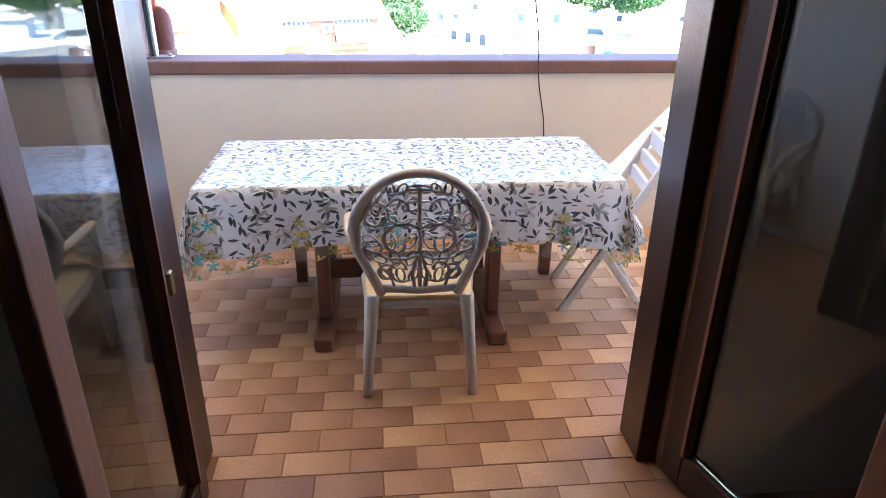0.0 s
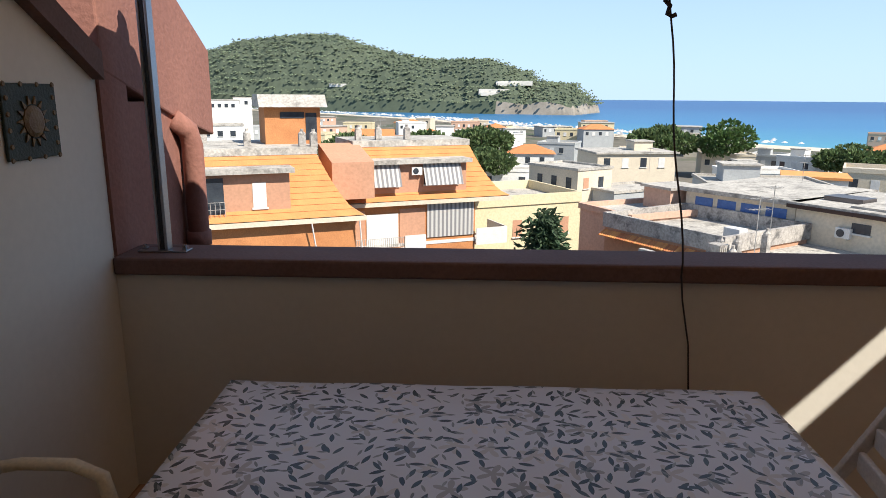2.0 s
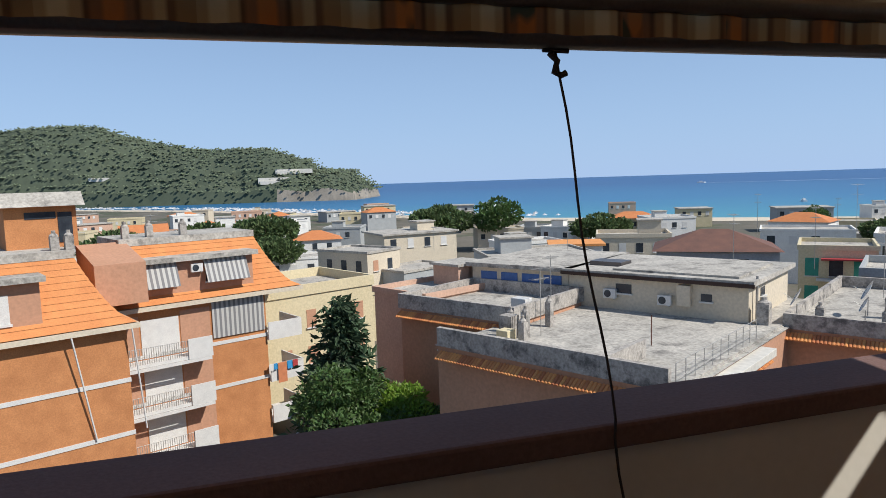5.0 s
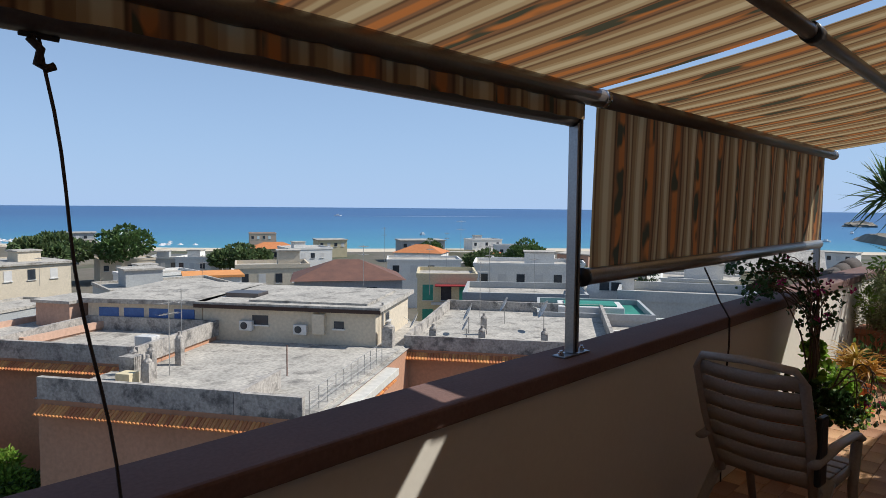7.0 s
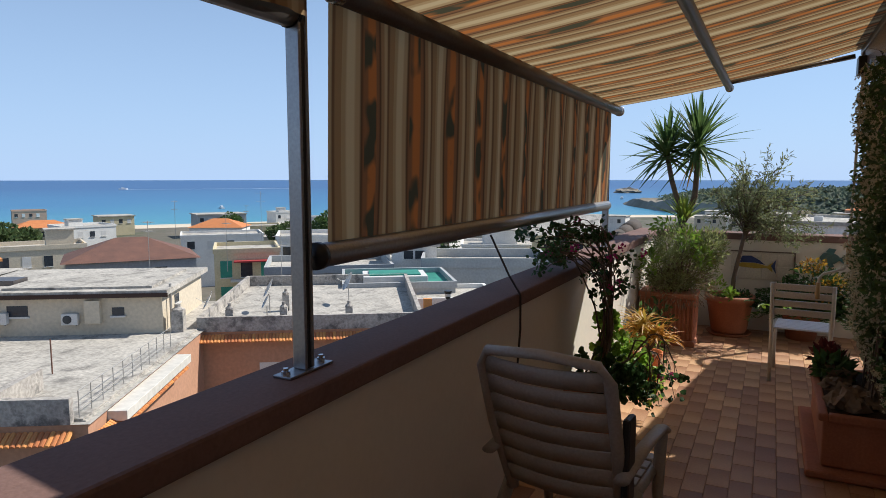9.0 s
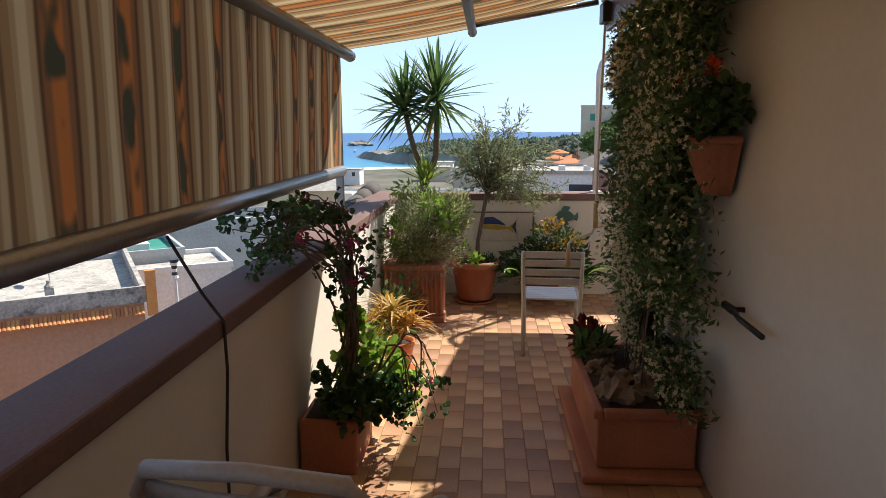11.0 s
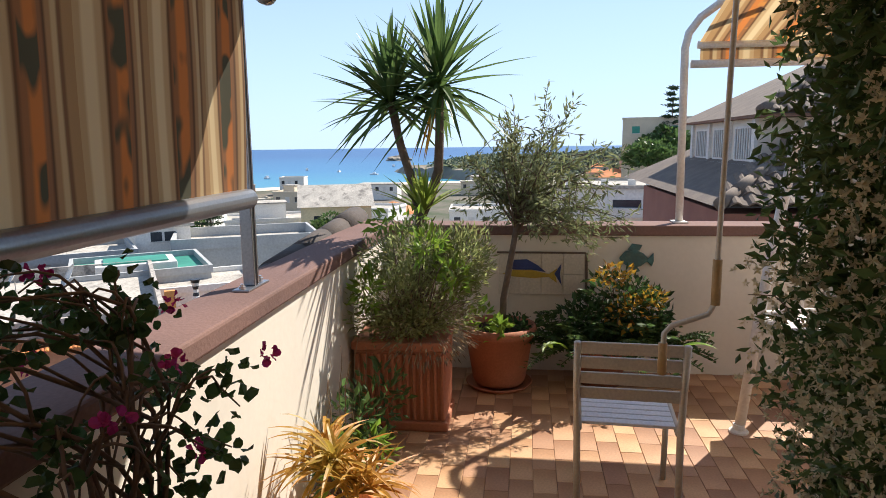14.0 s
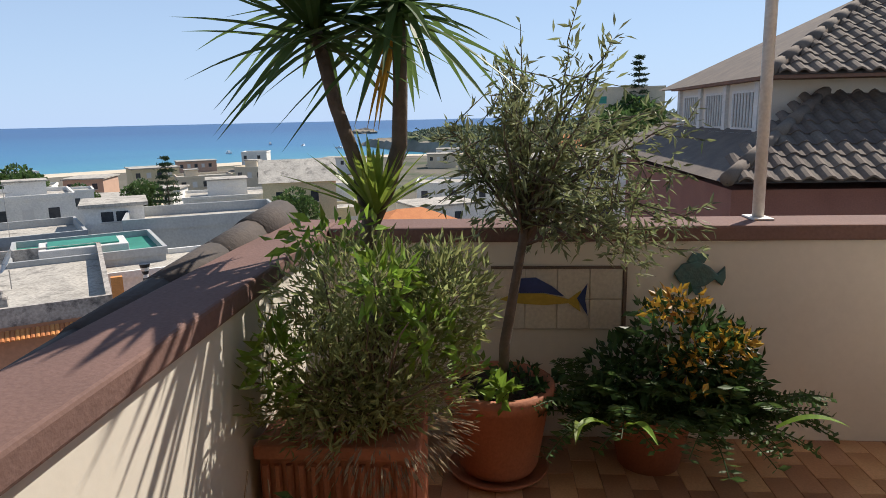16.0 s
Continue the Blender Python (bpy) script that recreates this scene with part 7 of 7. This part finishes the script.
targets = [(5.60, 3.40, 1.28), (5.80, 3.35, 1.40), (5.95, 3.38, 1.48), (6.15, 3.30, 1.50), (6.05, 3.05, 1.25), (6.25, 3.05, 1.15), (6.10, 3.05, 1.05), (5.90, 3.10, 1.10),
           (6.10, 3.05, 0.92), (6.05, 2.66, 0.42), (5.95, 2.74, 0.38), (5.62, 3.36, 1.42), (6.20, 3.10, 0.95), (6.25, 3.15, 1.62), (5.65, 3.45, 1.55), (6.00, 2.70, 0.30), (5.72, 3.24, 1.32),
           (5.66, 3.42, 1.36), (5.95, 3.30, 1.75), (6.10, 3.22, 1.70)]
for q in targets:
    q = (q[0], q[1], q[2] if q[2] < 1.2 else 1.2 + (q[2] - 1.2) * 0.35)
    base = (rng.uniform(5.84, 6.12), rng.uniform(3.02, 3.2), 0.30)
    mid = Vector((rng.uniform(5.88, 6.2), 3.08 + rng.uniform(-0.06, 0.08), rng.uniform(0.85, 1.18)))
    if q[2] < 0.95:
        mid = Vector((q[0], q[1] + 0.1, q[2] + 0.25))
    pts = stem(base, mid, (rng.uniform(-0.08, 0.08), -0.05, 0), 5) + stem(mid, q, (rng.uniform(-0.1, 0.1), -0.04, 0.10), 5)[1:]
    part("branch", tube(pts, 0.008, None, 6, 0.0035), M_STEM, ger, smooth=True)
    tips.append(q)
    for w in range(4):
        b2 = pts[-2 - w]
        e2 = (q[0] + rng.uniform(-0.22, 0.22), q[1] + rng.uniform(-0.14, 0.1), q[2] + rng.uniform(-0.12, 0.09))
        part("twig", tube(stem(b2, e2, (0, 0, 0.05), 4), 0.004, None, 5, 0.002), M_STEM, ger, smooth=True)
        tips.append(e2)
pp, dd = [], []
for q in tips:
    k = rng.integers(6, 13)
    p, d = ball(rng, int(k), q, (0.075, 0.07, 0.055), 0.1)
    pp.append(p)
    dd.append(rng.normal(size=d.shape) * 0.7 + [0, -0.2, 0.3])
part("foliage", leaves(np.concatenate(pp), np.concatenate(dd), 0.029, 0.033, rng, rounded=True), M_GER, ger, "round dark green leaves")
clump("low_foliage", [((5.96, 3.06, 0.42), (0.24, 0.17, 0.13)), ((5.84, 3.0, 0.36), (0.16, 0.12, 0.13)), ((6.0, 2.84, 0.34), (0.14, 0.10, 0.12))], 130, 0.05, 0.05, M_GER, ger)
clump("lime_foliage", [((6.12, 3.02, 0.52), (0.18, 0.14, 0.12)), ((6.22, 2.80, 0.30), (0.14, 0.12, 0.16)), ((6.2, 3.08, 0.70), (0.08, 0.06, 0.08)), ((6.26, 2.9, 0.46), (0.10, 0.10, 0.10))], 90, 0.055, 0.045, M_LIME, ger, "bright sunlit lime leaves")
clump("blossom", [((q[0] + 0.05, q[1] - 0.08, q[2] + 0.03), (0.022, 0.022, 0.018)) for q in tips[4::8]], 14, 0.019, 0.018, M_MAG, ger, "magenta blossom")

# aloe-like plant in the bright pot
op = thing("round_pot", "bright orange plastic flowerpot with saucer", "flowerpot", "", (7.28, 2.96, 0))
part("body", lathe([(0.085, 0.022), (0.118, 0.20), (0.125, 0.20), (0.127, 0.235), (0.112, 0.235), (0.108, 0.20)], 28), M_POT2, op, smooth=True)
part("saucer", lathe([(0.10, 0.0), (0.125, 0.02), (0.12, 0.02), (0.09, 0.006)], 24), M_POT2, op, smooth=True)
part("soil", lathe([(0.105, 0.205), (0.10, 0.21)], 20), M_SOIL, op)
al = thing("bromeliad", "spiky orange and green succulent in the orange pot", "plant")
sets = []
for c in range(9):
    cx, cy, cz = 7.28 + rng.uniform(-0.13, 0.13), 2.96 + rng.uniform(-0.13, 0.13), rng.uniform(0.30, 0.50)
    for k in range(17):
        sets.append(strap((cx, cy, cz), rng.uniform(0, 6.28), rng.uniform(0.20, 0.36), rng.uniform(0.1, 1.2), 0.024, rng.uniform(0.2, 0.7)))
for b_ in sets:
    part("blade", b_, M_BROM, al)
for k in range(9):
    part("stem", tube(stem((7.28, 2.96, 0.2), (7.28 + rng.uniform(-0.1, 0.1), 2.96 + rng.uniform(-0.1, 0.1), 0.4), (0, 0, 0)), 0.01, None, 5), M_STEM, al)
weed = thing("leafy_shoots", "green leafy shoots with dry stalks beside the planter", "plant")
clump("leaves", [((7.95, 3.10, 0.30), (0.22, 0.12, 0.24)), ((8.20, 3.02, 0.28), (0.18, 0.14, 0.26)), ((7.75, 3.14, 0.18), (0.14, 0.1, 0.16))], 160, 0.06, 0.026, M_FERN, weed)
clump("lime_leaves", [((7.62, 3.10, 0.25), (0.12, 0.08, 0.12)), ((7.9, 3.0, 0.2), (0.1, 0.08, 0.1))], 45, 0.09, 0.03, M_LIME, weed)
for k in range(14):
    a = (rng.uniform(7.5, 8.2), rng.uniform(3.02, 3.2), 0.0)
    part("stalk", tube(stem(a, (a[0] + rng.uniform(-0.1, 0.1), a[1] + rng.uniform(-0.05, 0.05), rng.uniform(0.3, 0.75)), (0.02, 0.02, 0)), 0.004, None, 4, 0.002), M_DRY, weed)

# square ribbed planter with the grey-green shrub
sp = thing("ribbed_planter", "square terracotta planter with upright ribs", "planter")
X0, X1, Y0, Y1 = 8.52, 8.90, 2.70, 3.26
part("body", prism([(X0 + 0.03, Y0 + 0.03), (X1 - 0.0, Y0 + 0.03), (X1 - 0.0, Y1), (X0 + 0.03, Y1)], 0.0, 0.49, "z"), M_POT, sp, bevel=0.01)
for k in range(13):
    y = Y0 + 0.03 + k * 0.042
    part("rib", tube([(X0 + 0.026, y, 0.07), (X0 + 0.02, y, 0.47)], 0.013, n=6), M_POT, sp)
for k in range(8):
    x = X0 + 0.05 + k * 0.045
    part("rib", tube([(x, Y0 + 0.026, 0.07), (x, Y0 + 0.02, 0.47)], 0.013, n=6), M_POT, sp)
part("rim", box(X0, X1 + 0.02, Y0, Y1 + 0.01, 0.492, 0.545), M_POT, sp, bevel=0.012)
part("foot", box(X0, X1 + 0.02, Y0, Y1 + 0.01, 0.001, 0.06), M_POT, sp, bevel=0.01)
shr = thing("grey_shrub", "bushy grey-green shrub with dry brown twigs", "shrub")
cs = [((8.66, 3.05, 0.75), (0.30, 0.28, 0.25)), ((8.72, 2.78, 0.80), (0.28, 0.26, 0.26)), ((8.80, 2.95, 1.02), (0.30, 0.30, 0.20)), ((8.66, 2.95, 0.66), (0.20, 0.24, 0.10)), ((8.78, 2.62, 1.0), (0.2, 0.18, 0.2))]
pp, dd = [], []
for c, r in cs:
    p, d = ball(rng, 1600, c, [q * 1.05 for q in r], 0.15)
    pp.append(p)
    dd.append(d * 0.8 + rng.normal(size=d.shape) * 0.5 + [0, 0, 0.4])
P2, D2 = np.concatenate(pp), np.concatenate(dd)
ok = P2[:, 1] < YP - 0.015
part("foliage", leaves(P2[ok], D2[ok], 0.048, 0.011, rng), M_ROSE, shr, "narrow grey-green leaves")
p, d = ball(rng, 1100, (8.60, 2.84, 0.62), (0.28, 0.32, 0.22), 0.5)
part("dry_foliage", leaves(p[p[:, 1] < YP - 0.02], d[p[:, 1] < YP - 0.02] + [0, 0, -0.2], 0.04, 0.008, rng), M_DRY, shr, "dry brown sprigs")
clump("fresh_foliage", [((8.60, 2.66, 0.92), (0.14, 0.08, 0.10)), ((8.78, 3.02, 1.22), (0.22, 0.2, 0.08)), ((8.5, 3.16, 0.85), (0.10, 0.08, 0.14)), ((8.58, 2.80, 1.10), (0.12, 0.1, 0.1))], 80, 0.07, 0.028, M_LIME, shr, "fresh yellow-green leaves")
for k in range(46):
    c, r = cs[k % 5]
    e = (c[0] + rng.normal() * r[0] * 0.6, min(c[1] + rng.normal() * r[1] * 0.6, YP - 0.03), c[2] + abs(rng.normal()) * r[2] * 0.6)
    part("twig", tube(stem((8.7 + rng.uniform(-0.1, 0.1), 2.95 + rng.uniform(-0.15, 0.15), 0.52), e, (rng.uniform(-0.05, 0.05), 0, 0.03)), 0.006, None, 5, 0.002), M_STEM, shr, smooth=True)

# yucca
ypot = thing("tall_pot", "terracotta pot hidden behind the shrub", "flowerpot")
part("body", lathe([(0.13, 0), (0.17, 0.34), (0.185, 0.34), (0.185, 0.40), (0.15, 0.40)], 24, at=(9.16, 3.0, 0)), M_POT, ypot, smooth=True)
yuc = thing("yucca", "yucca with two bare trunks and spiky leaf rosettes", "yucca")
heads = [((9.02, 3.10, 1.98), 0), ((9.10, 2.80, 2.06), 1)]
part("trunk", tube([(9.14, 3.0, 0.36), (9.10, 2.97, 0.9), (9.05, 2.93, 1.22), (9.04, 2.96, 1.42), (9.03, 3.04, 1.68), (9.02, 3.10, 1.96)], 0.036, n=10, r2=0.024), M_BARK, yuc, smooth=True)
part("trunk", tube([(9.06, 2.94, 1.20), (9.07, 2.86, 1.36), (9.09, 2.81, 1.52), (9.10, 2.80, 1.75), (9.10, 2.80, 2.04)], 0.036, n=10, r2=0.026), M_BARK, yuc, smooth=True)
for (c, i) in heads:
    sets = []
    for k in range(105):
        lift = rng.uniform(-0.55, 1.45)
        sets.append(strap((c[0], c[1], c[2] + rng.uniform(-0.09, 0.06) + 0.03 * lift), rng.uniform(0, 6.28), rng.uniform(0.46, 0.62) * (0.92 + 0.12 * i), lift, 0.042, 0.10 if lift > 0 else 0.2))
    for b_ in sets:
        part("blade", b_, M_YUC, yuc)
sets = [strap((9.02, 2.90, 1.26), rng.uniform(0, 6.28), rng.uniform(0.26, 0.42), rng.uniform(0.4, 1.4), 0.036, 0.12) for k in range(38)]
for b_ in sets:
    part("young_blade", b_, M_YUCY, yuc)
sets = [strap((9.10, 2.80, 1.98), rng.uniform(0, 6.28), 0.34, -0.9, 0.03, 0.4) for k in range(5)]
for b_ in sets:
    part("withered_blade", b_, M_YELL, yuc)

# olive in the round pot
rp_ = thing("round_terracotta_pot", "large round terracotta pot with rolled rim on a saucer", "flowerpot", "", (9.36, 2.43, 0))
part("body", lathe([(0.17, 0.03), (0.185, 0.06), (0.235, 0.365), (0.25, 0.37), (0.262, 0.40), (0.255, 0.44), (0.225, 0.44), (0.22, 0.39)], 36), M_POT, rp_, smooth=True)
part("saucer", lathe([(0.20, 0.0), (0.235, 0.032), (0.225, 0.034), (0.18, 0.01)], 32), M_POT, rp_, smooth=True)
part("soil", lathe([(0.222, 0.395), (0.22, 0.40)], 24), M_SOIL, rp_)
oli = thing("olive_tree", "young olive tree with slender silvery leaves", "tree")
part("trunk", tube([(9.33, 2.41, 0.34), (9.34, 2.40, 0.62), (9.36, 2.36, 0.85), (9.37, 2.32, 1.08), (9.40, 2.29, 1.28)], 0.026, n=8, r2=0.017), M_BARK, oli, smooth=True)
lp, ld = [], []
for k in range(42):
    a = Vector((9.38, 2.31, rng.uniform(1.05, 1.30)))
    az = rng.uniform(0, 6.28)
    rr = rng.uniform(0.22, 0.68)
    e = Vector((9.40 + rr * 0.55 * math.cos(az), 2.17 + rr * math.sin(az), rng.uniform(1.05, 1.74)))
    if k < 7:
        e = Vector((9.40 + rng.uniform(-0.1, 0.1), 2.30 + rng.uniform(-0.28, 0.16), rng.uniform(1.72, 2.02)))
    if k == 7:
        e = Vector((9.4, 1.95, 1.92))
    if k in (8, 9, 10):
        e = Vector((9.25, rng.uniform(1.6, 1.85), rng.uniform(1.0, 1.18)))
    pts = stem(a, e, (rng.uniform(-0.06, 0.06), rng.uniform(-0.06, 0.06), 0.08), 8)
    part("branch", tube(pts, 0.008, None, 5, 0.002), M_BARK, oli, smooth=True)
    for i in range(2, 9):
        for w in range(13):
            lp.append(tuple(pts[i] + Vector(rng.normal(size=3) * 0.03)))
            dv = (pts[min(i + 1, 8)] - pts[i - 1]).normalized() + Vector(rng.normal(size=3) * 0.7)
            ld.append(tuple(dv))
        if i > 3 and rng.uniform() < 0.6:
            e2 = pts[i] + Vector(rng.normal(size=3) * 0.12)
            part("twig", tube([pts[i], e2], 0.003, None, 4, 0.0015), M_BARK, oli)
            for w in range(9):
                lp.append(tuple(pts[i].lerp(e2, rng.uniform(0.2, 1.1))))
                ld.append(tuple((e2 - pts[i]).normalized() + Vector(rng.normal(size=3) * 0.6)))
part("foliage", leaves(lp, ld, 0.055, 0.013, rng), M_OLIVE, oli, "slender grey-green leaves")
pl = thing("lime_seedling", "small lime green seedling in the olive pot", "plant")
clump("leaves", [((9.20, 2.55, 0.53), (0.09, 0.09, 0.10)), ((9.18, 2.42, 0.45), (0.07, 0.06, 0.06))], 42, 0.07, 0.036, M_LIME, pl)
clump("dark_leaves", [((9.38, 2.32, 0.42), (0.2, 0.18, 0.07))], 150, 0.05, 0.03, M_GER, pl)

# fern and yellow-leaved bush
fp = thing("low_pot", "dark terracotta pot under the fern", "flowerpot")
part("body", lathe([(0.14, 0), (0.19, 0.24), (0.2, 0.24), (0.2, 0.29), (0.16, 0.29)], 24, at=(9.46, 1.72, 0)), M_POT, fp, smooth=True)
fern = thing("fern", "arching sword fern with long fronds", "fern")
fr_p, fr_d, bm = [], [], bmesh.new()
for k in range(150):
    yaw, ln_, lift = rng.uniform(0, 6.28), rng.uniform(0.32, 0.54), rng.uniform(0.3, 1.25)
    c, s = math.cos(yaw) * 0.8, math.sin(yaw)
    base = Vector((9.32 + rng.uniform(-0.08, 0.05), rng.choice([1.98, 1.78, 1.55, 1.38]) + rng.uniform(-0.08, 0.08), 0.28))
    pts = []
    for i in range(15):
        q = i / 14
        pts.append(base + Vector((c * ln_ * q * math.cos(lift), s * ln_ * q * math.cos(lift), ln_ * q * math.sin(lift) - 0.45 * ln_ * q * q)))
    if max(v.x for v in pts) > XE - 0.02 or min(v.z for v in pts) < 0.02:
        continue
    tube(pts[::2], 0.003, bm, 4)
    for i in range(2, 15):
        side = Vector((-s, c, 0))
        for e in (-1, 1):
            fr_p.append(tuple(pts[i]))
            fr_d.append(tuple(side * e + Vector((c, s, 0.1)) * 0.35))
part("rib", bm, M_FERN, fern)
part("foliage", leaves(fr_p, fr_d, 0.055, 0.02, rng, 0.1, 0.25), M_FERN, fern, "small paired leaflets")
# a few fronds in lime: the sun on them is put into the colour
bright = [strap((9.1, y, 0.35), a, 0.34, 0.7, 0.05, 0.5, 7) for y, a in ((1.98, 2.4), (1.90, 3.4), (1.30, 4.4), (2.08, 2.9))]
part("bright_foliage", merge(*bright), M_LIME, fern, "fronds with sunlight put into their yellow-green colour")
yb = thing("croton_bush", "bushy plant with yellow and orange tinged leaves", "shrub")
clump("leaves", [((9.40, 1.62, 0.62), (0.22, 0.26, 0.22)), ((9.42, 1.45, 0.52), (0.2, 0.2, 0.2)), ((9.40, 1.82, 0.45), (0.2, 0.22, 0.18))], 420, 0.055, 0.028, M_GER, yb, "dark green leaves")
clump("yellow_leaves", [((9.34, 1.66, 0.80), (0.16, 0.14, 0.08)), ((9.34, 1.40, 0.64), (0.12, 0.10, 0.07)), ((9.28, 1.55, 0.55), (0.12, 0.16, 0.12))], 95, 0.045, 0.024, M_YELL, yb, "yellow and orange leaves")
bm = bmesh.new()
for k in range(16):
    tube(stem((9.42, 1.65, 0.2), (9.40 + rng.normal() * 0.1, 1.62 + rng.normal() * 0.18, rng.uniform(0.5, 0.85)), (0, 0, 0)), 0.006, bm, 5, 0.003)
part("stem", bm, M_STEM, yb)

# ---- trees of the town ----
def pine(x, y, z, r, h, label="umbrella pine with a broad flat crown", mt=None, flat=0.42):
    t = thing("pine_tree", label, "tree", "trees of the town", (x, y, z))
    part("trunk", tube([(0, 0, 0), (0.2, 0.1, h * 0.5), (0.1, 0.2, h)], 0.28, n=7, r2=0.16), M_BARK, t)
    bm = bmesh.new()
    k = 7
    cl = []
    for i in range(k):
        a = i * math.tau / k + rng.uniform(-0.3, 0.3)
        e = (r * 0.62 * math.cos(a), r * 0.62 * math.sin(a), h + r * flat * rng.uniform(0.0, 0.5))
        tube([(0.1, 0.2, h * 0.8), e], 0.12, bm, 5, 0.05)
        cl.append((e, (r * 0.46, r * 0.46, r * flat * 0.62)))
    cl.append(((0, 0, h + r * flat * 0.75), (r * 0.55, r * 0.55, r * flat * 0.6)))
    part("limbs", bm, M_BARK, t)
    pp_, dd_ = [], []
    for c, q in cl:
        p, d = ball(rng, 330, c, q, 0.6)
        pp_.append(p)
        dd_.append(d + rng.normal(size=d.shape) * 0.5 + [0, 0, 0.3])
    part("crown", leaves(np.concatenate(pp_), np.concatenate(dd_), r * 0.14, r * 0.11, rng), mt or M_PINE, t)


pine(48, 165, -17, 7.5, 7.5)
pine(62, 161, -17, 6.0, 7.5, "round dark green tree near the beach", M_TREE, 0.75)
pine(80, 140.5, -17, 6.6, 5.5)
pine(116.5, 96.4, -17, 5.0, 6.0)
pine(122.5, 90, -17, 4.6, 7.0, "round dark green tree near the beach", M_TREE, 0.7)
pine(144, 141, -17, 3.2, 5.0, "small round tree near the beach", M_TREE, 0.9)
pine(3.0, 132, -17, 6.0, 9.3)
pine(-7.0, 128, -17, 5.5, 9.0)
pine(3.5, 112, -17, 4.8, 7.4)
pine(-22, 128, -17, 6.0, 8.0)
pine(106.5, 57.5, -17, 2.8, 6.5, "round green tree between roofs", M_TREE, 0.9)
pine(106.4, 67.6, -17, 2.6, 6.2, "round green tree between roofs", M_TREE, 0.9)
pine(78.5, 24.5, -17, 2.6, 8.0, "dark green tree beside the peach house", M_TREE, 0.9)
pine(150, -27, -6, 6.0, 6.0, "dense green trees below the villa", M_TREE, 0.6)
pine(140, -22, -8, 5.0, 6.0, "dense green trees below the villa", M_TREE, 0.6)


def conifer(x, y, z, h, r, label, layers=11, mt=None, name="conifer", tier=True):
    t = thing(name, label, "tree", "trees of the town", (x, y, z))
    part("trunk", tube([(0, 0, 0), (0, 0, h * 0.97)], 0.035 * h * 0.5, n=7, r2=0.03), M_BARK, t)
    bm = bmesh.new()
    pp_, dd_ = [], []
    for i in range(layers):
        q = i / (layers - 1)
        zz, rr = h * (0.14 + 0.84 * q), r * (1 - q) ** 0.8 + 0.05 * r
        for k in range(9):
            a = rng.uniform(0, 6.28)
            e = Vector((rr * math.cos(a), rr * math.sin(a), zz + (0.1 * rr if tier else -0.15 * rr)))
            tube([(0, 0, zz), e], 0.02 * r, bm, 4, 0.006 * r)
            m_ = 34
            u = rng.uniform(0.25, 1.05, size=(m_, 1))
            pp_.append(np.array([0, 0, zz]) * (1 - u) + np.array(e) * u + rng.normal(size=(m_, 3)) * [0.09 * r, 0.09 * r, (0.03 if tier else 0.09) * r])
            dd_.append(np.tile(np.array(e - Vector((0, 0, zz))), (m_, 1)) + rng.normal(size=(m_, 3)) * 0.5 * rr)
    part("limbs", bm, M_BARK, t)
    part("crown", leaves(np.concatenate(pp_), np.concatenate(dd_), 0.16 * r, 0.06 * r, rng), mt or M_DARKTREE, t)


conifer(104, 52, -17, 13.5, 2.6, "tall tiered Norfolk pine", 13)
conifer(153, -28.5, -16.5, 30.0, 3.6, "tiered conifer above the villa", 22)
conifer(4.6, 38.0, -17, 12.0, 3.6, "dark bushy cedar between the houses", 18, M_DARKTREE, "cedar", False)
for x, y, zt, r, mt, txt in ((4.1, 35.4, -8.2, 2.3, M_TREE, "leafy green garden tree"), (7.2, 37.0, -9.7, 1.9, M_LIME, "sunlit yellow-green citrus bush"), (9.6, 36.4, -10.8, 1.8, M_TREE, "leafy green garden bush"),
                         (8.4, 35.6, -10.9, 1.6, M_LIME, "sunlit yellow-green citrus bush"), (6.1, 34.8, -10.6, 1.8, M_TREE, "leafy green garden bush"), (1.6, 34.2, -11.8, 1.9, M_TREE, "leafy green garden bush")):
    t = thing("garden_tree", txt, "tree", "garden trees", (x, y, -16.9))
    hh = zt + 16.9
    part("trunk", tube([(0, 0, 0), (0.1, 0, hh * 0.6)], 0.14, n=7, r2=0.08), M_BARK, t)
    bm = bmesh.new()
    pp_, dd_ = [], []
    for i in range(9):
        c = Vector((rng.normal() * r * 0.42, rng.normal() * r * 0.42, hh - r * 0.55 + rng.normal() * r * 0.28))
        tube([(0.1, 0, hh * 0.5), c], 0.06, bm, 5, 0.02)
        p, d = ball(rng, 420, c, (r * 0.5, r * 0.5, r * 0.42), 0.4)
        pp_.append(p)
        dd_.append(d + rng.normal(size=d.shape) * 0.6)
    part("limbs", bm, M_BARK, t)
    part("crown", leaves(np.concatenate(pp_), np.concatenate(dd_), 0.26, 0.17, rng), mt, t)

gz = thing("garden_canopy", "white cloth garden canopy below the houses", "canopy")
part("roof", lathe([(1.9, 0.0), (1.85, 0.1), (0.9, 0.55), (0.02, 1.0)], 4, at=(2.0, 37.2, -12.6)), M_SHUT, gz)
for a, b in ((-1.2, -1.2), (1.2, -1.2), (1.2, 1.2), (-1.2, 1.2)):
    part("pole", tube([(2.0 + a, 37.2 + b, -16.9), (2.0 + a, 37.2 + b, -12.6)], 0.05), M_RAIL, gz)
